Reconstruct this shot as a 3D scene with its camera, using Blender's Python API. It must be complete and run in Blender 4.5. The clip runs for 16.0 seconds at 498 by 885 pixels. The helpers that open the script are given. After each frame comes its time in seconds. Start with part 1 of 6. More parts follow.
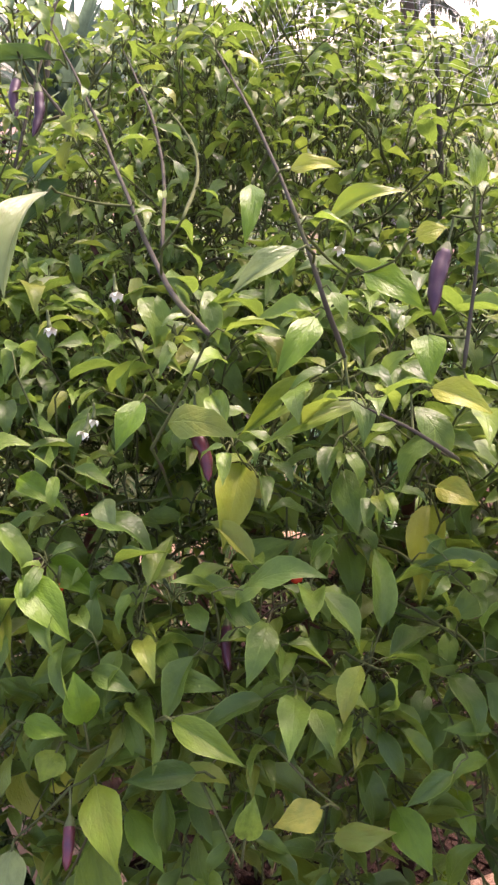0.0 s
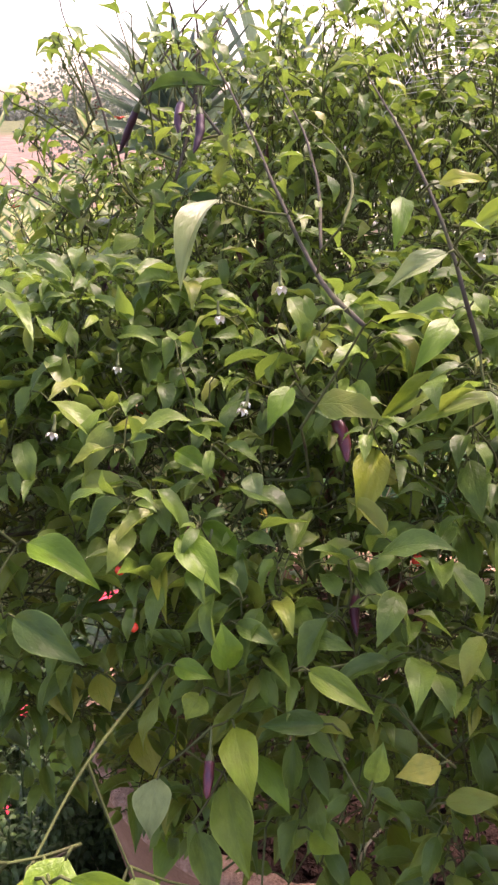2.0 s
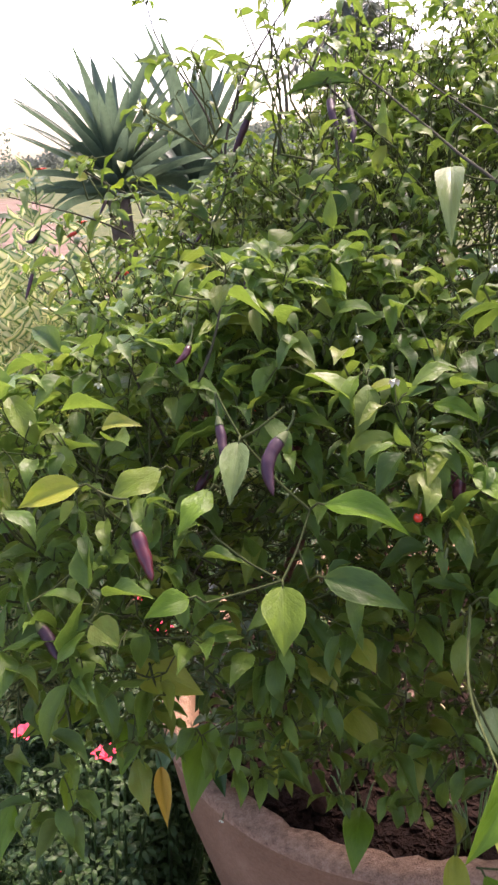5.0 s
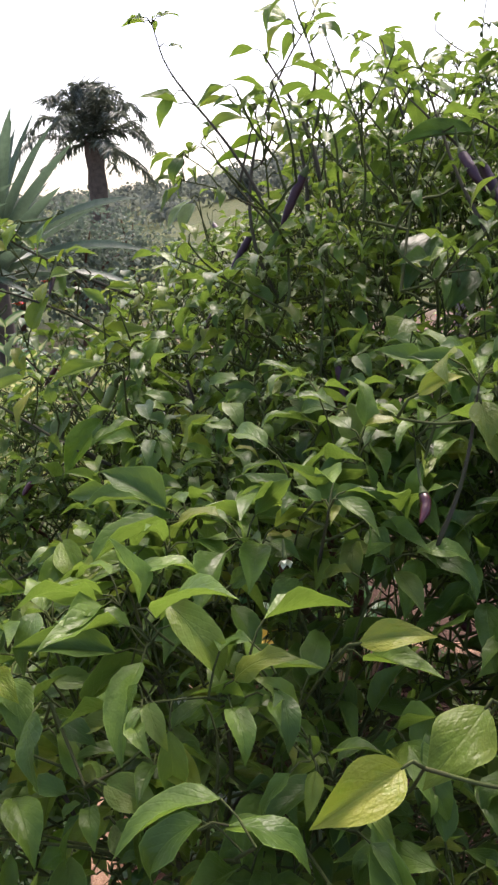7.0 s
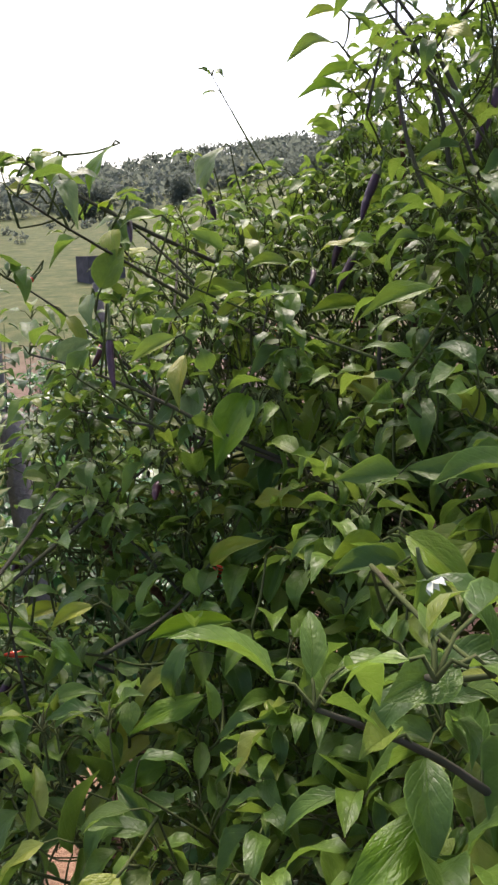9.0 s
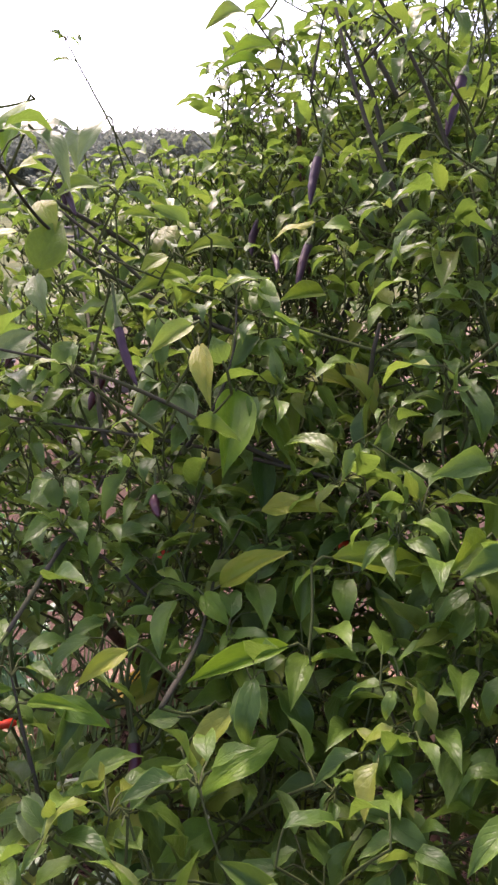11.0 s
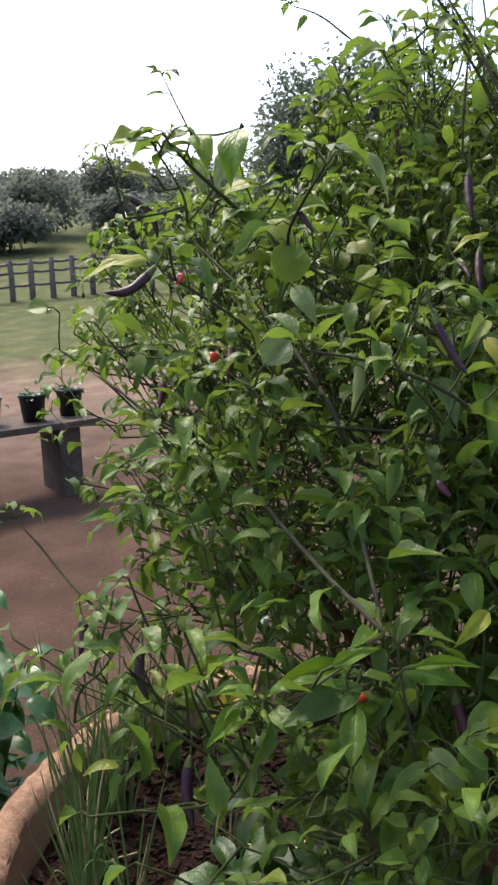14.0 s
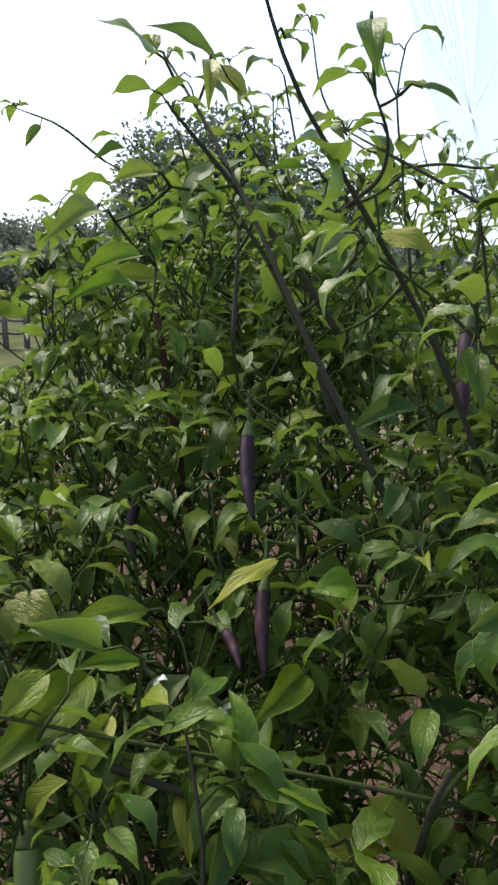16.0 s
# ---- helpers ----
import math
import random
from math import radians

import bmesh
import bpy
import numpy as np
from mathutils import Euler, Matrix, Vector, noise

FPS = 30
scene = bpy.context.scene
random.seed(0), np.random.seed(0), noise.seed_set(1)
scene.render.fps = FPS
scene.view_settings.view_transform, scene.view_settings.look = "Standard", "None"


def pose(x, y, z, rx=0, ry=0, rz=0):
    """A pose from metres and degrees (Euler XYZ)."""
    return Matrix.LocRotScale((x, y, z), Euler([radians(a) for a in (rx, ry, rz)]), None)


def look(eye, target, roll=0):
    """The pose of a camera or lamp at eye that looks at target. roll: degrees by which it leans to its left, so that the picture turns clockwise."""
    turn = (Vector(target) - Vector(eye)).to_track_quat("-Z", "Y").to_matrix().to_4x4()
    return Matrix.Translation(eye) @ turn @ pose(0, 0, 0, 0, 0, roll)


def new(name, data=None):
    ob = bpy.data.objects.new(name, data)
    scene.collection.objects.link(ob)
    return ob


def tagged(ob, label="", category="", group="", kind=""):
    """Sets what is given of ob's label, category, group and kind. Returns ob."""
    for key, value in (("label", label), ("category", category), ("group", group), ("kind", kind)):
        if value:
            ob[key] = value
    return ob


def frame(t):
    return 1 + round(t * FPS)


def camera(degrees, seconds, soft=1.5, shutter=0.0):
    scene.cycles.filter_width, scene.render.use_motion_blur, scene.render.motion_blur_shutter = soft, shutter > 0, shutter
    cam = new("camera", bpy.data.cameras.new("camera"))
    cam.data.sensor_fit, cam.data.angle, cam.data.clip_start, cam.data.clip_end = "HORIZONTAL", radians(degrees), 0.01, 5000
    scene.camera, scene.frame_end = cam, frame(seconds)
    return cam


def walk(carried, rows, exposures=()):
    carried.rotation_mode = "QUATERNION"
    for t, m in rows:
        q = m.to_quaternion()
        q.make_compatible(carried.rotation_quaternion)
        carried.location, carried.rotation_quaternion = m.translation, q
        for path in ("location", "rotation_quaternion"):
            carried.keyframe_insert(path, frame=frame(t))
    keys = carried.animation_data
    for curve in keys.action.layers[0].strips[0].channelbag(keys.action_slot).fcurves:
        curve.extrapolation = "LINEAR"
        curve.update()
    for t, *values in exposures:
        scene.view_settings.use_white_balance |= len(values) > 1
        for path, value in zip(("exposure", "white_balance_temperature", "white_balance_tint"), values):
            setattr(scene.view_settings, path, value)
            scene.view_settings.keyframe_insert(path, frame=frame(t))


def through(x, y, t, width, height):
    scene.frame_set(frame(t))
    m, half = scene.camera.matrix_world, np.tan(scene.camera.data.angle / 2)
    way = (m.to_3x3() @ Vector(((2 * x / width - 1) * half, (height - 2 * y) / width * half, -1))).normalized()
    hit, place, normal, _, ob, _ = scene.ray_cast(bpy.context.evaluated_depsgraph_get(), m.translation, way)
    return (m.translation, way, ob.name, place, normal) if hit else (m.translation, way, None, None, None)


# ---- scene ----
SIZE = 0.68      # metres for each unit of the plan
cam = camera(33.8, 16.0, soft=2.6)
PATH = [
    (0, (0.0736, 0.0364, 1.7835), (0.0873, 1.8700, 0.9850), 0.4),
    (0.5, (0.0582, 0.0392, 1.7886), (0.0501, 1.8923, 1.0364), 0.2),
    (1, (0.0052, 0.0215, 1.7842), (-0.0468, 1.8792, 1.0451), 0.2),
    (1.5, (-0.0207, -0.0057, 1.7613), (-0.0979, 1.8501, 1.0197), 0.8),
    (2, (0.0220, -0.0532, 1.7778), (-0.1621, 1.7933, 1.0319), 1.0),
    (2.5, (0.0843, -0.1393, 1.7298), (-0.0559, 1.7093, 0.9795), 3.3),
    (3, (0.1151, -0.2184, 1.7682), (-0.0070, 1.5921, 0.9272), 4.3),
    (3.5, (-0.0143, -0.2028, 1.7444), (-0.1834, 1.6214, 0.9423), 3.1),
    (4, (-0.1836, -0.2321, 1.6656), (-0.3155, 1.6295, 0.9465), -3.5),
    (4.2, (-0.2121, -0.2642, 1.6744), (-0.3539, 1.6017, 0.9685), -4.2),
    (6.3, (-0.5808, 0.1971, 1.7498), (-0.0020, 2.0348, 1.2131), -2.5),
    (6.5, (-0.5952, 0.2080, 1.7492), (-0.0062, 2.0447, 1.2205), -2.6),
    (7, (-0.7051, 0.2793, 1.7251), (0.0008, 2.0792, 1.2131), -2.2),
    (7.5, (-0.8463, 0.3697, 1.7029), (0.0705, 2.0732, 1.1954), -3.0),
    (8, (-0.9620, 0.4127, 1.6678), (0.1694, 1.9886, 1.1815), -5.1),
    (8.5, (-1.0430, 0.4964, 1.6353), (0.1366, 2.0459, 1.1795), -4.1),
    (9, (-1.0077, 0.6744, 1.6364), (0.2165, 2.1850, 1.1680), -1.5),
    (9.5, (-0.9470, 0.7844, 1.6676), (0.3448, 2.2509, 1.2422), 0.9),
    (9.7, (-0.9240, 0.7752, 1.6785), (0.4037, 2.2164, 1.2786), 1.3),
    (11.8, (-1.2427, 1.0636, 1.5198), (0.5242, 1.8093, 0.9522), 0.2),
    (12, (-1.2505, 1.0887, 1.4891), (0.5109, 1.8313, 0.9010), 0.2),
    (12.5, (-1.2502, 1.1384, 1.4203), (0.5505, 1.8201, 0.8791), 0.4),
    (13, (-1.2737, 1.1671, 1.4541), (0.5470, 1.8161, 0.9408), -0.4),
    (13.5, (-1.3039, 1.1976, 1.5724), (0.5085, 1.8633, 1.0509), -1.6),
    (14, (-1.3252, 1.2145, 1.5987), (0.5017, 1.9294, 1.2094), -2.1),
    (14.5, (-1.3383, 1.1841, 1.6597), (0.5091, 1.8955, 1.3749), -1.2),
    (15, (-1.2698, 1.1801, 1.6911), (0.5964, 1.8460, 1.4197), 0.4),
    (15.5, (-1.0380, 1.2291, 1.7281), (0.8293, 1.8891, 1.4491), -1.0),
    (16, (-0.8340, 1.2133, 1.7861), (1.1032, 1.6217, 1.5027), -1.9),
]
walk(cam, [(t, look(Vector(eye) * SIZE, Vector(target) * SIZE, roll)) for t, eye, target, roll in PATH], exposures=[(0, 2.82, 7000, 40), (0.8, 2.74, 7100, 45), (2, 2.64, 7100, 45), (2.6, 2.67, 7100, 42), (3, 3.22, 6700, 40), (3.5, 2.88, 6800, 38), (4.2, 2.7, 6900, 36), (6.3, 1.87, 6600, 24), (8, 1.72, 6600, 20), (9.7, 1.62, 6600, 17), (11.8, 2.64, 6700, 46), (12.7, 2.72, 6450, 47), (13.4, 2.56, 6450, 33), (14, 1.62, 6500, 14), (14.5, 1.32, 6400, 10), (16, 1.37, 6500, 12)])

# ---- world, sun, exposure ----
SUN_AZ, SUN_EL = 35.0, 56.0      # compass degrees from +y towards +x, and height
world = bpy.data.worlds.new("world")
scene.world = world
world.use_nodes = True
wn, wl = world.node_tree.nodes, world.node_tree.links
sky = wn.new("ShaderNodeTexSky")
sky.sky_type = 'NISHITA'
sky.sun_disc = False
sky.sun_elevation, sky.sun_rotation = radians(SUN_EL), radians(SUN_AZ)
sky.air_density, sky.dust_density, sky.ozone_density = 1.0, 3.5, 1.0
wl.new(sky.outputs[0], wn["Background"].inputs[0])
wn["Background"].inputs[1].default_value = 0.125

sun = new("sun", bpy.data.lights.new("sun", 'SUN'))
sun.data.energy, sun.data.angle, sun.data.color = 1.7, radians(14), (1.0, 0.93, 0.82)
az, el = radians(SUN_AZ), radians(SUN_EL)
sun.matrix_world = look((math.sin(az) * math.cos(el) * 50, math.cos(az) * math.cos(el) * 50, math.sin(el) * 50), (0, 0, 0))


# ---- materials ----
def material(name):
    m = bpy.data.materials.new(name)
    m.use_nodes = True
    nt = m.node_tree
    return m, nt.nodes, nt.links, nt.nodes["Principled BSDF"]


def noise_tex(n, l, scale, detail=4.0, coords="Object", rough=0.6):
    tc = n.new("ShaderNodeTexCoord")
    t = n.new("ShaderNodeTexNoise")
    t.inputs["Scale"].default_value, t.inputs["Detail"].default_value = scale, detail
    t.inputs["Roughness"].default_value = rough
    l.new(tc.outputs[coords], t.inputs["Vector"])
    return t


def ramp(n, l, source, *stops):
    r = n.new("ShaderNodeValToRGB")
    while len(r.color_ramp.elements) < len(stops):
        r.color_ramp.elements.new(0.5)
    for e, (p, c) in zip(r.color_ramp.elements, stops):
        e.position, e.color = p, (*c, 1)
    l.new(source, r.inputs[0])
    return r


def mix(n, l, fac, a, b, blend='MIX'):
    m = n.new("ShaderNodeMix")
    m.data_type, m.blend_type = 'RGBA', blend
    for k, v in ((0, fac), (6, a), (7, b)):
        if hasattr(v, "links"):
            l.new(v, m.inputs[k])
        else:
            m.inputs[k].default_value = v if k == 0 else (*v, 1)
    return m.outputs[2]


def maths(n, l, op, a, b=0.0):
    m = n.new("ShaderNodeMath")
    m.operation = op
    for k, v in ((0, a), (1, b)):
        if hasattr(v, "links"):
            l.new(v, m.inputs[k])
        else:
            m.inputs[k].default_value = v
    return m.outputs[0]


def bump(n, l, height, strength, distance, shader):
    b = n.new("ShaderNodeBump")
    b.inputs["Strength"].default_value, b.inputs["Distance"].default_value = strength, distance
    l.new(height, b.inputs["Height"])
    l.new(b.outputs[0], shader.inputs["Normal"])


def surface(name, *stops, scale=8.0, rough=0.85, fine=60.0, relief=0.4, depth=0.01, detail=6.0):
    """A rough surface: two scales of noise in colour and a bump."""
    m, n, l, p = material(name)
    big, small = noise_tex(n, l, scale, detail), noise_tex(n, l, fine, 3.0)
    both = maths(n, l, 'ADD', maths(n, l, 'MULTIPLY', big.outputs[0], 0.65), maths(n, l, 'MULTIPLY', small.outputs[0], 0.35))
    l.new(ramp(n, l, both, *stops).outputs[0], p.inputs["Base Color"])
    p.inputs["Roughness"].default_value = rough
    p.inputs["Specular IOR Level"].default_value = 0.10
    bump(n, l, small.outputs[0], relief, depth, p)
    return m


def leaf_material(name, dark, light, yellow, yellowing=0.3, through=0.36, gloss=0.38, veins=0.11, per_object=False, vein_rows=7.0):
    """Leaf: midrib and side veins from the blade's own UV, blotches, and light that shines through."""
    m, n, l, p = material(name)
    uv = n.new("ShaderNodeUVMap")
    uv.uv_map = "UVMap"
    sep = n.new("ShaderNodeSeparateXYZ")
    l.new(uv.outputs[0], sep.inputs[0])
    side = maths(n, l, 'ABSOLUTE', maths(n, l, 'SUBTRACT', sep.outputs[0], 0.5))
    drift = noise_tex(n, l, 4.0 if per_object else 60.0, 2.0)
    slant = maths(n, l, 'SUBTRACT', maths(n, l, 'MULTIPLY', sep.outputs[1], vein_rows), maths(n, l, 'MULTIPLY', maths(n, l, 'POWER', side, 0.8), 5.0))
    slant = maths(n, l, 'ADD', slant, maths(n, l, 'MULTIPLY', drift.outputs[0], 1.1))
    tri = maths(n, l, 'PINGPONG', slant, 0.5)
    side_vein = maths(n, l, 'SUBTRACT', 1.0, maths(n, l, 'MULTIPLY', tri, 6.0))
    side_vein = maths(n, l, 'MULTIPLY', maths(n, l, 'MAXIMUM', side_vein, 0.0), 0.45)
    rib = maths(n, l, 'MAXIMUM', maths(n, l, 'SUBTRACT', 1.0, maths(n, l, 'MULTIPLY', side, 28.0)), 0.0)
    vein = maths(n, l, 'MAXIMUM', rib, side_vein)
    if per_object:
        rnd = n.new("ShaderNodeObjectInfo").outputs["Random"]
    else:
        rnd = n.new("ShaderNodeNewGeometry").outputs["Random Per Island"]
    tone = mix(n, l, rnd, dark, light)
    spot = noise_tex(n, l, 5.0 if per_object else 40.0, 4.0)
    big = noise_tex(n, l, 1.1 if per_object else 9.0, 2.0)
    if per_object:
        for t in (spot, big, drift):
            shift = n.new("ShaderNodeVectorMath")
            shift.operation = 'ADD'
            l.new(t.inputs["Vector"].links[0].from_socket, shift.inputs[0])
            l.new(maths(n, l, 'MULTIPLY', rnd, 37.0), shift.inputs[1])
            l.new(shift.outputs[0], t.inputs["Vector"])
    mottle = maths(n, l, 'MINIMUM', maths(n, l, 'MAXIMUM', maths(n, l, 'MULTIPLY', maths(n, l, 'SUBTRACT', spot.outputs[0], 0.38), 2.2), 0.0), 0.55)
    tone = mix(n, l, mottle, tone, tuple(0.6 * c for c in dark))
    rim = maths(n, l, 'MULTIPLY', maths(n, l, 'MAXIMUM', maths(n, l, 'SUBTRACT', side, 0.455), 0.0), 14.0)
    tone = mix(n, l, rim, tone, tuple(min(1, 1.35 * c + 0.02) for c in light))
    # some leaves yellow between the veins
    sick = maths(n, l, 'MULTIPLY', maths(n, l, 'SUBTRACT', maths(n, l, 'FRACT', maths(n, l, 'MULTIPLY', rnd, 7.31)), 1.0 - yellowing), 3.0)
    sick = maths(n, l, 'MULTIPLY', maths(n, l, 'MAXIMUM', sick, 0.0), maths(n, l, 'ADD', spot.outputs[0], maths(n, l, 'SUBTRACT', big.outputs[0], 0.4)))
    sick = maths(n, l, 'MINIMUM', sick, 0.65)
    tone = mix(n, l, sick, tone, yellow)
    tone = mix(n, l, maths(n, l, 'MULTIPLY', vein, veins), tone, tuple(min(1, 1.5 * c + 0.03) for c in light))
    l.new(tone, p.inputs["Base Color"])
    pucker = noise_tex(n, l, 9.0 if per_object else 150.0, 2.0)
    l.new(maths(n, l, 'ADD', gloss - 0.06, maths(n, l, 'MULTIPLY', spot.outputs[0], 0.16)), p.inputs["Roughness"])
    p.inputs["Specular IOR Level"].default_value = 0.26
    height = maths(n, l, 'ADD', maths(n, l, 'MULTIPLY', spot.outputs[0], 0.15), maths(n, l, 'MULTIPLY', pucker.outputs[0], 0.40))
    height = maths(n, l, 'SUBTRACT', height, maths(n, l, 'MULTIPLY', vein, 0.10))
    bump(n, l, height, 0.7, 0.003, p)
    tr = n.new("ShaderNodeBsdfTranslucent")
    warm = mix(n, l, 0.55, tone, (min(1, light[0] * 1.7), min(1, light[1] * 1.6), light[2] * 1.5))
    l.new(warm, tr.inputs[0])
    ms = n.new("ShaderNodeMixShader")
    ms.inputs[0].default_value = through
    l.new(p.outputs[0], ms.inputs[1])
    l.new(tr.outputs[0], ms.inputs[2])
    l.new(ms.outputs[0], n["Material Output"].inputs[0])
    return m


def skin(name, *stops, scale=30.0, rough=0.3, relief=0.15, coat=0.0):
    """A smooth plant skin (pods, stalks, petals) with a soft drift of colour."""
    m, n, l, p = material(name)
    t = noise_tex(n, l, scale, 3.0)
    l.new(ramp(n, l, t.outputs[0], *stops).outputs[0], p.inputs["Base Color"])
    p.inputs["Roughness"].default_value = rough
    p.inputs["Specular IOR Level"].default_value = 0.32 if rough < 0.5 else 0.12
    p.inputs["Coat Weight"].default_value = coat
    bump(n, l, t.outputs[0], relief, 0.002, p)
    return m


G_DARK, G_LIGHT, G_YEL = (0.045, 0.096, 0.016), (0.135, 0.222, 0.030), (0.34, 0.32, 0.04)
M_LEAF = leaf_material("pepper_leaf", G_DARK, G_LIGHT, G_YEL, yellowing=0.2)
M_LEAF_OB = leaf_material("pepper_leaf_single", G_DARK, G_LIGHT, G_YEL, yellowing=0.4, per_object=True)
M_LEAF_YEL = leaf_material("yellowing_leaf", (0.085, 0.155, 0.012), (0.150, 0.220, 0.018), (0.23, 0.25, 0.03), yellowing=0.5, per_object=True)
M_LEAF_LT = leaf_material("light_leaf", (0.080, 0.17, 0.010), (0.14, 0.24, 0.015), G_YEL, yellowing=0.55, per_object=True)
M_LEAF_DK = leaf_material("deep_leaf", (0.034, 0.080, 0.012), (0.055, 0.11, 0.018), G_YEL, yellowing=0.05, per_object=True)
M_LEAF_DRY = leaf_material("dying_leaf", (0.38, 0.27, 0.03), (0.48, 0.34, 0.04), (0.5, 0.3, 0.05), yellowing=0.6, per_object=True)
M_LEAF_PALE = leaf_material("pale_leaf", (0.12, 0.18, 0.055), (0.17, 0.23, 0.08), (0.3, 0.3, 0.1), yellowing=0.1, per_object=True)
M_LEAF_LOW = leaf_material("dark_leaf", (0.020, 0.055, 0.010), (0.040, 0.092, 0.016), (0.2, 0.2, 0.03), yellowing=0.1, through=0.25, gloss=0.36, veins=0.2)
M_LEAF_BROWN = leaf_material("dried_leaf", (0.10, 0.035, 0.018), (0.17, 0.06, 0.03), (0.2, 0.09, 0.04), yellowing=0.3, through=0.2, gloss=0.6, per_object=True)
M_TWIG = skin("green_twig", (0.3, (0.036, 0.044, 0.016)), (0.55, (0.062, 0.078, 0.024)), (0.75, (0.056, 0.042, 0.028)), scale=14, rough=0.9)
M_BRANCH = skin("purple_branch", (0.3, (0.036, 0.036, 0.018)), (0.5, (0.056, 0.050, 0.036)), (0.7, (0.060, 0.066, 0.026)), scale=9, rough=0.9)
M_BARK = surface("pepper_bark", (0.3, (0.045, 0.022, 0.014)), (0.6, (0.10, 0.052, 0.033)), (0.8, (0.15, 0.092, 0.06)), scale=18, fine=120, relief=0.6)
M_POD = skin("purple_pod", (0.3, (0.018, 0.006, 0.012)), (0.55, (0.036, 0.012, 0.021)), (0.75, (0.070, 0.030, 0.030)), scale=40, rough=0.48)
M_POD_RED = skin("ripening_pod", (0.3, (0.035, 0.008, 0.014)), (0.55, (0.075, 0.014, 0.018)), (0.75, (0.03, 0.010, 0.022)), scale=40, rough=0.32, coat=0.1)
M_RED = skin("ripe_pod", (0.3, (0.55, 0.03, 0.02)), (0.7, (0.75, 0.08, 0.03)), scale=20, rough=0.25, coat=0.2)
M_GREENPOD = skin("green_fruit", (0.3, (0.13, 0.18, 0.04)), (0.7, (0.22, 0.27, 0.08)), scale=18, rough=0.4)
M_CALYX = skin("calyx", (0.3, (0.045, 0.065, 0.022)), (0.7, (0.10, 0.12, 0.045)), scale=40, rough=0.6)
M_PETAL = skin("white_petal", (0.3, (0.50, 0.52, 0.38)), (0.7, (0.68, 0.70, 0.56)), scale=60, rough=0.6)
M_CONCRETE = surface("pink_cement", (0.25, (0.120, 0.066, 0.038)), (0.5, (0.215, 0.124, 0.073)), (0.75, (0.31, 0.190, 0.120)), scale=5, fine=130, relief=0.5, depth=0.006)
M_RIM = surface("broken_cement", (0.3, (0.14, 0.08, 0.05)), (0.5, (0.33, 0.20, 0.125)), (0.72, (0.48, 0.32, 0.22)), scale=60, fine=260, relief=0.9, depth=0.008)
# soil and chips: dark browns sunk further to stand in for the bush's shade
M_SOIL = surface("shade_dark_soil", (0.3, (0.008, 0.004, 0.0025)), (0.55, (0.018, 0.009, 0.006)), (0.75, (0.036, 0.019, 0.012)), scale=14, fine=90, relief=1.0, depth=0.02, rough=0.95)
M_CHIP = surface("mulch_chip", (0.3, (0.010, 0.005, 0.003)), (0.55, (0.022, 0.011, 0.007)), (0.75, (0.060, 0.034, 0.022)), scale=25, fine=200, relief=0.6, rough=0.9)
M_BLADE = leaf_material("grass_blade", (0.09, 0.17, 0.06), (0.20, 0.29, 0.12), (0.4, 0.36, 0.12), yellowing=0.2, through=0.35, veins=0.1)
M_STRAW = surface("straw", (0.3, (0.30, 0.24, 0.12)), (0.7, (0.50, 0.42, 0.24)), scale=30)
M_STONE = surface("brown_stone", (0.3, (0.10, 0.06, 0.045)), (0.55, (0.22, 0.14, 0.10)), (0.75, (0.33, 0.24, 0.18)), scale=12, fine=90, relief=0.8, depth=0.02)
M_BED = leaf_material("bedding_leaf", (0.026, 0.060, 0.015), (0.058, 0.108, 0.028), (0.12, 0.13, 0.03), yellowing=0.12, through=0.3, veins=0.2)
M_BROAD = leaf_material("broad_leaf", (0.030, 0.090, 0.025), (0.07, 0.17, 0.05), (0.25, 0.26, 0.05), yellowing=0.12, through=0.35, gloss=0.22)
M_FLOWER = skin("pink_petal", (0.3, (0.62, 0.03, 0.06)), (0.7, (0.80, 0.09, 0.12)), scale=40, rough=0.6)
M_AGAVE = leaf_material("agave_leaf", (0.040, 0.075, 0.048), (0.085, 0.135, 0.085), (0.18, 0.19, 0.08), yellowing=0.08, through=0.35, veins=0.15, gloss=0.4)
# palm leaflets paled towards grey, with distance haze put into the colour
M_PALM = leaf_material("hazed_palm_leaflet", (0.075, 0.095, 0.075), (0.120, 0.145, 0.110), (0.15, 0.15, 0.05), yellowing=0.08, through=0.25, veins=0.1)
M_PALMTRUNK = surface("palm_trunk", (0.3, (0.05, 0.04, 0.035)), (0.6, (0.13, 0.10, 0.08)), scale=9, fine=40)
# far leaves: colour greyed, lightened and more translucent to imitate distance haze
M_HAZETREE = leaf_material("hazed_foliage", (0.045, 0.070, 0.050), (0.105, 0.145, 0.100), (0.12, 0.12, 0.05), yellowing=0.1, through=0.4, veins=0.0, gloss=0.6)
M_HAZEWOOD = leaf_material("hazed_woodland", (0.065, 0.084, 0.072), (0.125, 0.148, 0.118), (0.14, 0.13, 0.09), yellowing=0.15, through=0.45, veins=0.0, gloss=0.8)
M_WOOD = surface("weathered_wood", (0.3, (0.07, 0.06, 0.055)), (0.55, (0.16, 0.14, 0.125)), (0.75, (0.24, 0.22, 0.20)), scale=6, fine=70)
M_POTBLACK = skin("black_plastic", (0.3, (0.012, 0.012, 0.014)), (0.7, (0.025, 0.025, 0.028)), scale=20, rough=0.35)
M_SLAB = surface("grey_slab", (0.3, (0.055, 0.042, 0.034)), (0.7, (0.12, 0.095, 0.078)), scale=8, fine=60)
M_DARKBLOCK = surface("dark_block", (0.3, (0.05, 0.045, 0.05)), (0.7, (0.12, 0.105, 0.11)), scale=5, fine=50)
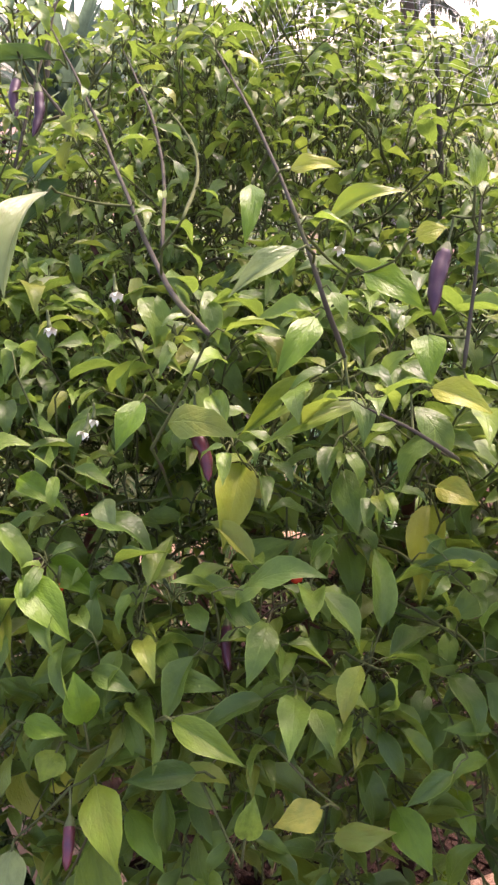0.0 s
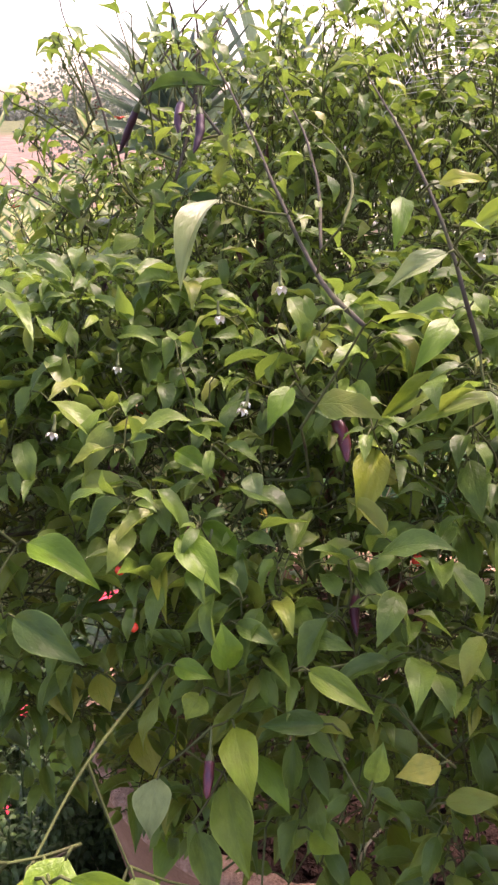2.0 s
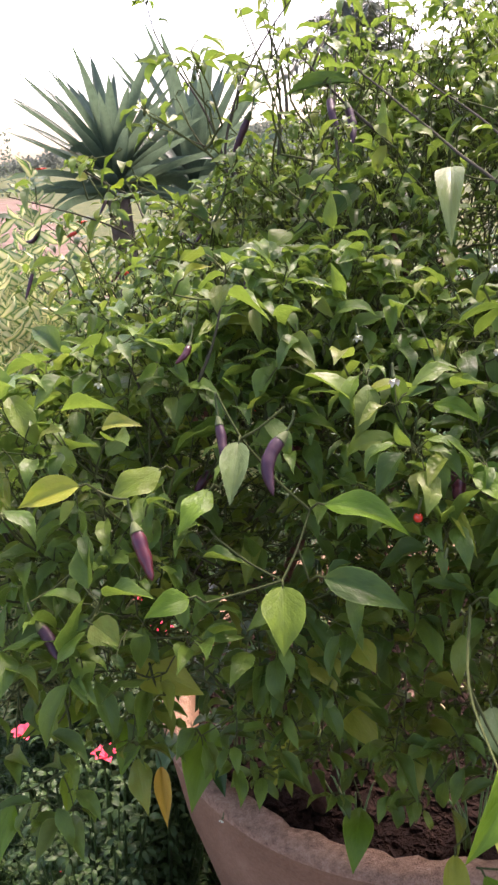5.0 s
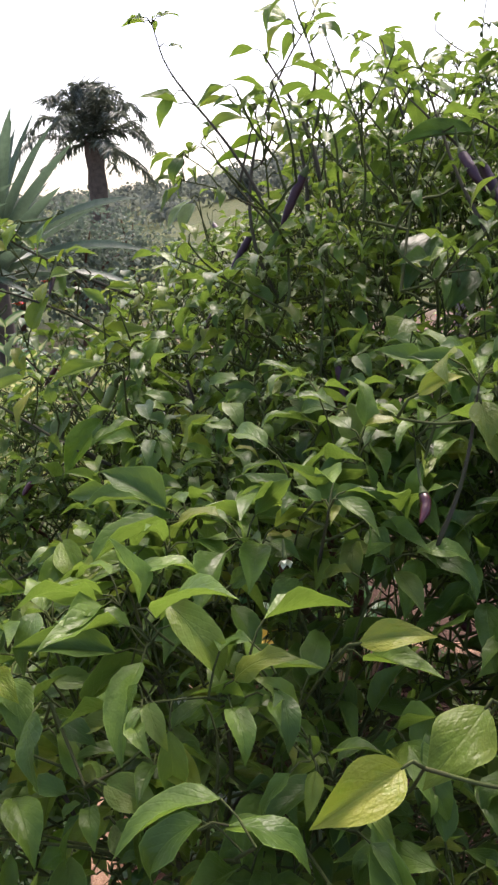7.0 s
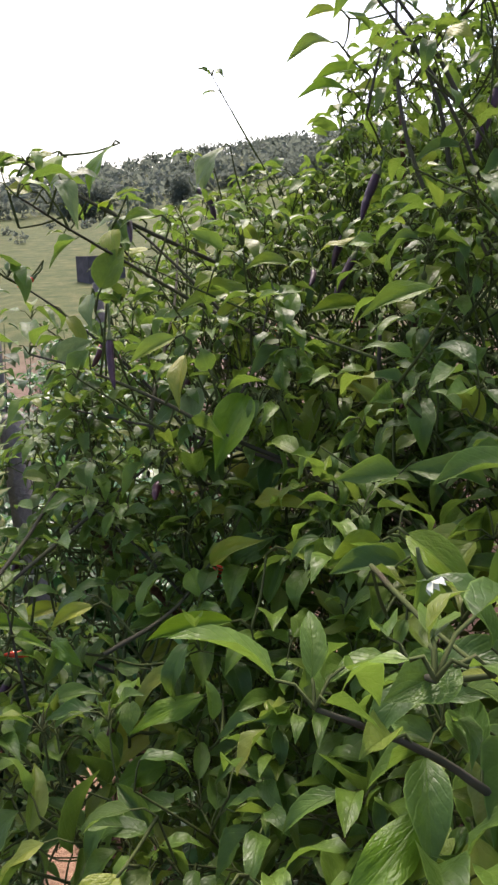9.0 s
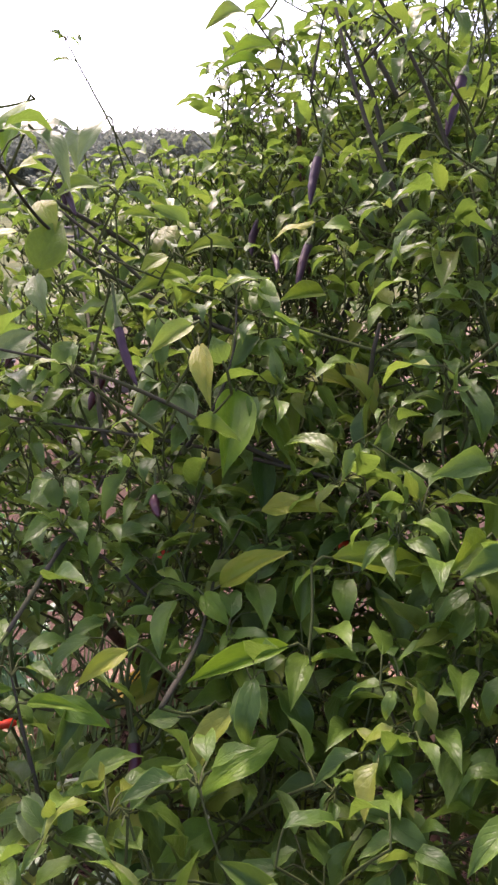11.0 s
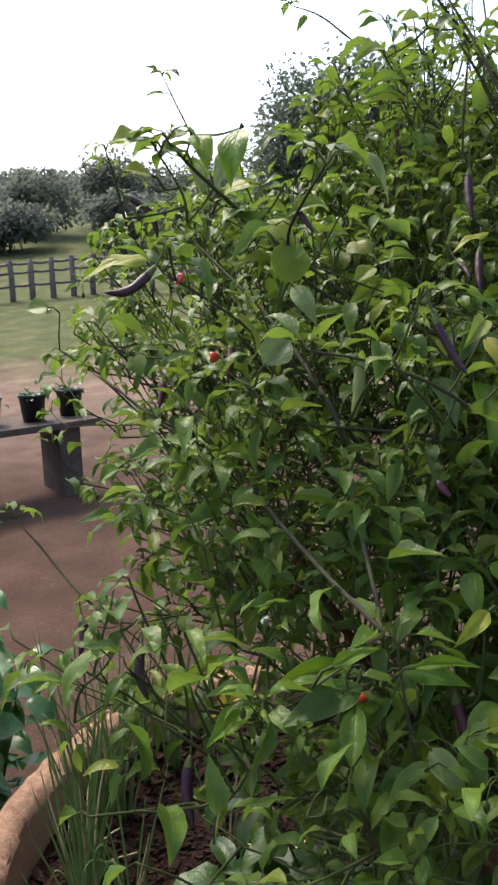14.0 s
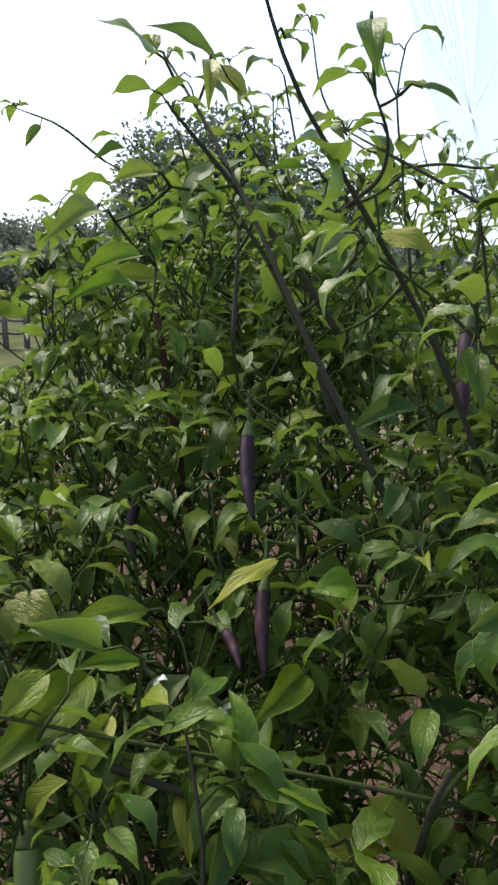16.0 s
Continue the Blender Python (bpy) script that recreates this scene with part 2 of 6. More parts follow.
M_SILK = skin("spider_silk", (0.3, (0.7, 0.7, 0.7)), (0.7, (0.82, 0.82, 0.82)), scale=5, rough=0.3)


def variegated_material():
    """Cream leaf with a green edge along each leaflet."""
    m, n, l, p = material("variegated_leaf")
    uv = n.new("ShaderNodeUVMap")
    uv.uv_map = "UVMap"
    sep = n.new("ShaderNodeSeparateXYZ")
    l.new(uv.outputs[0], sep.inputs[0])
    side = maths(n, l, 'ABSOLUTE', maths(n, l, 'SUBTRACT', sep.outputs[0], 0.5))
    t = noise_tex(n, l, 40.0, 3.0)
    edge = maths(n, l, 'ADD', side, maths(n, l, 'MULTIPLY', t.outputs[0], 0.16))
    c = ramp(n, l, edge, (0.25, (0.62, 0.60, 0.30)), (0.36, (0.42, 0.46, 0.16)), (0.45, (0.10, 0.20, 0.05))).outputs[0]
    l.new(c, p.inputs["Base Color"])
    p.inputs["Roughness"].default_value = 0.45
    tr = n.new("ShaderNodeBsdfTranslucent")
    l.new(c, tr.inputs[0])
    ms = n.new("ShaderNodeMixShader")
    ms.inputs[0].default_value = 0.35
    l.new(p.outputs[0], ms.inputs[1])
    l.new(tr.outputs[0], ms.inputs[2])
    l.new(ms.outputs[0], n["Material Output"].inputs[0])
    return m


M_VARIEG = variegated_material()


def ground_material():
    """Red earth round the planters, pasture further out, with worn patches of both."""
    m, n, l, p = material("red_earth")
    tc = n.new("ShaderNodeTexCoord")
    pos = n.new("ShaderNodeSeparateXYZ")
    l.new(tc.outputs["Object"], pos.inputs[0])
    flat = n.new("ShaderNodeCombineXYZ")
    l.new(pos.outputs[0], flat.inputs[0])
    l.new(pos.outputs[1], flat.inputs[1])
    dist = n.new("ShaderNodeVectorMath")
    dist.operation = 'LENGTH'
    l.new(flat.outputs[0], dist.inputs[0])
    patch, fine, mid = noise_tex(n, l, 0.12, 5.0), noise_tex(n, l, 40.0, 5.0), noise_tex(n, l, 1.6, 6.0)
    earth = ramp(n, l, maths(n, l, 'ADD', maths(n, l, 'MULTIPLY', mid.outputs[0], 0.6), maths(n, l, 'MULTIPLY', fine.outputs[0], 0.4)),
                 (0.3, (0.032, 0.018, 0.013)), (0.5, (0.058, 0.034, 0.024)), (0.7, (0.095, 0.061, 0.044))).outputs[0]
    grass = ramp(n, l, mid.outputs[0], (0.3, (0.045, 0.062, 0.022)), (0.55, (0.082, 0.092, 0.036)), (0.75, (0.145, 0.125, 0.058))).outputs[0]
    dry = ramp(n, l, mid.outputs[0], (0.3, (0.105, 0.070, 0.050)), (0.5, (0.155, 0.106, 0.078)), (0.7, (0.205, 0.150, 0.114))).outputs[0]
    out = maths(n, l, 'MINIMUM', maths(n, l, 'MAXIMUM', maths(n, l, 'MULTIPLY', maths(n, l, 'SUBTRACT', dist.outputs["Value"], 9.0), 0.2), 0.0), 1.0)
    earth = mix(n, l, out, earth, dry)
    far = maths(n, l, 'MULTIPLY', maths(n, l, 'SUBTRACT', dist.outputs["Value"], 13.0), 0.16)
    k = maths(n, l, 'ADD', far, maths(n, l, 'MULTIPLY', maths(n, l, 'SUBTRACT', patch.outputs[0], 0.5), 4.0))
    # the ploughed field lies to the west
    west = maths(n, l, 'MULTIPLY', maths(n, l, 'SUBTRACT', maths(n, l, 'MULTIPLY', pos.outputs[0], -1.0), maths(n, l, 'MULTIPLY', pos.outputs[1], 0.12)), 0.3)
    west = maths(n, l, 'MINIMUM', maths(n, l, 'MAXIMUM', west, 0.0), 1.0)
    k = maths(n, l, 'SUBTRACT', k, maths(n, l, 'MULTIPLY', west, 6.0))
    k = maths(n, l, 'MINIMUM', maths(n, l, 'MAXIMUM', k, 0.0), 1.0)
    l.new(mix(n, l, k, earth, grass), p.inputs["Base Color"])
    p.inputs["Roughness"].default_value = 0.95
    p.inputs["Specular IOR Level"].default_value = 0.1
    bump(n, l, fine.outputs[0], 0.6, 0.02, p)
    return m


M_GROUND = ground_material()


# ---- building helpers ----
rng = np.random.default_rng(7)


def mesh_object(name, verts, faces, mat, parent=None, label="", uvs=None, smooth=True):
    me = bpy.data.meshes.new(name)
    me.from_pydata([tuple(v) for v in verts], [], faces)
    if uvs is not None:
        layer = me.uv_layers.new(name="UVMap")
        idx = np.empty(len(me.loops), dtype=np.int32)
        me.loops.foreach_get("vertex_index", idx)
        layer.data.foreach_set("uv", np.asarray(uvs, dtype=np.float32)[idx].ravel())
    me.materials.append(mat)
    if smooth:
        me.shade_smooth()
    ob = new(name, me)
    if parent is not None:
        ob.parent = parent
    if label:
        ob["label"] = label
    return ob


def part(name, bm, mat, parent, label="", smooth=True):
    me = bpy.data.meshes.new(name)
    bm.to_mesh(me)
    bm.free()
    me.materials.append(mat)
    if smooth:
        me.shade_smooth()
    ob = new(name, me)
    ob.parent = parent
    if label:
        ob["label"] = label
    return ob


def thing(name, label, category, at=(0, 0, 0), group="", kind=""):
    ob = new(name)
    ob.empty_display_size = 0.05
    ob.location = at
    return tagged(ob, label, category, group, kind)


def unit(v):
    v = np.asarray(v, float)
    return v / max(np.linalg.norm(v), 1e-9)


OUTLINE = {
    "pepper": ((0, 0.03, 0.09, 0.18, 0.28, 0.38, 0.50, 0.62, 0.73, 0.83, 0.90, 0.96, 1), (0.05, 0.20, 0.48, 0.80, 0.96, 1.0, 0.93, 0.77, 0.55, 0.32, 0.17, 0.07, 0.012)),
    "strap": ((0, 0.08, 0.25, 0.5, 0.75, 0.9, 1), (0.55, 0.85, 1.0, 0.9, 0.6, 0.3, 0.02)),
}


def blade_grid(rows=8, cols=4, curl=0.9, fold=0.18, wave=0.04, lift=0.35, twist=0.0, sickle=0.0, camber=0.10, outline="pepper", seed=0):
    """One leaf blade of length 1 along +y, width 1 across x, face up +z. It is drawn out to a point, folded on its midrib, rounded across and arched along."""
    r = np.random.default_rng(seed)
    v, uv, f = [], [], []
    ph, beats = r.uniform(0, 6.28, 2), r.uniform(7.0, 12.0, 2)
    y = z = 0.0
    for i in range(rows + 1):
        s = i / rows
        th = lift - curl * s ** 1.15
        if i:
            y += math.cos(th) / rows
            z += math.sin(th) / rows
        w = float(np.interp(s, *OUTLINE[outline]))
        for j in range(cols + 1):
            u = j / cols * 2 - 1
            h = 0.5 * w * (fold * abs(u) - camber * u * u) + wave * math.sin(s * beats[int(u > 0)] + ph[int(u > 0)]) * abs(u) ** 1.6 * w * 0.5
            x = u * 0.5 * w * (1 + 0.05 * math.sin(s * beats[int(u > 0)] * 1.3 + ph[int(u < 0)]) * (abs(u) > 0.9)) + sickle * s * s
            t = twist * s
            x, h = x * math.cos(t) - h * math.sin(t), x * math.sin(t) * 0.45 + h * math.cos(t)
            v.append((x, y - h * math.sin(th), z + h * math.cos(th)))
            uv.append((j / cols, s))
    for i in range(rows):
        for j in range(cols):
            k = i * (cols + 1) + j
            f.append((k, k + 1, k + cols + 2, k + cols + 1))
    return np.array(v), np.array(uv), f


class Cloud:
    """Many small meshes joined into one."""

    def __init__(self):
        self.v, self.uv, self.f, self.n = [], [], [], 0

    def add(self, v, f, uv=None):
        self.v.append(v)
        self.uv.append(uv if uv is not None else np.zeros((len(v), 2)))
        self.f += [tuple(i + self.n for i in q) for q in f]
        self.n += len(v)

    def build(self, name, mat, parent=None, label="", smooth=True):
        if not self.n:
            return None
        ob = mesh_object(name, np.concatenate(self.v), self.f, mat, parent, label, np.concatenate(self.uv), smooth)
        return ob


def leaf_frame(base, way, up, length, width):
    """Rows of a matrix that lays the unit blade at base, along way, facing up."""
    y = unit(way)
    x = np.cross(y, up)
    if np.linalg.norm(x) < 1e-3:
        x = np.cross(y, (1, 0, 0.1))
    x = unit(x)
    z = np.cross(x, y)
    return np.array([x * width, y * length, z * length]), np.asarray(base, float)


def tube(points, radii, sides=6, closed=True):
    """Verts, faces and uvs of a round limb through points."""
    pts = np.asarray(points, float)
    v, f, uv = [], [], []
    prev = None
    for i, p in enumerate(pts):
        d = unit(pts[min(i + 1, len(pts) - 1)] - pts[max(i - 1, 0)])
        ref = prev if prev is not None else (np.array([1.0, 0, 0]) if abs(d[0]) < 0.8 else np.array([0, 1.0, 0]))
        a = unit(ref - d * (ref @ d))
        b = np.cross(d, a)
        prev = a
        r = radii[i] if hasattr(radii, "__len__") else radii
        for k in range(sides):
            t = 2 * math.pi * k / sides
            v.append(p + r * (math.cos(t) * a + math.sin(t) * b))
            uv.append((k / sides, i))
    for i in range(len(pts) - 1):
        for k in range(sides):
            f.append((i * sides + k, i * sides + (k + 1) % sides, (i + 1) * sides + (k + 1) % sides, (i + 1) * sides + k))
    if closed:
        f.append(tuple(range(sides - 1, -1, -1)))
        f.append(tuple(len(v) - sides + k for k in range(sides)))
    return np.array(v), f, np.array(uv)


def spline(points, steps=6):
    """A smooth line through the given points."""
    p = [np.asarray(q, float) for q in points]
    p = [2 * p[0] - p[1]] + p + [2 * p[-1] - p[-2]]
    out = []
    for i in range(1, len(p) - 2):
        for s in np.linspace(0, 1, steps, endpoint=False):
            a, b, c, d = p[i - 1], p[i], p[i + 1], p[i + 2]
            out.append(0.5 * (2 * b + (c - a) * s + (2 * a - 5 * b + 4 * c - d) * s * s + (3 * b - a - 3 * c + d) * s ** 3))
    out.append(p[-2])
    return np.array(out)


def revolve(profile, segments, wobble=0.0, seed=1):
    """A turned body from (radius, height) pairs; wobble makes it hand-made."""
    v, f = [], []
    k = len(profile)
    for s in range(segments):
        a = 2 * math.pi * s / segments
        for r, z in profile:
            g = noise.noise(Vector((math.cos(a) * 1.7 + seed, math.sin(a) * 1.7, z * 3.0))) * wobble
            v.append((math.cos(a) * (r + g), math.sin(a) * (r + g), z))
    for s in range(segments):
        t = (s + 1) % segments
        for i in range(k - 1):
            f.append((s * k + i, t * k + i, t * k + i + 1, s * k + i + 1))
    return np.array(v), f


# ---- ground and distance ----
# rise of the land in degrees as seen from the walk, by compass heading: the pasture's edge, and the wooded ridge
PASTURE = [(-180, -0.8), (-30, -0.8), (-10, -0.8), (8, -0.9), (14, -0.6), (20, 1.2), (27, 1.3), (34, 2.3), (42, 3.6), (56, 4.7), (66, 4.4), (90, 3.0), (130, 0.0), (180, -0.8)]
RIDGE = [(-180, -0.6), (-30, -0.7), (-18, -0.6), (-8, 0.7), (6, 1.8), (18, 2.4), (24, 3.9), (31, 5.1), (40, 6.3), (46, 6.9), (54, 6.7), (66, 6.0), (90, 4.2), (130, 0.0), (180, -0.6)]
EDGE, TOP, GROUND = 75.0, 170.0, -0.70


def land(x, y):
    r, a = math.hypot(x, y), math.degrees(math.atan2(x, y))
    low = 1.7 + EDGE * math.tan(radians(np.interp(a, [q[0] for q in PASTURE], [q[1] for q in PASTURE])))
    high = 1.7 + TOP * math.tan(radians(np.interp(a, [q[0] for q in RIDGE], [q[1] for q in RIDGE])))
    s = min(1, max(0, (r - 4) / (EDGE - 4)))
    s = s * s * (3 - 2 * s)
    h = min(1, max(0, (r - EDGE) / (TOP - EDGE)))
    lump = 0.02 * noise.noise(Vector((x * 0.9, y * 0.9, 0))) * min(1, r / 4) + 0.25 * noise.noise(Vector((x * 0.05, y * 0.05, 3))) * s
    return GROUND * (1 - s) + low * s + (high - low) * h + lump


def build_ground():
    v, f = [(0, 0, land(0, 0))], []
    rings = [0.35 * 1.145 ** i for i in range(68)]
    n = 120
    for r in rings:
        for k in range(n):
            a = 2 * math.pi * k / n
            x, y = r * math.sin(a), r * math.cos(a)
            v.append((x, y, land(x, y)))
    f += [(0, 1 + (k + 1) % n, 1 + k) for k in range(n)]
    for i in range(len(rings) - 1):
        for k in range(n):
            a, b = 1 + i * n + k, 1 + i * n + (k + 1) % n
            f.append((a, b, b + n, a + n))
    return tagged(mesh_object("ground", v, f, M_GROUND), "bare red earth turning to rough pasture on rising land", "ground", kind="structure")


ground = build_ground()


def crown_cloud(cloud, centre, radii, count, size, r, droop=0.3, lumps=13):
    """Clumps of leaves over lumpy lobes, with gaps."""
    c, rad = np.array(centre, float), np.array(radii, float)
    lobes = [c + rad * 0.66 * unit(r.normal(size=3)) * r.uniform(0.35, 1.08) for _ in range(lumps)]
    for _ in range(count):
        q = lobes[r.integers(len(lobes))]
        d = unit(r.normal(size=3))
        p = q + d * rad * 0.42 * r.uniform(0.5, 1.1)
        w = unit(d + r.normal(size=3) * 0.6 + (0, 0, -droop))
        m, o = leaf_frame(p, w, unit(d + (0, 0, 0.8) + r.normal(size=3) * 0.4), size * r.uniform(0.6, 1.4), size * r.uniform(0.5, 0.9))
        v, uv, f = BLADES_LOW[r.integers(3)]
        cloud.add(v @ m + o, f, uv)


# curl, fold, wave, lift, twist, sickle
SHAPES = [(0.9, 0.34, 0.09, 0.35, 0.15, 0.03), (1.4, 0.20, 0.12, 0.50, -0.40, -0.06), (0.6, 0.50, 0.08, 0.25, 0.35, 0.07), (1.8, 0.26, 0.11, 0.60, 0.25, -0.04), (1.2, 0.10, 0.15, 0.35, -0.55, 0.06), (0.4, 0.42, 0.13, 0.10, 0.6, -0.07)]
HERO_SHAPES = [(0.7, 0.30, 0.07, 0.22, 0.12, 0.03), (0.95, 0.18, 0.09, 0.32, -0.25, -0.05), (0.5, 0.40, 0.06, 0.15, 0.2, 0.05), (1.15, 0.26, 0.08, 0.38, 0.15, -0.03), (0.8, 0.12, 0.11, 0.28, -0.35, 0.06)]
BLADES = [blade_grid(8, 4, *q, seed=k) for k, q in enumerate(SHAPES)]
BLADES_MID = [blade_grid(6, 2, *SHAPES[k], seed=k) for k in (0, 1, 3, 5)]
BLADES_LOW = [blade_grid(3, 2, c, fo, wv, seed=k) for k, (c, fo, wv) in enumerate([(0.5, 0.3, 0.1), (0.9, 0.25, 0.14), (0.8, 0.5, 0.1)])]
BLADES_STRAP = [blade_grid(8, 2, c, 0.09, 0.003, 0.05, tw, 0.0, 0.0, "strap", k) for k, (c, tw) in enumerate([(0.15, 0.1), (0.6, -0.2), (1.2, 0.3)])]


def polar(azimuth, distance, origin=(-0.6, 0.3)):
    a = radians(azimuth)
    return origin[0] + math.sin(a) * distance, origin[1] + math.cos(a) * distance


def broad_tree(name, x, y, height, radius, label, seed, leaf=0.45, count=1500, mat=None):
    r = np.random.default_rng(seed)
    g = land(x, y)
    t = thing(name, label, "tree", (0, 0, 0))
    trunk = Cloud()
    top = np.array([x, y, g + height * 0.5])
    line = spline([(x, y, g - 0.2), (x + 0.1, y, g + height * 0.25), top], 5)
    trunk.add(*[q for q in tube(line, np.linspace(height * 0.022, height * 0.010, len(line)), 8)][:2])
    for k in range(7):
        d = unit(r.normal(size=3) + (0, 0, 0.5)) * (min(radius, height * 0.5) * 0.6)
        limb = spline([line[len(line) // 2 + k % 3], top * 0.5 + line[-3] * 0.5 + d * 0.5, top + d], 4)
        trunk.add(*tube(limb, np.linspace(height * 0.013, height * 0.004, len(limb)), 5)[:2])
    trunk.build("trunk", M_BARK, t)
    c = Cloud()
    crown_cloud(c, (x, y, g + height * 0.5), (radius, radius, height * 0.53), count, leaf, r, lumps=13 if count < 8000 else 34)
    c.build("crown", mat or M_HAZETREE, t)
    return t


x, y = polar(77.3, 30, (-1.35, 1.2))
broad_tree("broadleaf_tree", x, y, 8.4, 3.2, "tall dark green spreading tree beyond the yard", 3, 0.20, 17000)
x, y = polar(72.8, 31, (-1.35, 1.2))
broad_tree("broadleaf_tree", x, y, 6.9, 2.8, "rounded dark tree at the edge of the yard", 4, 0.19, 12000)
x, y = polar(83.5, 34, (-1.35, 1.2))
broad_tree("broadleaf_tree", x, y, 6.5, 3.6, "rounded dark tree at the edge of the yard", 14, 0.19, 9000)
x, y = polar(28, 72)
broad_tree("broadleaf_tree", x, y, 4.4, 2.9, "dark rounded tree standing in the pasture", 5, 0.3, 3500, M_HAZEWOOD)
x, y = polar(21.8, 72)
broad_tree("broadleaf_tree", x, y, 3.4, 1.3, "narrow tree greyed for haze at the pasture's edge", 15, 0.25, 1500, M_HAZEWOOD)
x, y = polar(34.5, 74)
broad_tree("broadleaf_tree", x, y, 3.2, 1.6, "dark rounded tree standing in the pasture", 16, 0.25, 1500, M_HAZEWOOD)
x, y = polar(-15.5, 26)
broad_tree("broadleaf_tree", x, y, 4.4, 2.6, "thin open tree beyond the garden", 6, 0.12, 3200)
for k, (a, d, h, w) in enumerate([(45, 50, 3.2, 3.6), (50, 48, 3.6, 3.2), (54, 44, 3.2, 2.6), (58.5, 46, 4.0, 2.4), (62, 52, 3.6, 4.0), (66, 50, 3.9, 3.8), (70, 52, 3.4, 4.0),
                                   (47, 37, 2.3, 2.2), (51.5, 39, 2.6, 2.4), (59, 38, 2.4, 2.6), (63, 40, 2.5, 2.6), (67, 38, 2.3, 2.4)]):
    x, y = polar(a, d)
    broad_tree("broadleaf_tree", x, y, h, w, "grey-green tree in a row behind the fence, haze in its leaf colour", 30 + k, 0.24, 2600, M_HAZEWOOD)
for k, (a, d, h, w) in enumerate([(2, 17, 3.2, 1.7), (6, 20, 3.5, 2.0), (10, 17, 3.1, 1.6), (13.5, 19, 3.2, 1.5)]):
    x, y = polar(a, d)
    broad_tree("broadleaf_tree", x, y, h, w, "low dark bushy tree at the garden's far edge", 40 + k, 0.12, 2200)


def far_woods():
    r = np.random.default_rng(11)
    c = Cloud()
    for dist, step, low, high in ((168, 0.7, 1.5, 2.7), (140, 1.0, 1.8, 3.0), (112, 1.3, 2.2, 3.8), (90, 1.8, 1.8, 3.4)):
        for a in np.arange(-48, 110, step):
            if a < 4 and dist < 120:
                continue
            a, d = a + r.uniform(-0.8, 0.8), dist + r.uniform(-11, 7)
            x, y = polar(a, d)
            h = r.uniform(low, high)
            crown_cloud(c, (x, y, land(x, y) + h * 0.42), (h * 1.15, h * 1.15, h * 0.58), 120, 0.75, r)
    for k in range(34):
        a, d = r.uniform(20, 62), r.uniform(42, 80)
        x, y = polar(a, d)
        h = r.uniform(0.3, 1.2)
        crown_cloud(c, (x, y, land(x, y) + h * 0.4), (h * 0.9, h * 0.9, h * 0.5), 40, 0.25, r)
    ob = c.build("distant_woods", M_HAZEWOOD)
    tagged(ob, "wooded hilltops and scattered bushes far behind, greyed for haze", "woods", kind="stuff")


far_woods()


def palm_tree():
    r = np.random.default_rng(21)
    x, y = polar(11.8, 24)
    g = land(x, y)
    top = np.array([x, y, 4.15])
    t = thing("palm_tree", "feathery palm with a thick trunk beyond the garden", "palm tree")
    line = spline([(x, y, g - 0.2), (x + 0.05, y, g + 1.5), top], 8)
    v, f, _ = tube(line, [0.24 + 0.04 * (i % 2) for i in range(len(line))], 12)
    mesh_object("trunk", v, f, M_PALMTRUNK, t)
    for k in range(24):
        a = 2.4 * k + r.uniform(-0.2, 0.2)
        lift = -0.45 + 1.85 * (k / 23) ** 0.75
        d = np.array([math.cos(a), math.sin(a), 0.0])
        n = 1.75 * r.uniform(0.75, 1.1)
        ch, sh = math.cos(lift), math.sin(lift)
        fall = r.uniform(0.15, 0.6)
        line = spline([top, top + (d * ch + (0, 0, sh)) * n * 0.45, top + d * ch * n * 0.8 + (0, 0, sh * n * 0.82 - 0.05), top + d * (ch * n * 1.02 + 0.16) + (0, 0, sh * n * 0.90 - fall)], 7)
        c = Cloud()
        c.add(*tube(line, np.linspace(0.03, 0.008, len(line)), 4))
        for i in range(2, len(line)):
            way = unit(line[i] - line[i - 1])
            across = unit(np.cross(way, (0, 0, 1)))
            for s in (-1, 1):
                for _ in range(4):
                    w = unit(across * s * 0.8 + way * 0.6 + (0, 0, -0.15) + r.normal(size=3) * 0.12)
                    m, o = leaf_frame(line[i] + r.normal(size=3) * 0.03, w, (0, 0, 1), r.uniform(0.26, 0.46), 0.035)
                    bv, buv, bf = BLADES_STRAP[r.integers(3)]
                    c.add(bv @ m + o, bf, buv)
        c.build("frond", M_PALM, t)


palm_tree()


def fence():
    t = thing("fence", "weathered wooden rail fence at the pasture's edge", "fence")
    a0, a1, n = 44.0, 64.0, 16
    prev = None
    for k in range(n):
        x, y = polar(a0 + (a1 - a0) * k / (n - 1), 27)
        g = land(x, y)
        v, f, _ = tube([(x, y, g - 0.3), (x + 0.03 * (k % 3 - 1), y, g + 0.6), (x, y, g + 1.25)], [0.10, 0.095, 0.085], 7)
        mesh_object("post", v, f, M_WOOD, t)
        here = np.array([x, y, g])
        if prev is not None:
            for h in (0.45, 0.85, 1.12):
                line = [prev + (0, 0, h + 0.02), (prev + here) / 2 + (0, 0, h - 0.02), here + (0, 0, h)]
                v, f, _ = tube(line, 0.045, 5)
                mesh_object("rail", v, f, M_WOOD, t)
        prev = here


fence()


def wire_fence():
    for a, d in ((35.8, 14.0), (27.0, 15.5)):
        x, y = polar(a, d)
        g = land(x, y)
        p = thing("fence_post", "rough grey wooden post standing in the pasture", "post", group="pasture posts")
        v, f, _ = tube([(x, y, g - 0.3), (x + 0.02, y, g + 0.7), (x, y, g + 1.45)], [0.11, 0.10, 0.09], 8)
        mesh_object("post_shaft", v, f, M_WOOD, p)


wire_fence()

# ---- the planter ----
PC = (0.21, 1.70)          # its middle
RIM_Z, SOIL_Z = 0.435, 0.31


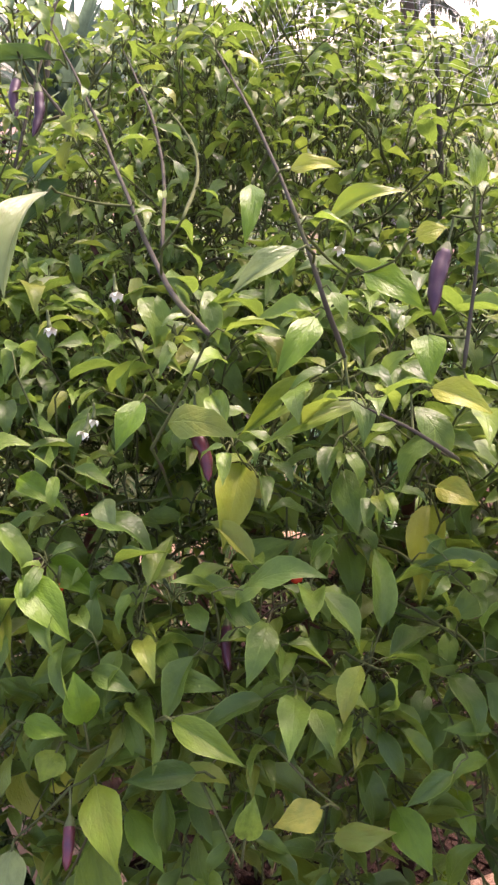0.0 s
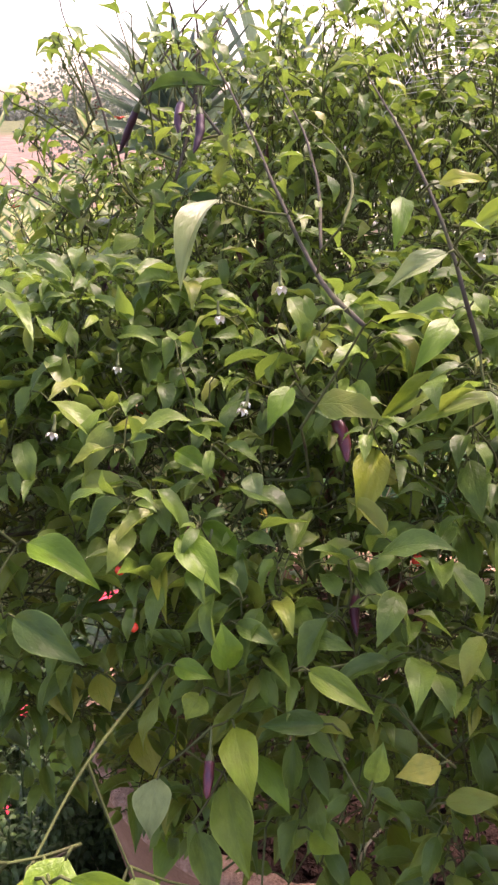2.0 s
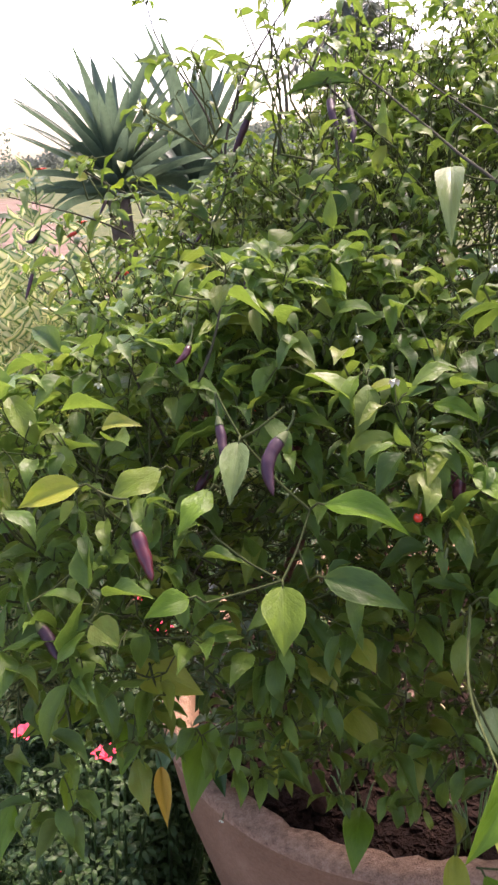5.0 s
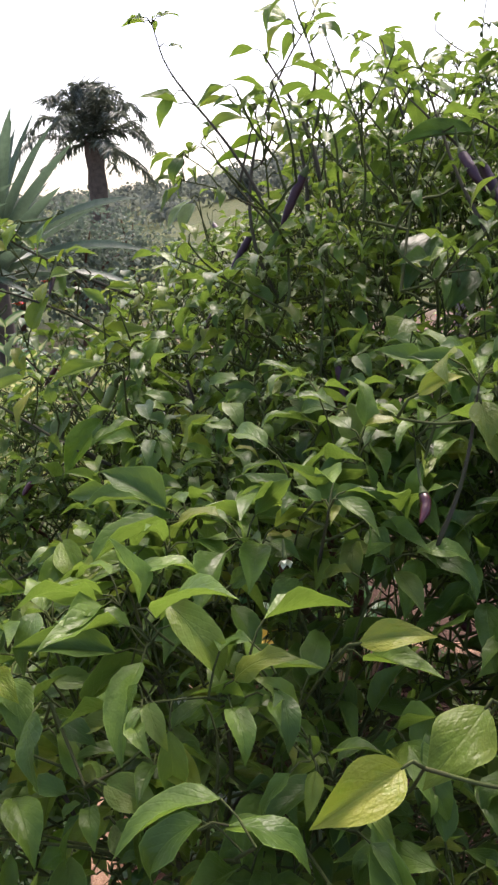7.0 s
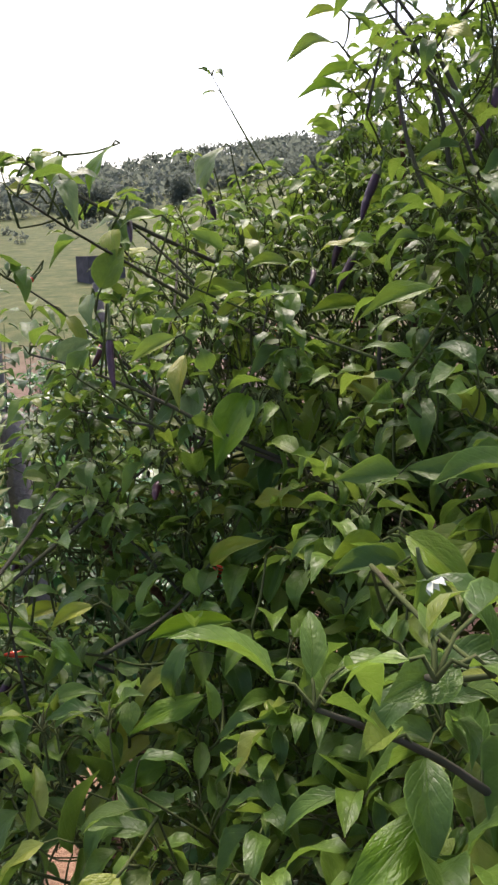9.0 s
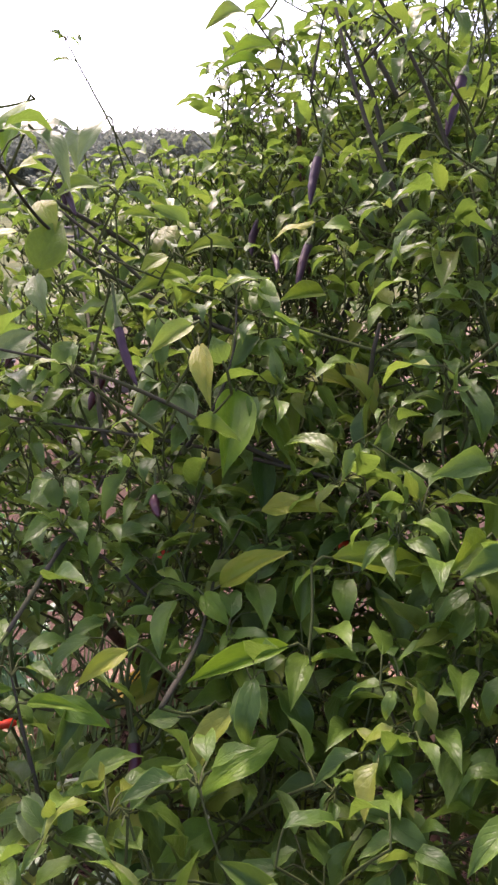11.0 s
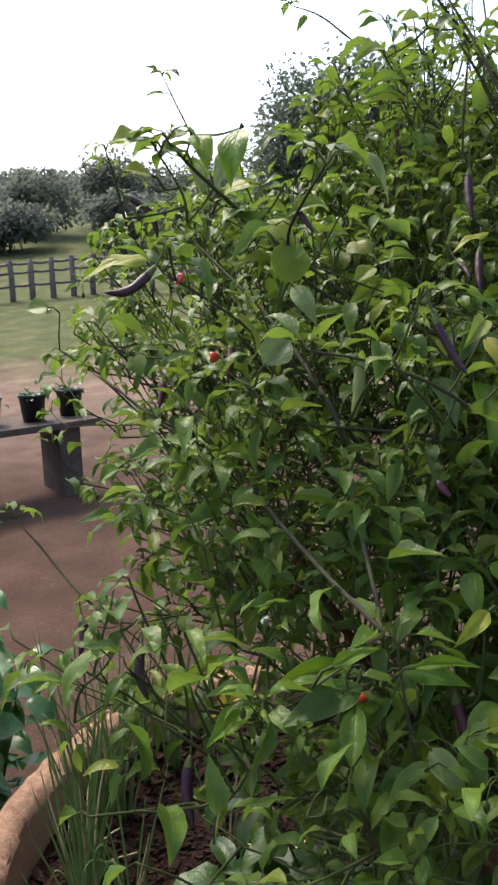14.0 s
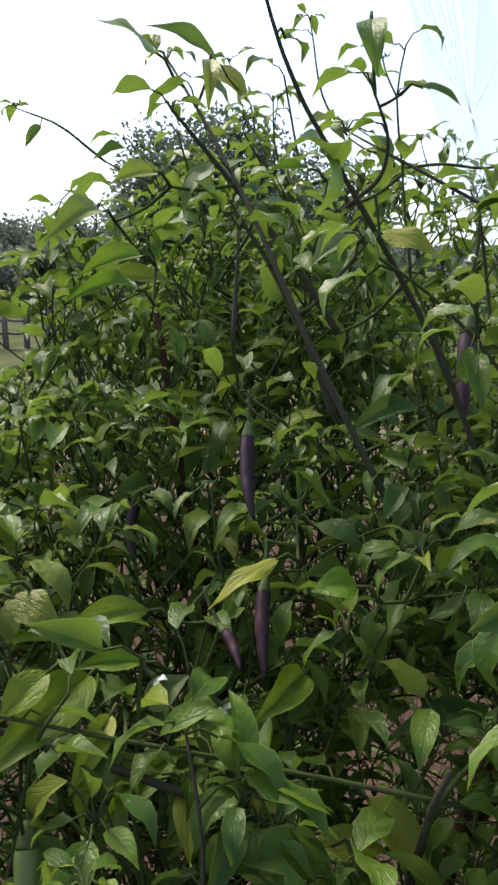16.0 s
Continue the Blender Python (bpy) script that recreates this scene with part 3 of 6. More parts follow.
def squarish(v):
    """Turns a round body into the planter's softly squared plan."""
    for p in v:
        a = math.atan2(p[1], p[0])
        k = (abs(math.cos(a)) ** 2.2 + abs(math.sin(a)) ** 2.2) ** (-1 / 2.2)
        p[0] *= k * 1.13
        p[1] *= k * 1.05
    return v


def planter():
    t = thing("planter", "large round pink cement planter with a chipped rim", "planter", (PC[0], PC[1], 0))
    prof_out = [(0.30, GROUND - 0.02), (0.36, -0.58), (0.42, -0.45), (0.505, -0.25), (0.595, 0.0), (0.635, 0.20), (0.664, RIM_Z - 0.022)]
    v, f = revolve(prof_out, 96, 0.012)
    squarish(v)
    mesh_object("outer_wall", v, f, M_CONCRETE, t)
    rim = [(0.665, RIM_Z - 0.022), (0.662, RIM_Z - 0.004), (0.648, RIM_Z + 0.002), (0.628, RIM_Z), (0.608, RIM_Z - 0.006), (0.598, RIM_Z - 0.03)]
    v, f = revolve(rim, 200, 0.012)
    squarish(v)
    for i, p in enumerate(v):
        k = i % len(rim)
        chip = noise.noise(Vector((p[0] * 16, p[1] * 16, 2.0))) * 0.016 + noise.noise(Vector((p[0] * 45, p[1] * 45, 5.0))) * 0.005
        if 0 < k:
            v[i][2] += min(chip, 0.006)
        if k >= 4:
            v[i][0] *= 1 - 0.8 * chip
            v[i][1] *= 1 - 0.8 * chip
    mesh_object("rim", v, f, M_RIM, t, "rough broken cement rim with pebbly edge")
    inner = [(0.603, RIM_Z - 0.022), (0.59, SOIL_Z + 0.03), (0.57, SOIL_Z - 0.1)]
    v, f = revolve(inner, 96, 0.012)
    squarish(v)
    mesh_object("inner_wall", v, [q[::-1] for q in f], M_CONCRETE, t)
    return t


planter()


def soil_height(x, y):
    return SOIL_Z + 0.035 * noise.noise(Vector((x * 3.1, y * 3.1, 0))) + 0.018 * noise.noise(Vector((x * 11, y * 11, 4))) + 0.007 * noise.noise(Vector((x * 40, y * 40, 9)))


def planter_soil():
    v, f = [(PC[0], PC[1], soil_height(*PC))], []
    rings, n = 26, 96
    for i in range(1, rings + 1):
        r = 0.592 * i / rings
        for k in range(n):
            a = 2 * math.pi * k / n
            q = (abs(math.cos(a)) ** 2.2 + abs(math.sin(a)) ** 2.2) ** (-1 / 2.2)
            x, y = PC[0] + 1.13 * r * q * math.cos(a), PC[1] + 1.05 * r * q * math.sin(a)
            v.append((x, y, soil_height(x, y)))
    f += [(0, 1 + k, 1 + (k + 1) % n) for k in range(n)]
    for i in range(rings - 1):
        for k in range(n):
            a, b = 1 + i * n + k, 1 + i * n + (k + 1) % n
            f.append((a, a + n, b + n, b))
    tagged(mesh_object("planter_soil", v, f, M_SOIL), "dark crumbly soil filling the planter, toned down for bush shade", "soil", kind="stuff")


planter_soil()


def mulch():
    r = np.random.default_rng(31)
    c = Cloud()
    for k in range(6000):
        a, q = r.uniform(0, 6.283), 0.6 * math.sqrt(r.uniform(0, 1))
        x, y = PC[0] + 1.1 * q * math.cos(a), PC[1] + 1.03 * q * math.sin(a)
        s = r.uniform(0.0025, 0.0075) * (2.2 if r.uniform() < 0.08 else 1)
        d = unit((r.normal(), r.normal(), 0.25 * r.normal()))
        e = unit(np.cross(d, (0.1, 0.1, 1)))
        n = np.cross(d, e)
        box = np.array([[i, j, h] for h in (-0.5, 0.5) for j in (-1, 1) for i in (-1, 1)], float)
        box += r.normal(size=(8, 3)) * 0.3
        p = box @ np.array([d * s * r.uniform(0.8, 1.7), e * s * 0.8, n * s * 1.1]) + (x, y, soil_height(x, y) + s * 0.2)
        c.add(p, [(0, 2, 3, 1), (4, 5, 7, 6), (0, 1, 5, 4), (2, 6, 7, 3), (0, 4, 6, 2), (1, 3, 7, 5)])
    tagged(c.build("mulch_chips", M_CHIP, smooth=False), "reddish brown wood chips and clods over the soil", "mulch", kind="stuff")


mulch()


# ---- the pepper bushes ----
class Bush:
    def __init__(self, name, label, seed):
        self.root = thing(name, label, "pepper bush")
        self.r = np.random.default_rng(seed)
        self.leaves, self.twigs = Cloud(), Cloud()
        self.limbs = []
        self.forks = []
        self.ends = []
        self.nodes = []
        self.have = np.zeros((0, 3))
        self.hollows = [(np.array(c), np.array(q)) for c, q in (((0.02, 1.18, 1.17), (0.34, 0.20, 0.20)), ((-0.12, 1.22, 1.34), (0.22, 0.12, 0.10)))]

    def limb(self, points, r0, r1, mat=None, steps=7):
        line = spline(points, steps)
        v, f, _ = tube(line, np.linspace(r0, r1, len(line)), 8)
        v = v + np.array([0.003 * np.array(noise.noise_vector(Vector(q * 22))) for q in v])
        mesh_object("limb", v, f, mat or M_BARK, self.root)
        self.limbs.append(line)

    def leaf(self, base, way, up, length, width=None, free=False):
        r = self.r
        if not free and not self.inside(np.asarray(base) + unit(way) * length * 0.7, 1.75):
            return
        if not free and self.depth(np.asarray(base)) < 0.50 and r.uniform() < 0.72:
            return
        width = width or length * r.uniform(0.31, 0.45)
        m, o = leaf_frame(base, way, up, length, width)
        v, uv, f = BLADES[r.integers(6)] if length > 0.050 else BLADES_MID[r.integers(4)]
        self.leaves.add(v @ m + o, f, uv)

    def stalked_leaf(self, node, out, length, free=False):
        """A petiole that leaves the node outwards, and a blade that hangs from its end."""
        r = self.r
        out = unit(out)
        end = node + out * length * r.uniform(0.25, 0.5) + (0, 0, length * 0.10)
        self.twigs.add(*tube([node, (node + end) / 2 + (0, 0, 0.004), end], [0.0010, 0.0008, 0.0008], 3, False))
        way = unit(out * (1, 1, 0.4) + (0, 0, r.uniform(-0.7, 0.30)) + r.normal(size=3) * 0.25)
        up = unit((0, 0, 1) + out * 0.45 + r.normal(size=3) * 0.28)
        self.leaf(end, way, up, length, free=free)

    def bud(self, node, way):
        """A closed flower bud that nods on a thin stalk."""
        r = self.r
        side = unit(np.cross(way, r.normal(size=3)) + (0, 0, 0.2))
        a = node + side * 0.010 + (0, 0, 0.004)
        b = a + side * 0.005 - (0, 0, 0.008)
        c = b - (0, 0, 0.009)
        self.twigs.add(*tube([node, a, b], [0.0007, 0.0007, 0.0008], 3, False))
        self.twigs.add(*tube([b, b * 0.7 + c * 0.3, b * 0.3 + c * 0.7, c], [0.0012, 0.0027, 0.0025, 0.0006], 5))

    def shoot(self, start, way, length, level, size, radius):
        """A stem that forks in two again and again, with leaves at each fork."""
        r = self.r
        way = unit(way)
        if not self.inside(start + way * length * 0.6, 1.08):
            return
        bow = r.normal(size=3) * 0.035
        mid = start + way * length * 0.5 + bow * length
        end = start + way * length
        self.twigs.add(*tube(spline([start, mid, end], 3), np.linspace(radius, radius * 0.72, 7), 5, False))
        for k in range(1 + int(r.integers(2))):
            s = 1.0 if k == 0 else r.uniform(0.4, 0.9)
            out = unit(np.cross(way, r.normal(size=3)) + way * 0.3)
            if size > 0:
                self.stalked_leaf(start + (end - start) * s, out, size * r.uniform(0.55, 1.05))
        if level == 0:
            a = r.uniform(0, 6.28)
            for k in range(3 + r.integers(3)):
                side = unit(np.cross(way, (math.cos(a), math.sin(a), 0.1)))
                other = np.cross(way, side)
                t = a + 2.4 * k
                out = unit(side * math.cos(t) + other * math.sin(t) + way * 0.55)
                self.stalked_leaf(end, out, size * r.uniform(0.35, 1.0))
            if r.uniform() < 0.45:
                self.bud(end, way)
            self.forks.append((end, way, 1))
            return
        self.forks.append((end, way, 0))
        self.ends.append(end)
        axis = unit(np.cross(way, r.normal(size=3)))
        for s in (-1, 1):
            w = unit(way + axis * s * r.uniform(0.35, 0.75) + (0, 0, 0.12))
            self.shoot(end, w, length * r.uniform(0.68, 0.95), level - 1, size * 0.95, radius * 0.76)

    def fill(self, lobes):
        """Shoots from inside each lobe outwards, each joined to the nearest limb."""
        r = self.r
        todo = []
        self.lobes = [(np.array(c), np.array(rad)) for c, rad, *_ in lobes]
        for c, rad, count, lift, size in lobes:
            c, rad = np.array(c), np.array(rad)
            for _ in range(count):
                d = unit(r.normal(size=3) + (0, 0, 0.2))
                p = c + d * rad * r.uniform(0.15, 0.80) ** 0.6
                way = unit(d / rad * rad.min() + (0, 0, lift) + r.normal(size=3) * 0.25)
                L = r.uniform(0.06, 0.105)
                if not self.inside(p + way * L * 0.6, 1.05):
                    p, way = c + (p - c) * 0.6, unit(way + (c - p) / rad * 0.5)
                if self.inside(p + way * L * 0.6, 1.08):
                    todo.append((p, way, L, size))
        nodes = [q for line in self.limbs for q in line[2:]]
        near = np.array(nodes)
        todo.sort(key=lambda e: np.min(np.linalg.norm(near - e[0], axis=1)))
        for p, way, L, size in todo:
            have = np.array(nodes)
            q = have[np.argmin(np.linalg.norm(have - p, axis=1) + 0.7 * np.maximum(0, have[:, 2] - p[2] + 0.03))]
            span = np.linalg.norm(p - q)
            a, b = q * 0.67 + p * 0.33 + r.normal(size=3) * 0.025 * span, q * 0.33 + p * 0.67 + r.normal(size=3) * 0.025 * span - way * 0.04 * span
            line = spline([q, a, b, p], 3)
            self.twigs.add(*tube(line, np.linspace(0.0020, 0.0015, len(line)), 4, False))
            nodes += [line[3], line[6], p]
            self.shoot(p, way, L, 2, size * r.uniform(0.75, 1.1), 0.0016)
        self.nodes = nodes

    def join(self, p, reach=0.3):
        """A thin stalk from the nearest twig to p; says how far that was."""
        if len(self.nodes) + len(self.ends) > len(self.have):
            self.have = np.concatenate([self.have, np.array((self.ends + self.nodes)[len(self.have):])])
        q = self.have[np.argmin(((self.have - p) ** 2).sum(axis=1))]
        span = float(np.linalg.norm(p - q))
        if 0.004 < span < reach:
            line = spline([q, (p + q) / 2 - (0, 0, 0.05 * span) + self.r.normal(size=3) * 0.02 * span, p], 4)
            self.twigs.add(*tube(line, np.linspace(0.0013 + 0.002 * span, 0.0010, len(line)), 5, False))
            self.nodes += [line[len(line) // 2], np.array(p)]
        return span

    def depth(self, p):
        """How deep p lies in the crown: 1 at the skin of a lobe, 0 at its heart."""
        return min((((p - c) / rad) ** 2).sum() for c, rad in self.lobes if rad.min() > 0.24 and c[2] < 1.6)

    def inside(self, p, slack=1.0):
        if any((((p - c) / rad) ** 2).sum() < 1 for c, rad in self.hollows):
            return False
        return any((((p - c) / rad) ** 2).sum() < slack for c, rad in self.lobes)

    def finish(self):
        a = self.twigs.build("branchwork", M_TWIG, self.root)
        b = self.leaves.build("foliage", M_LEAF, self.root)
        for o in (a, b):
            if o:
                o["kind"] = "stuff"


bush = Bush("pepper_bush", "tall green pepper bush with purple pods in a cement planter", 5)
bush.limb([(0.24, 1.34, 0.25), (0.27, 1.26, 0.62), (0.33, 1.17, 0.98), (0.30, 1.05, 1.35)], 0.032, 0.007)
bush.limb([(0.27, 1.26, 0.62), (0.18, 1.15, 1.0), (0.02, 1.05, 1.32), (-0.10, 0.98, 1.62)], 0.022, 0.003)
bush.limb([(0.33, 1.17, 0.98), (0.45, 1.0, 1.2), (0.50, 0.82, 1.38)], 0.018, 0.003)
bush.limb([(0.27, 1.26, 0.62), (0.42, 1.35, 1.0), (0.55, 1.42, 1.4), (0.58, 1.45, 1.75)], 0.018, 0.003)
bush.limb([(0.18, 1.15, 1.0), (0.10, 0.92, 1.12), (0.03, 0.72, 1.2)], 0.012, 0.003)
bush.limb([(-0.16, 1.38, 0.25), (-0.25, 1.29, 0.65), (-0.27, 1.29, 0.88)], 0.022, 0.016)
bush.limb([(-0.27, 1.29, 0.88), (-0.36, 1.36, 1.02), (-0.50, 1.42, 1.2), (-0.62, 1.45, 1.35)], 0.012, 0.003)
bush.limb([(-0.27, 1.29, 0.88), (-0.18, 1.32, 1.1), (-0.12, 1.40, 1.45), (-0.10, 1.45, 1.80)], 0.013, 0.003)
bush.limb([(-0.16, 1.38, 0.25), (0.0, 1.55, 0.8), (0.08, 1.68, 1.3), (0.06, 1.66, 1.75)], 0.018, 0.003)
bush.limb([(0.30, 1.05, 1.35), (0.33, 1.15, 1.65), (0.30, 1.25, 2.0)], 0.006, 0.002, M_BRANCH)
bush.limb([(-0.12, 1.40, 1.45), (0.03, 1.38, 1.65), (0.10, 1.35, 1.92)], 0.005, 0.002, M_BRANCH)
bush.limb([(-0.27, 1.29, 0.88), (-0.42, 1.26, 1.00), (-0.66, 1.30, 1.16)], 0.006, 0.002, M_BRANCH)
bush.limb([(-0.18, 1.32, 1.1), (-0.34, 1.05, 1.18), (-0.52, 0.84, 1.24)], 0.007, 0.002, M_BRANCH)
bush.limb([(-0.18, 1.32, 1.1), (-0.35, 1.25, 1.35), (-0.42, 1.2, 1.55)], 0.007, 0.0018, M_BRANCH)
LOBES = [((0.18, 1.25, 1.14), (0.70, 0.62, 0.42), 250, 0.3, 0.062), ((0.12, 1.38, 1.46), (0.50, 0.50, 0.32), 300, 0.7, 0.050), ((-0.34, 1.46, 1.28), (0.31, 0.25, 0.35), 170, 0.5, 0.050),
         ((-0.25, 1.00, 1.22), (0.38, 0.32, 0.38), 150, 0.4, 0.062), ((0.14, 0.80, 1.26), (0.56, 0.22, 0.30), 160, 0.35, 0.080), ((-0.05, 1.25, 0.98), (0.30, 0.35, 0.25), 40, 0.2, 0.07),
         ((-0.12, 1.66, 1.42), (0.28, 0.34, 0.32), 100, 0.8, 0.046), ((0.25, 0.85, 1.00), (0.45, 0.26, 0.24), 80, 0.1, 0.080), ((0.30, 1.25, 1.76), (0.34, 0.36, 0.34), 36, 1.2, 0.050), ((0.02, 1.42, 1.72), (0.18, 0.22, 0.24), 12, 1.3, 0.045),
         ((-0.50, 0.84, 1.20), (0.26, 0.24, 0.27), 80, 0.4, 0.075), ((-0.65, 1.38, 1.17), (0.19, 0.36, 0.15), 80, 0.5, 0.056),
         ((-0.20, 1.14, 1.66), (0.24, 0.20, 0.22), 36, 0.7, 0.048), ((-0.62, 1.14, 1.08), (0.20, 0.24, 0.15), 45, 0.3, 0.062), ((0.60, 1.20, 0.92), (0.22, 0.32, 0.26), 60, 0.1, 0.080)]
bush.fill(LOBES)


# ---- leaves, pods, flowers and stems that stand out on the bush ----
TONES = {'y': M_LEAF_YEL, 'g': M_LEAF_OB, 'l': M_LEAF_LT, 'p': M_LEAF_PALE, 'd': M_LEAF_DK, 'o': M_LEAF_DRY, 'b': M_LEAF_BROWN}
blade_meshes = {}
pick = np.random.default_rng(77)


def blade_mesh(k, tone):
    if (k, tone) not in blade_meshes:
        v, uv, f = blade_grid(14, 6, *HERO_SHAPES[k], seed=20 + k)
        me = bpy.data.meshes.new("leaf")
        me.from_pydata([tuple(q) for q in v], [], f)
        layer = me.uv_layers.new(name="UVMap")
        for loop in me.loops:
            layer.data[loop.index].uv = uv[loop.vertex_index]
        me.materials.append(TONES[tone])
        me.shade_smooth()
        blade_meshes[k, tone] = me
    return blade_meshes[k, tone]


def hero_leaf(base, tip, width, facing, tone, parent=None):
    """A single leaf from its stalk's end to its tip, turned to the compass heading it faces."""
    base, tip = np.array(base), np.array(tip)
    k = int(pick.integers(5))
    chord = tip - base
    n = np.linalg.norm(chord)
    y = chord / n
    a = radians(facing + pick.uniform(-25, 25))
    up = unit(np.array([math.sin(a) * 0.75, math.cos(a) * 0.75, 0.85]))
    x = unit(np.cross(y, up))
    z = np.cross(x, y)
    mesh = blade_mesh(k, tone)
    end = mesh.vertices[len(mesh.vertices) - 4].co
    s = n / math.hypot(end.y, end.z)
    t = math.atan2(-end.z, end.y)
    y2, z2 = y * math.cos(t) + z * math.sin(t), z * math.cos(t) - y * math.sin(t)
    ob = new("leaf", mesh)
    ob.parent = parent or bush.root
    m = Matrix.Identity(4)
    for i in range(3):
        m[i][0], m[i][1], m[i][2], m[i][3] = x[i] * width * 0.92, y2[i] * s, z2[i] * s, base[i]
    ob.matrix_basis = m
    # petiole
    if parent is None:
        bush.join(base - y2 * 0.016 - np.array([0, 0, 0.010]))
    foot = base - y2 * 0.016 - np.array([0, 0, 0.010])
    v, f, _ = tube([foot, base - y2 * 0.007, base + y2 * 0.002], [0.0014, 0.0012, 0.0011], 5)
    inv = np.array(m.inverted())
    v = (inv[:3, :3] @ v.T).T + inv[:3, 3]
    mesh_object("petiole", v, f, M_TWIG, ob)
    return ob


def pod(top, tip, radius, tone, parent=None):
    """A pepper pod with its stalk and cap, hanging from top."""
    top, tip = np.array(top), np.array(tip)
    n = np.linalg.norm(tip - top)
    y = (tip - top) / n
    if parent is None and bush.join(top - y * 0.018 + (0, 0, 0.012), 0.09) > 0.09:
        return None
    side = unit(np.cross(y, (0.3, 0.2, 1.0))) if abs(y[2]) < 0.8 else unit(np.cross(y, (1, 0.3, 0)))
    bow = 0.17 if tone == 'c' else 0.11 * pick.uniform(-1, 1)
    if tone == 'c':
        side = np.array([0, 0, -1.0]) if abs(y[2]) < 0.6 else side
    s = np.linspace(0, 1, 13)
    line = top + np.outer(s, tip - top) + np.outer(np.sin(s * math.pi) * bow * n, side)
    prof = np.interp(s, [0, 0.06, 0.2, 0.45, 0.7, 0.88, 0.97, 1], [0.55, 0.85, 1.0, 0.98, 0.82, 0.52, 0.25, 0.06])
    prof = prof * (1 + 0.05 * np.sin(s * 19 + n * 300))
    mat = {'u': M_POD, 'c': M_POD, 'r': M_POD_RED, 'R': M_RED, 'G': M_GREENPOD}[tone]
    radius = radius * 0.85
    v, f, _ = tube(spline(line[::2], 4), np.interp(np.linspace(0, 1, 25), s, prof) * radius, 12)
    v = v + np.array([0.10 * radius * np.array(noise.noise_vector(Vector(q * 90))) + 0.05 * radius * np.array(noise.noise_vector(Vector(q * 260))) for q in v])
    ob = mesh_object("pod", v, f, mat, parent or bush.root, {'u': "glossy purple pepper pod", 'c': "curved purple pepper pod", 'r': "dark red ripening pepper pod", 'R': "ripe red pepper pod",
                                                            'G': "unripe green pepper pod"}[tone])
    d = unit(line[0] - line[1])
    cap = [line[1] * 0.7 + line[2] * 0.3, line[1], line[0] + d * 0.002, line[0] + d * 0.006]
    v, f, _ = tube(cap, [radius * 1.0, radius * 0.95, radius * 0.6, radius * 0.3], 8)
    mesh_object("calyx", v, f, M_CALYX, ob)
    v, f, _ = tube(spline([line[0], line[0] + d * 0.014 + (0, 0, 0.004), line[0] + d * 0.018 + (0, 0, 0.012)], 4), 0.0012, 5)
    mesh_object("stalk", v, f, M_CALYX, ob)
    return ob


def berry(at, radius, tone, parent=None):
    prof = [(0.001, -radius), (radius * 0.55, -radius * 0.84), (radius * 0.93, -radius * 0.4), (radius, 0.05 * radius), (radius * 0.9, radius * 0.5), (radius * 0.5, radius * 0.86), (0.001, radius * 0.9)]
    v, f = revolve(prof, 12, radius * 0.1, at[0] * 9)
    ob = mesh_object("fruit", v + np.array(at), f, M_RED if tone == 'R' else M_GREENPOD, parent or bush.root, "small ripe red fruit" if tone == 'R' else "small round green fruit")
    v, f, _ = tube([np.array(at) + (0, 0, radius * 0.85), np.array(at) + (0.003, 0, radius + 0.016)], 0.0015, 5)
    mesh_object("stalk", v, f, M_CALYX, ob)
    return ob


def flower(at, parent=None):
    """A small white nodding star."""
    at = np.array(at)
    c = Cloud()
    axis = unit((pick.uniform(-0.5, 0.3), -0.7, -0.7))
    u = unit(np.cross(axis, (0, 0, 1)))
    w = np.cross(axis, u)
    for k in range(5):
        t = k * 2 * math.pi / 5
        out = u * math.cos(t) + w * math.sin(t)
        m, o = leaf_frame(at, out + axis * 0.55, axis * -1 + out * 0.4, 0.0075, 0.005)
        v, uv, f = BLADES_MID[k % 3]
        c.add(v @ m + o, f, uv)
    ob = c.build("flower", M_PETAL, parent or bush.root, "small white star-shaped flower")
    v, f, _ = tube(spline([at - axis * 0.002, at - axis * 0.008, at - axis * 0.011 + (0, 0, 0.006)], 3), np.linspace(0.002, 0.0008, 7), 6)
    mesh_object("calyx", v, f, M_CALYX, ob)


def stem(radius, *points):
    # limbs of a pepper grow nearly straight between forks
    p, u = np.array(points), np.linspace(0, 1, len(points))
    if len(p) > 3:
        p = np.stack([np.polyval(np.polyfit(u, p[:, k], 3 if len(p) > 6 else 2), u) for k in range(3)], 1)
    line = spline(p, 5)
    slim = radius < 0.0026
    radius = max(0.55 * radius, 0.0015)
    v, f, _ = tube(line, np.interp(np.linspace(0, 1, len(line)), [0, 0.2, 0.9, 1], [0.45, 0.7, 1.15, 0.9]) * radius, 7)
    for i in range(len(v)):
        v[i] += 0.0005 * np.array(noise.noise_vector(Vector(v[i] * 60))) + 0.0012 * np.array(noise.noise_vector(Vector(v[i] * 14)))
    span = np.linalg.norm(np.diff(line, axis=0), axis=1).sum()
    bush.join(line[-1], 0.25)
    bush.nodes += list(line[1:-1])
    size = 0.034 if slim else (0.046 if line[:, 2].mean() > 1.6 else 0.055)
    for s in np.arange(0.0, 1.0, 0.034 / max(span, 0.05)):
        p = line[min(len(line) - 1, int(s * len(line)))]
        if pick.uniform() < 0.6:
            bush.stalked_leaf(p, unit(pick.normal(size=3) * (1, 1, 0.5)), size * pick.uniform(0.5, 1.1), True)
    for k in range(4):
        bush.stalked_leaf(line[0], unit(np.array([math.cos(2.4 * k), math.sin(2.4 * k), 0.5])), size * pick.uniform(0.4, 0.9), True)
    return mesh_object("branch", v, f, M_BRANCH if radius > 0.0016 else M_TWIG, bush.root)


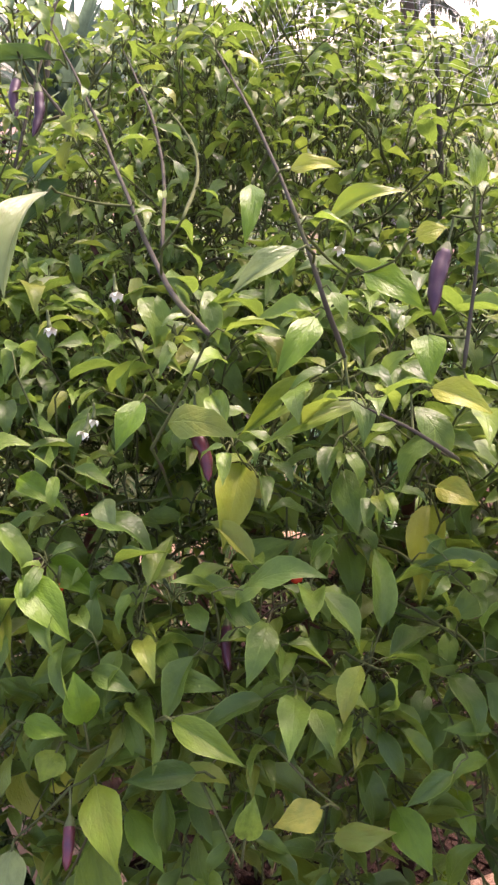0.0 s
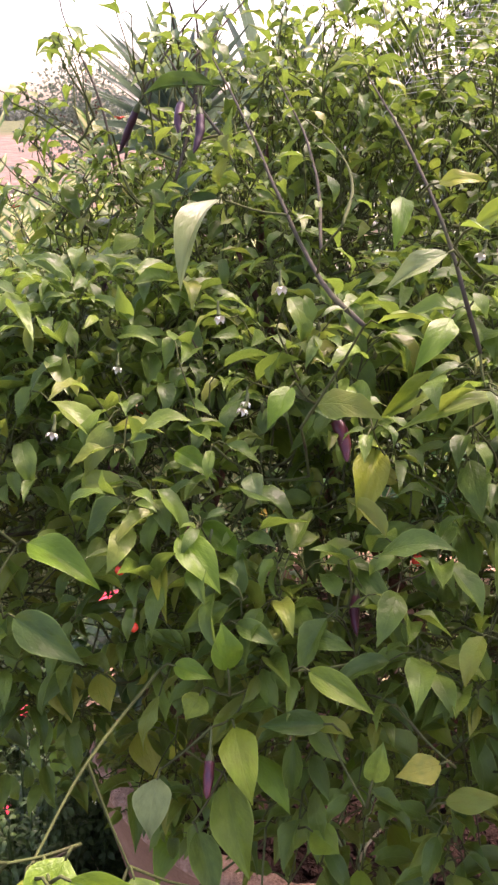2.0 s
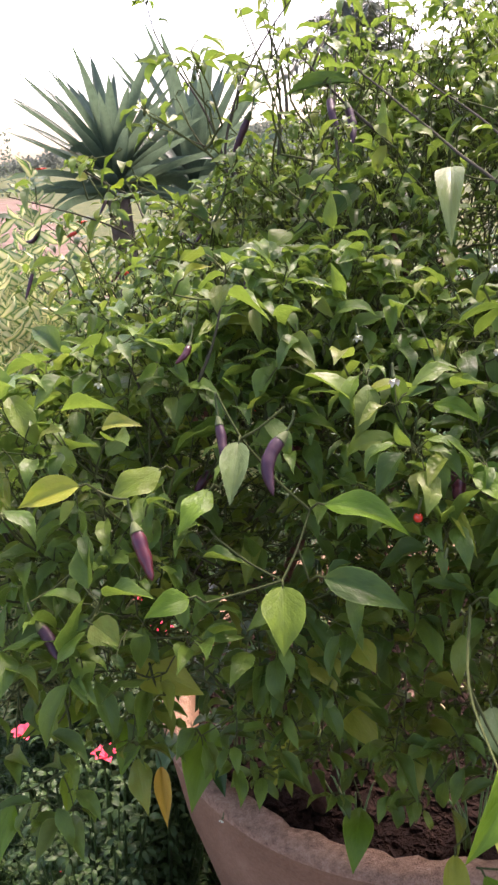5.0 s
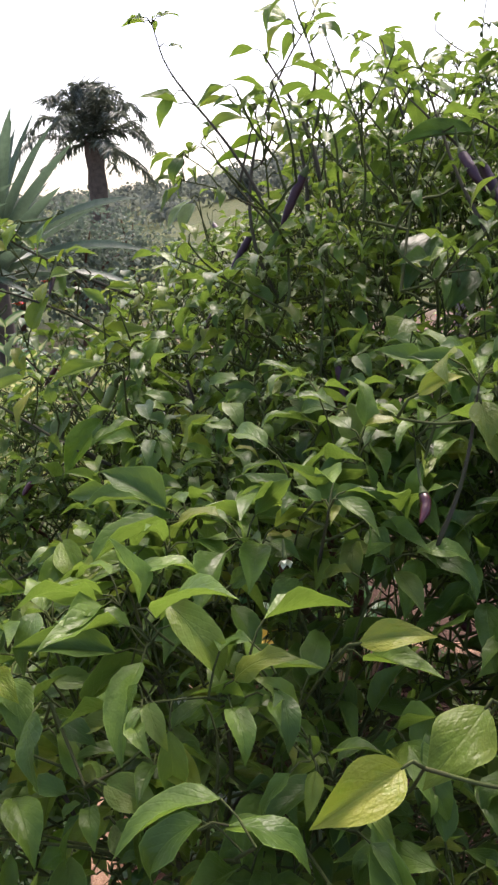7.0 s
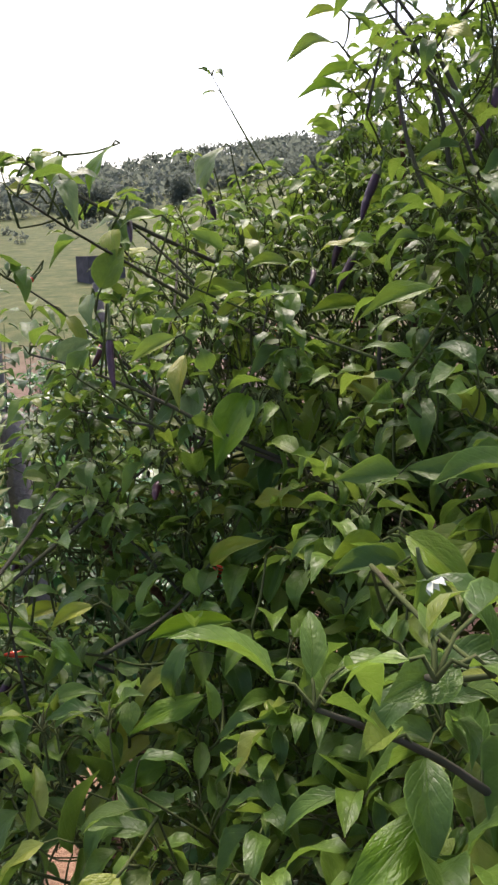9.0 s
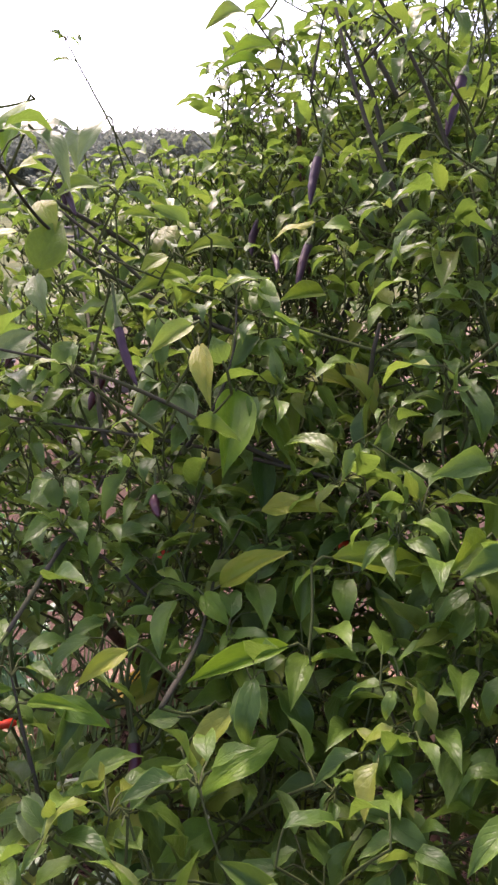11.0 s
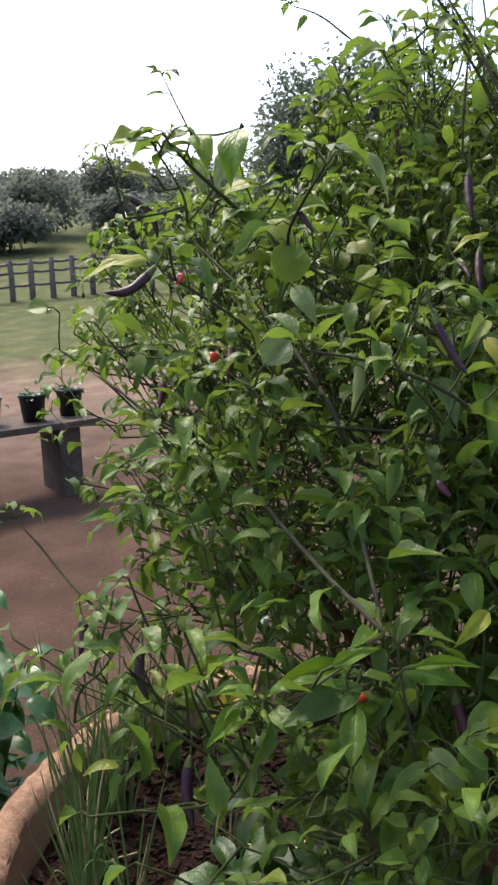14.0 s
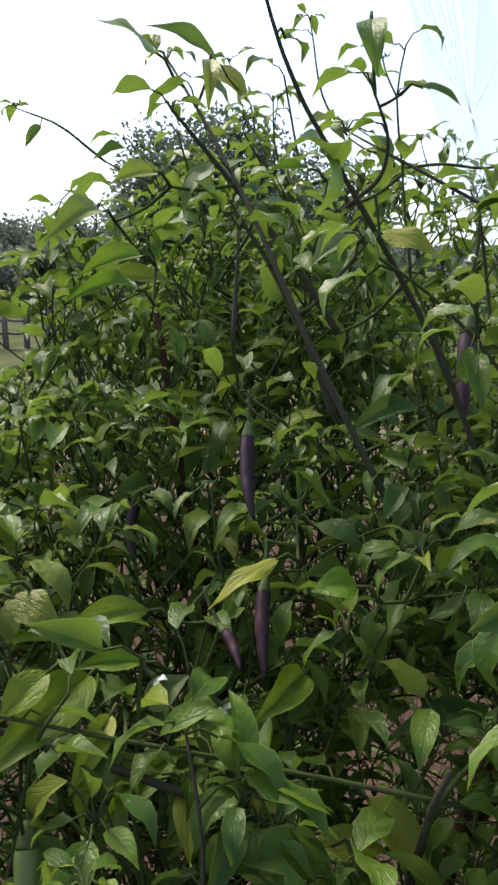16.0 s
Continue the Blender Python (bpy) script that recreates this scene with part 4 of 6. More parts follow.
stem(0.0035, (-0.205, 1.066, 1.849), (-0.158, 1.027, 1.789), (-0.117, 0.994, 1.744))
stem(0.0040, (-0.168, 1.104, 1.866), (-0.090, 0.985, 1.784), (-0.064, 0.886, 1.729), (-0.039, 0.799, 1.682), (0.004, 0.727, 1.656), (0.025, 0.661, 1.625), (0.046, 0.613, 1.619))
stem(0.0030, (-0.062, 1.038, 1.819), (-0.019, 0.919, 1.765), (-0.001, 0.799, 1.707), (0.010, 0.686, 1.667))
stem(0.0025, (-0.021, 0.943, 1.777), (0.012, 0.846, 1.737), (0.041, 0.761, 1.724), (0.025, 0.667, 1.688))
stem(0.0035, (0.042, 0.893, 1.815), (0.078, 0.818, 1.777), (0.091, 0.761, 1.748), (0.099, 0.711, 1.704), (0.118, 0.681, 1.674), (0.131, 0.665, 1.647), (0.150, 0.663, 1.621), (0.151, 0.668, 1.581))
stem(0.0030, (0.167, 0.615, 1.560), (0.205, 0.623, 1.539), (0.246, 0.629, 1.511))
stem(0.0030, (0.270, 0.736, 1.700), (0.263, 0.705, 1.631), (0.254, 0.678, 1.571))
stem(0.0025, (-0.084, 0.810, 1.506), (-0.029, 0.767, 1.508), (0.016, 0.724, 1.506), (0.056, 0.682, 1.506))
stem(0.0032, (-0.413, 1.290, 1.954), (-0.395, 1.276, 1.916), (-0.387, 1.262, 1.879), (-0.368, 1.247, 1.847), (-0.338, 1.222, 1.805), (-0.318, 1.198, 1.764), (-0.304, 1.174, 1.686))
stem(0.0030, (-0.343, 1.150, 1.683), (-0.368, 1.128, 1.638), (-0.379, 1.107, 1.617))
stem(0.0025, (-0.286, 1.102, 1.663), (-0.307, 1.072, 1.563))
stem(0.0025, (-0.523, 1.513, 1.632), (-0.456, 1.389, 1.580), (-0.423, 1.282, 1.541), (-0.399, 1.183, 1.518))
stem(0.0040, (-0.601, 1.479, 1.464), (-0.517, 1.336, 1.446), (-0.473, 1.202, 1.407), (-0.462, 1.085, 1.384))
stem(0.0035, (-0.451, 0.775, 1.527), (-0.432, 0.836, 1.436), (-0.395, 0.885, 1.323))
stem(0.0030, (-0.332, 0.766, 1.606), (-0.348, 0.759, 1.542), (-0.370, 0.758, 1.490))
stem(0.0030, (-0.111, 1.273, 1.945), (-0.185, 1.105, 1.832))
stem(0.0035, (-0.142, 1.134, 1.886), (-0.159, 1.079, 1.826), (-0.164, 1.015, 1.747), (-0.174, 0.963, 1.704))
stem(0.0040, (-0.682, 1.389, 1.681), (-0.585, 1.459, 1.650), (-0.515, 1.485, 1.614), (-0.455, 1.453, 1.578), (-0.432, 1.391, 1.547), (-0.443, 1.297, 1.526))
stem(0.0040, (-0.675, 1.415, 1.542), (-0.649, 1.369, 1.522), (-0.615, 1.332, 1.515), (-0.581, 1.301, 1.488), (-0.555, 1.291, 1.467), (-0.512, 1.274, 1.438), (-0.452, 1.257, 1.415), (-0.400, 1.257, 1.390))
stem(0.0025, (-0.665, 1.341, 1.524), (-0.628, 1.327, 1.495), (-0.592, 1.314, 1.466))
stem(0.0025, (-0.548, 1.348, 1.557), (-0.527, 1.311, 1.506))
stem(0.0045, (-0.585, 1.578, 1.733), (-0.561, 1.559, 1.708), (-0.532, 1.561, 1.693), (-0.474, 1.542, 1.672), (-0.431, 1.524, 1.636), (-0.373, 1.502, 1.614))
stem(0.0020, (-0.571, 1.591, 1.719), (-0.552, 1.579, 1.685), (-0.537, 1.582, 1.658))
stem(0.0020, (-0.589, 1.641, 1.727), (-0.583, 1.636, 1.697), (-0.577, 1.632, 1.663))
stem(0.0020, (-0.163, 1.784, 1.898), (-0.147, 1.773, 1.852), (-0.122, 1.755, 1.814), (-0.105, 1.744, 1.770))
stem(0.0025, (-0.119, 1.911, 1.789), (-0.203, 1.718, 1.704), (-0.297, 1.538, 1.630))
stem(0.0050, (-0.224, 1.392, 1.945), (-0.210, 1.355, 1.898), (-0.201, 1.323, 1.856), (-0.201, 1.297, 1.813), (-0.202, 1.273, 1.778))
stem(0.0050, (-0.212, 1.350, 1.869), (-0.203, 1.317, 1.828), (-0.216, 1.296, 1.759), (-0.220, 1.273, 1.711))
stem(0.0030, (-0.649, 1.374, 1.395), (-0.610, 1.341, 1.344), (-0.573, 1.309, 1.285))
stem(0.0030, (-0.536, 1.256, 1.339), (-0.549, 1.239, 1.272))
stem(0.0025, (-0.473, 1.278, 1.408), (-0.480, 1.268, 1.357))
stem(0.0050, (-0.294, 1.710, 1.671), (-0.399, 1.561, 1.574), (-0.481, 1.486, 1.514), (-0.528, 1.437, 1.469), (-0.542, 1.409, 1.425), (-0.517, 1.396, 1.400), (-0.453, 1.366, 1.351))
stem(0.0035, (-0.480, 1.440, 1.425), (-0.742, 1.342, 1.350))
stem(0.0035, (-0.399, 1.710, 1.515), (-0.511, 1.597, 1.445), (-0.608, 1.489, 1.396), (-0.697, 1.405, 1.369), (-0.780, 1.330, 1.344))
stem(0.0030, (-0.419, 1.772, 1.487), (-0.483, 1.656, 1.440), (-0.544, 1.547, 1.408))
stem(0.0030, (-0.443, 1.336, 1.572), (-0.471, 1.319, 1.524), (-0.507, 1.321, 1.474), (-0.542, 1.332, 1.439))
stem(0.0035, (-0.521, 1.302, 1.355), (-0.623, 1.259, 1.316), (-0.718, 1.228, 1.313))
stem(0.0030, (-0.757, 1.323, 1.327), (-0.755, 1.322, 1.282), (-0.750, 1.308, 1.233), (-0.745, 1.305, 1.192))
stem(0.0030, (-0.662, 1.573, 1.184), (-0.602, 1.538, 1.152), (-0.536, 1.475, 1.106))
stem(0.0035, (-0.487, 1.574, 1.683), (-0.471, 1.532, 1.651), (-0.450, 1.472, 1.607), (-0.430, 1.409, 1.547))
stem(0.0035, (-0.624, 1.569, 1.608), (-0.583, 1.521, 1.567), (-0.545, 1.480, 1.523), (-0.509, 1.440, 1.464), (-0.476, 1.409, 1.406))
stem(0.0030, (-0.547, 1.687, 1.551), (-0.444, 1.679, 1.469), (-0.338, 1.657, 1.371))
stem(0.0035, (-0.494, 1.862, 1.310), (-0.524, 1.768, 1.244), (-0.555, 1.693, 1.215))
stem(0.0030, (0.356, 1.359, 2.197), (0.289, 1.337, 2.080), (0.236, 1.297, 2.011))
stem(0.0025, (0.336, 1.470, 2.146), (0.254, 1.422, 2.050), (0.155, 1.413, 1.929))
stem(0.0040, (-0.137, 1.423, 2.009), (-0.183, 1.376, 1.952), (-0.224, 1.352, 1.913), (-0.261, 1.336, 1.853), (-0.281, 1.293, 1.807), (-0.297, 1.281, 1.774), (-0.307, 1.265, 1.721), (-0.303, 1.232, 1.673), (-0.292, 1.219, 1.639))
stem(0.0025, (0.060, 1.656, 2.036), (0.064, 1.606, 2.013), (0.066, 1.556, 1.972))
stem(0.0030, (-0.270, 1.334, 1.852), (-0.291, 1.337, 1.773))
stem(0.0030, (-0.275, 1.248, 1.836), (-0.282, 1.282, 1.799))
stem(0.0030, (-0.235, 1.247, 1.947), (-0.227, 1.229, 1.913), (-0.225, 1.246, 1.886), (-0.223, 1.263, 1.868))
stem(0.0040, (-0.818, 0.873, 1.468), (-0.789, 0.863, 1.447), (-0.755, 0.860, 1.423), (-0.716, 0.863, 1.385), (-0.675, 0.876, 1.342))
stem(0.0035, (-0.417, 1.296, 1.515), (-0.298, 1.317, 1.477), (-0.254, 1.291, 1.431), (-0.245, 1.190, 1.380), (-0.326, 1.073, 1.391))
stem(0.0025, (-0.751, 0.829, 1.464), (-0.714, 0.908, 1.458), (-0.669, 0.981, 1.451))
stem(0.0030, (-0.676, 0.875, 1.343), (-0.653, 0.878, 1.300), (-0.635, 0.881, 1.243))
stem(0.0040, (-0.845, 0.797, 1.521), (-0.673, 0.957, 1.400), (-0.562, 1.021, 1.320), (-0.530, 0.999, 1.269), (-0.559, 0.886, 1.275))
hero_leaf((0.072, 0.700, 1.474), (0.058, 0.637, 1.423), 0.039, -178, 'y')
hero_leaf((0.104, 0.804, 1.406), (0.126, 0.756, 1.370), 0.040, -178, 'y')
hero_leaf((0.165, 0.714, 1.462), (0.176, 0.663, 1.422), 0.035, -178, 'g')
hero_leaf((0.172, 0.806, 1.378), (0.184, 0.715, 1.307), 0.046, -178, 'y')
hero_leaf((0.261, 0.761, 1.400), (0.242, 0.680, 1.336), 0.041, -178, 'y')
hero_leaf((0.136, 0.736, 1.539), (0.071, 0.692, 1.503), 0.030, -178, 'y')
hero_leaf((0.176, 0.676, 1.544), (0.081, 0.636, 1.516), 0.022, -178, 'y')
hero_leaf((0.162, 0.637, 1.559), (0.164, 0.606, 1.533), 0.021, -178, 'g')
hero_leaf((0.141, 0.705, 1.687), (0.200, 0.704, 1.708), 0.023, -178, 'l')
hero_leaf((0.109, 0.717, 1.723), (0.150, 0.711, 1.725), 0.018, -178, 'l')
hero_leaf((0.080, 0.744, 1.709), (0.073, 0.698, 1.666), 0.021, -178, 'l')
hero_leaf((0.114, 0.646, 1.673), (0.062, 0.612, 1.644), 0.020, -178, 'p')
hero_leaf((-0.091, 0.750, 1.701), (-0.115, 0.670, 1.628), 0.030, -178, 'p')
hero_leaf((0.175, 0.728, 1.640), (0.221, 0.694, 1.615), 0.031, -178, 'l')
hero_leaf((0.137, 0.739, 1.598), (0.099, 0.691, 1.556), 0.029, -178, 'l')
hero_leaf((0.058, 0.649, 1.370), (0.099, 0.604, 1.340), 0.026, -178, 'g')
hero_leaf((0.066, 0.713, 1.358), (0.122, 0.714, 1.384), 0.034, -178, 'g')
hero_leaf((-0.094, 0.648, 1.404), (-0.044, 0.619, 1.387), 0.030, -178, 'l')
hero_leaf((-0.054, 0.553, 1.310), (-0.063, 0.566, 1.352), 0.032, -178, 'l')
hero_leaf((0.019, 0.534, 1.331), (0.076, 0.503, 1.316), 0.026, -178, 'y')
hero_leaf((0.010, 0.589, 1.328), (0.059, 0.574, 1.325), 0.022, -178, 'g')
hero_leaf((-0.050, 0.580, 1.342), (-0.009, 0.562, 1.334), 0.022, -178, 'g')
hero_leaf((0.114, 0.739, 1.140), (0.191, 0.734, 1.158), 0.045, -178, 'd')
hero_leaf((-0.047, 0.546, 1.253), (-0.025, 0.489, 1.218), 0.038, -178, 'l')
hero_leaf((-0.013, 0.689, 1.537), (-0.031, 0.652, 1.506), 0.025, -178, 'l')
hero_leaf((0.221, 0.645, 1.566), (0.266, 0.621, 1.552), 0.027, -178, 'l')
hero_leaf((-0.190, 0.908, 1.401), (-0.125, 0.904, 1.416), 0.030, -178, 'l')
hero_leaf((-0.125, 0.688, 1.465), (-0.080, 0.660, 1.448), 0.024, -178, 'l')
hero_leaf((-0.047, 0.667, 1.455), (-0.035, 0.640, 1.434), 0.023, -178, 'p')
hero_leaf((-0.130, 0.625, 1.383), (-0.112, 0.569, 1.343), 0.016, -178, 'y')
hero_leaf((0.040, 0.684, 1.512), (0.009, 0.683, 1.517), 0.020, -178, 'g')
hero_leaf((0.212, 0.708, 1.671), (0.236, 0.708, 1.681), 0.022, -178, 'l')
hero_leaf((0.258, 0.718, 1.710), (0.254, 0.729, 1.746), 0.021, -178, 'g')
hero_leaf((0.224, 0.685, 1.598), (0.221, 0.649, 1.567), 0.029, -178, 'l')
hero_leaf((0.148, 0.659, 1.186), (0.171, 0.633, 1.172), 0.023, -178, 'l')
hero_leaf((0.277, 0.636, 1.155), (0.292, 0.593, 1.128), 0.026, -178, 'l')
hero_leaf((0.213, 0.587, 1.182), (0.241, 0.540, 1.154), 0.037, -178, 'l')
hero_leaf((0.076, 0.479, 1.267), (0.082, 0.489, 1.301), 0.023, -178, 'g')
hero_leaf((0.138, 0.522, 1.253), (0.099, 0.507, 1.246), 0.029, -178, 'g')
hero_leaf((0.154, 0.559, 1.173), (0.209, 0.556, 1.188), 0.026, -178, 'g')
hero_leaf((0.206, 0.739, 1.165), (0.256, 0.702, 1.145), 0.042, -178, 'g')
hero_leaf((0.223, 0.734, 1.313), (0.225, 0.701, 1.289), 0.030, -178, 'd')
hero_leaf((0.242, 0.679, 1.462), (0.276, 0.661, 1.452), 0.029, -178, 'g')
hero_leaf((0.129, 0.766, 1.298), (0.166, 0.742, 1.284), 0.030, -178, 'g')
hero_leaf((-0.105, 0.560, 1.305), (-0.067, 0.549, 1.303), 0.022, -178, 'l')
hero_leaf((-0.080, 0.558, 1.277), (-0.090, 0.537, 1.263), 0.029, -178, 'y')
hero_leaf((0.036, 0.548, 1.263), (-0.023, 0.538, 1.261), 0.025, -178, 'd')
hero_leaf((0.101, 0.751, 1.419), (0.068, 0.750, 1.425), 0.023, -178, 'g')
hero_leaf((-0.304, 0.551, 1.341), (-0.308, 0.501, 1.298), 0.045, 177, 'y')
hero_leaf((-0.254, 0.610, 1.395), (-0.176, 0.578, 1.367), 0.036, 177, 'l')
hero_leaf((-0.108, 0.607, 1.414), (-0.062, 0.570, 1.379), 0.037, 177, 'l')
hero_leaf((-0.041, 0.912, 1.407), (0.007, 0.866, 1.363), 0.043, 177, 'y')
hero_leaf((-0.343, 1.020, 1.502), (-0.238, 1.018, 1.518), 0.041, 177, 'l')
hero_leaf((-0.335, 0.587, 1.474), (-0.347, 0.539, 1.431), 0.029, 177, 'p')
hero_leaf((-0.167, 0.340, 1.286), (-0.164, 0.264, 1.226), 0.044, 177, 'y')
hero_leaf((-0.127, 0.318, 1.337), (-0.144, 0.281, 1.309), 0.038, 177, 'l')
hero_leaf((-0.407, 1.206, 0.693), (-0.448, 1.078, 0.598), 0.079, 177, 'l')
hero_leaf((-0.468, 0.706, 1.169), (-0.392, 0.672, 1.141), 0.053, 177, 'l')
hero_leaf((-0.566, 0.954, 0.961), (-0.675, 0.893, 0.933), 0.059, 177, 'l')
hero_leaf((-0.733, 0.978, 0.752), (-0.756, 0.882, 0.682), 0.050, 177, 'l')
hero_leaf((-0.261, 0.578, 1.332), (-0.185, 0.549, 1.307), 0.040, 177, 'g')
hero_leaf((-0.261, 0.693, 1.181), (-0.240, 0.652, 1.146), 0.048, 177, 'g')
hero_leaf((-0.517, 1.038, 0.846), (-0.550, 0.962, 0.791), 0.051, 177, 'l')
hero_leaf((-0.169, 0.909, 0.735), (-0.198, 0.833, 0.682), 0.051, 177, 'l')
hero_leaf((-0.235, 1.020, 1.625), (-0.264, 0.994, 1.602), 0.037, 177, 'y')
hero_leaf((-0.365, 0.571, 1.436), (-0.395, 0.536, 1.409), 0.029, 177, 'l')
hero_leaf((-0.490, 0.579, 1.302), (-0.461, 0.562, 1.286), 0.036, 177, 'g')
hero_leaf((-0.017, 0.513, 1.025), (-0.023, 0.457, 0.984), 0.038, 177, 'l')
hero_leaf((-0.079, 0.497, 1.016), (-0.060, 0.444, 0.977), 0.033, 177, 'g')
hero_leaf((-0.216, 0.682, 1.192), (-0.195, 0.652, 1.166), 0.034, 177, 'l')
hero_leaf((-0.391, 0.533, 1.347), (-0.432, 0.516, 1.341), 0.026, 177, 'l')
hero_leaf((-0.112, 0.417, 1.205), (-0.089, 0.377, 1.173), 0.041, 177, 'g')
hero_leaf((-0.203, 0.808, 1.006), (-0.173, 0.760, 0.966), 0.047, 177, 'l')
hero_leaf((-0.052, 0.457, 1.139), (-0.043, 0.442, 1.128), 0.029, 177, 'g')
hero_leaf((-0.481, 0.944, 0.820), (-0.472, 0.874, 0.765), 0.029, 177, 'o')
hero_leaf((-0.138, 0.324, 1.173), (-0.127, 0.310, 1.162), 0.019, 177, 'l')
hero_leaf((-0.413, 0.642, 1.433), (-0.469, 0.623, 1.403), 0.041, -159, 'y')
hero_leaf((-0.490, 0.614, 1.433), (-0.550, 0.608, 1.416), 0.034, -159, 'l')
hero_leaf((-0.521, 0.737, 1.307), (-0.568, 0.729, 1.291), 0.045, -159, 'g')
hero_leaf((-0.634, 0.736, 1.384), (-0.603, 0.707, 1.372), 0.027, -159, 'g')
hero_leaf((-0.464, 0.798, 1.465), (-0.495, 0.789, 1.448), 0.022, -159, 'g')
hero_leaf((-0.451, 0.857, 1.372), (-0.496, 0.851, 1.356), 0.027, -159, 'l')
hero_leaf((-0.415, 0.779, 1.505), (-0.412, 0.759, 1.487), 0.020, -159, 'g')
hero_leaf((-0.297, 1.007, 1.521), (-0.329, 0.993, 1.497), 0.036, -159, 'y')
hero_leaf((-0.379, 1.245, 1.506), (-0.406, 1.209, 1.458), 0.037, -159, 'g')
hero_leaf((-0.423, 1.268, 1.441), (-0.451, 1.236, 1.398), 0.035, -159, 'g')
hero_leaf((-0.134, 1.039, 1.678), (-0.186, 1.012, 1.628), 0.039, -159, 'd')
hero_leaf((-0.140, 1.105, 1.711), (-0.206, 1.068, 1.644), 0.053, -159, 'd')
hero_leaf((-0.139, 1.040, 1.808), (-0.232, 1.054, 1.796), 0.024, -159, 'd')
hero_leaf((-0.584, 1.118, 1.271), (-0.602, 1.095, 1.245), 0.027, -159, 'g')
hero_leaf((-0.651, 0.796, 1.398), (-0.630, 0.773, 1.387), 0.019, -159, 'g')
hero_leaf((-0.473, 0.693, 1.466), (-0.429, 0.671, 1.470), 0.022, -159, 'g')
hero_leaf((-0.476, 0.835, 1.339), (-0.461, 0.811, 1.323), 0.022, -159, 'l')
hero_leaf((-0.378, 0.776, 1.602), (-0.347, 0.763, 1.614), 0.017, -159, 'l')
hero_leaf((-0.335, 0.759, 1.595), (-0.343, 0.736, 1.568), 0.025, -159, 'g')
hero_leaf((-0.517, 0.808, 1.467), (-0.493, 0.799, 1.479), 0.017, -159, 'g')
hero_leaf((-0.446, 0.792, 1.527), (-0.399, 0.767, 1.528), 0.017, -159, 'g')
hero_leaf((-0.354, 1.121, 1.491), (-0.403, 1.107, 1.462), 0.027, -159, 'd')
hero_leaf((-0.325, 1.090, 1.512), (-0.368, 1.100, 1.513), 0.020, -159, 'l')
hero_leaf((-0.561, 1.473, 1.594), (-0.532, 1.468, 1.639), 0.042, -159, 'y')
hero_leaf((-0.617, 1.474, 1.521), (-0.581, 1.461, 1.542), 0.034, -159, 'p')
hero_leaf((-0.506, 1.297, 1.493), (-0.562, 1.274, 1.429), 0.041, -137, 'l')
hero_leaf((-0.476, 1.287, 1.430), (-0.513, 1.262, 1.380), 0.024, -137, 'd')
hero_leaf((-0.414, 1.196, 1.410), (-0.379, 1.135, 1.396), 0.031, -137, 'g')
hero_leaf((-0.443, 1.080, 1.414), (-0.487, 1.076, 1.380), 0.025, -137, 'l')
hero_leaf((-0.416, 1.275, 1.495), (-0.393, 1.233, 1.482), 0.022, -137, 'l')
hero_leaf((-0.416, 1.306, 1.527), (-0.444, 1.290, 1.489), 0.017, -137, 'g')
hero_leaf((-0.527, 1.248, 1.302), (-0.480, 1.199, 1.320), 0.031, -137, 'g')
hero_leaf((-0.549, 1.034, 1.604), (-0.603, 1.057, 1.584), 0.018, -137, 'y')
hero_leaf((-0.278, 1.155, 1.159), (-0.357, 1.156, 1.110), 0.052, -137, 'y')
hero_leaf((-0.374, 1.219, 1.214), (-0.396, 1.200, 1.185), 0.042, -137, 'l')
hero_leaf((-0.538, 1.314, 1.148), (-0.639, 1.354, 1.122), 0.054, -137, 'g')
hero_leaf((-0.578, 1.227, 1.271), (-0.626, 1.249, 1.260), 0.023, -137, 'g')
hero_leaf((-0.570, 1.339, 1.226), (-0.612, 1.357, 1.216), 0.025, -137, 'g')
hero_leaf((-0.288, 1.387, 1.889), (-0.321, 1.404, 1.879), 0.020, -137, 'l')
hero_leaf((-0.235, 1.446, 1.874), (-0.292, 1.469, 1.848), 0.024, -137, 'g')
hero_leaf((-0.209, 1.426, 1.842), (-0.263, 1.455, 1.826), 0.023, -137, 'l')
hero_leaf((-0.230, 1.423, 1.815), (-0.286, 1.459, 1.806), 0.018, -137, 'l')
hero_leaf((-0.640, 1.392, 1.699), (-0.648, 1.352, 1.653), 0.020, -137, 'p')
hero_leaf((-0.531, 1.495, 1.657), (-0.545, 1.468, 1.619), 0.028, -137, 'l')
hero_leaf((-0.416, 1.444, 1.643), (-0.453, 1.471, 1.644), 0.015, -137, 'y')
hero_leaf((-0.435, 1.380, 1.577), (-0.476, 1.388, 1.552), 0.017, -137, 'l')
hero_leaf((-0.598, 1.280, 1.558), (-0.640, 1.292, 1.537), 0.018, -137, 'g')
hero_leaf((-0.469, 1.238, 1.147), (-0.478, 1.213, 1.126), 0.033, -137, 'l')
hero_leaf((-0.250, 1.569, 0.933), (-0.369, 1.517, 0.808), 0.059, -110, 'y')
hero_leaf((-0.495, 1.297, 1.049), (-0.573, 1.287, 0.977), 0.042, -110, 'g')
hero_leaf((-0.620, 1.294, 1.145), (-0.659, 1.278, 1.103), 0.029, -110, 'g')
hero_leaf((-0.307, 1.417, 0.940), (-0.385, 1.407, 0.867), 0.037, -110, 'g')
hero_leaf((-0.773, 1.297, 1.257), (-0.790, 1.268, 1.231), 0.022, -110, 'p')
hero_leaf((-0.716, 1.369, 1.284), (-0.764, 1.433, 1.269), 0.018, -110, 'l')
hero_leaf((-0.606, 1.530, 1.218), (-0.654, 1.572, 1.192), 0.021, -110, 'l')
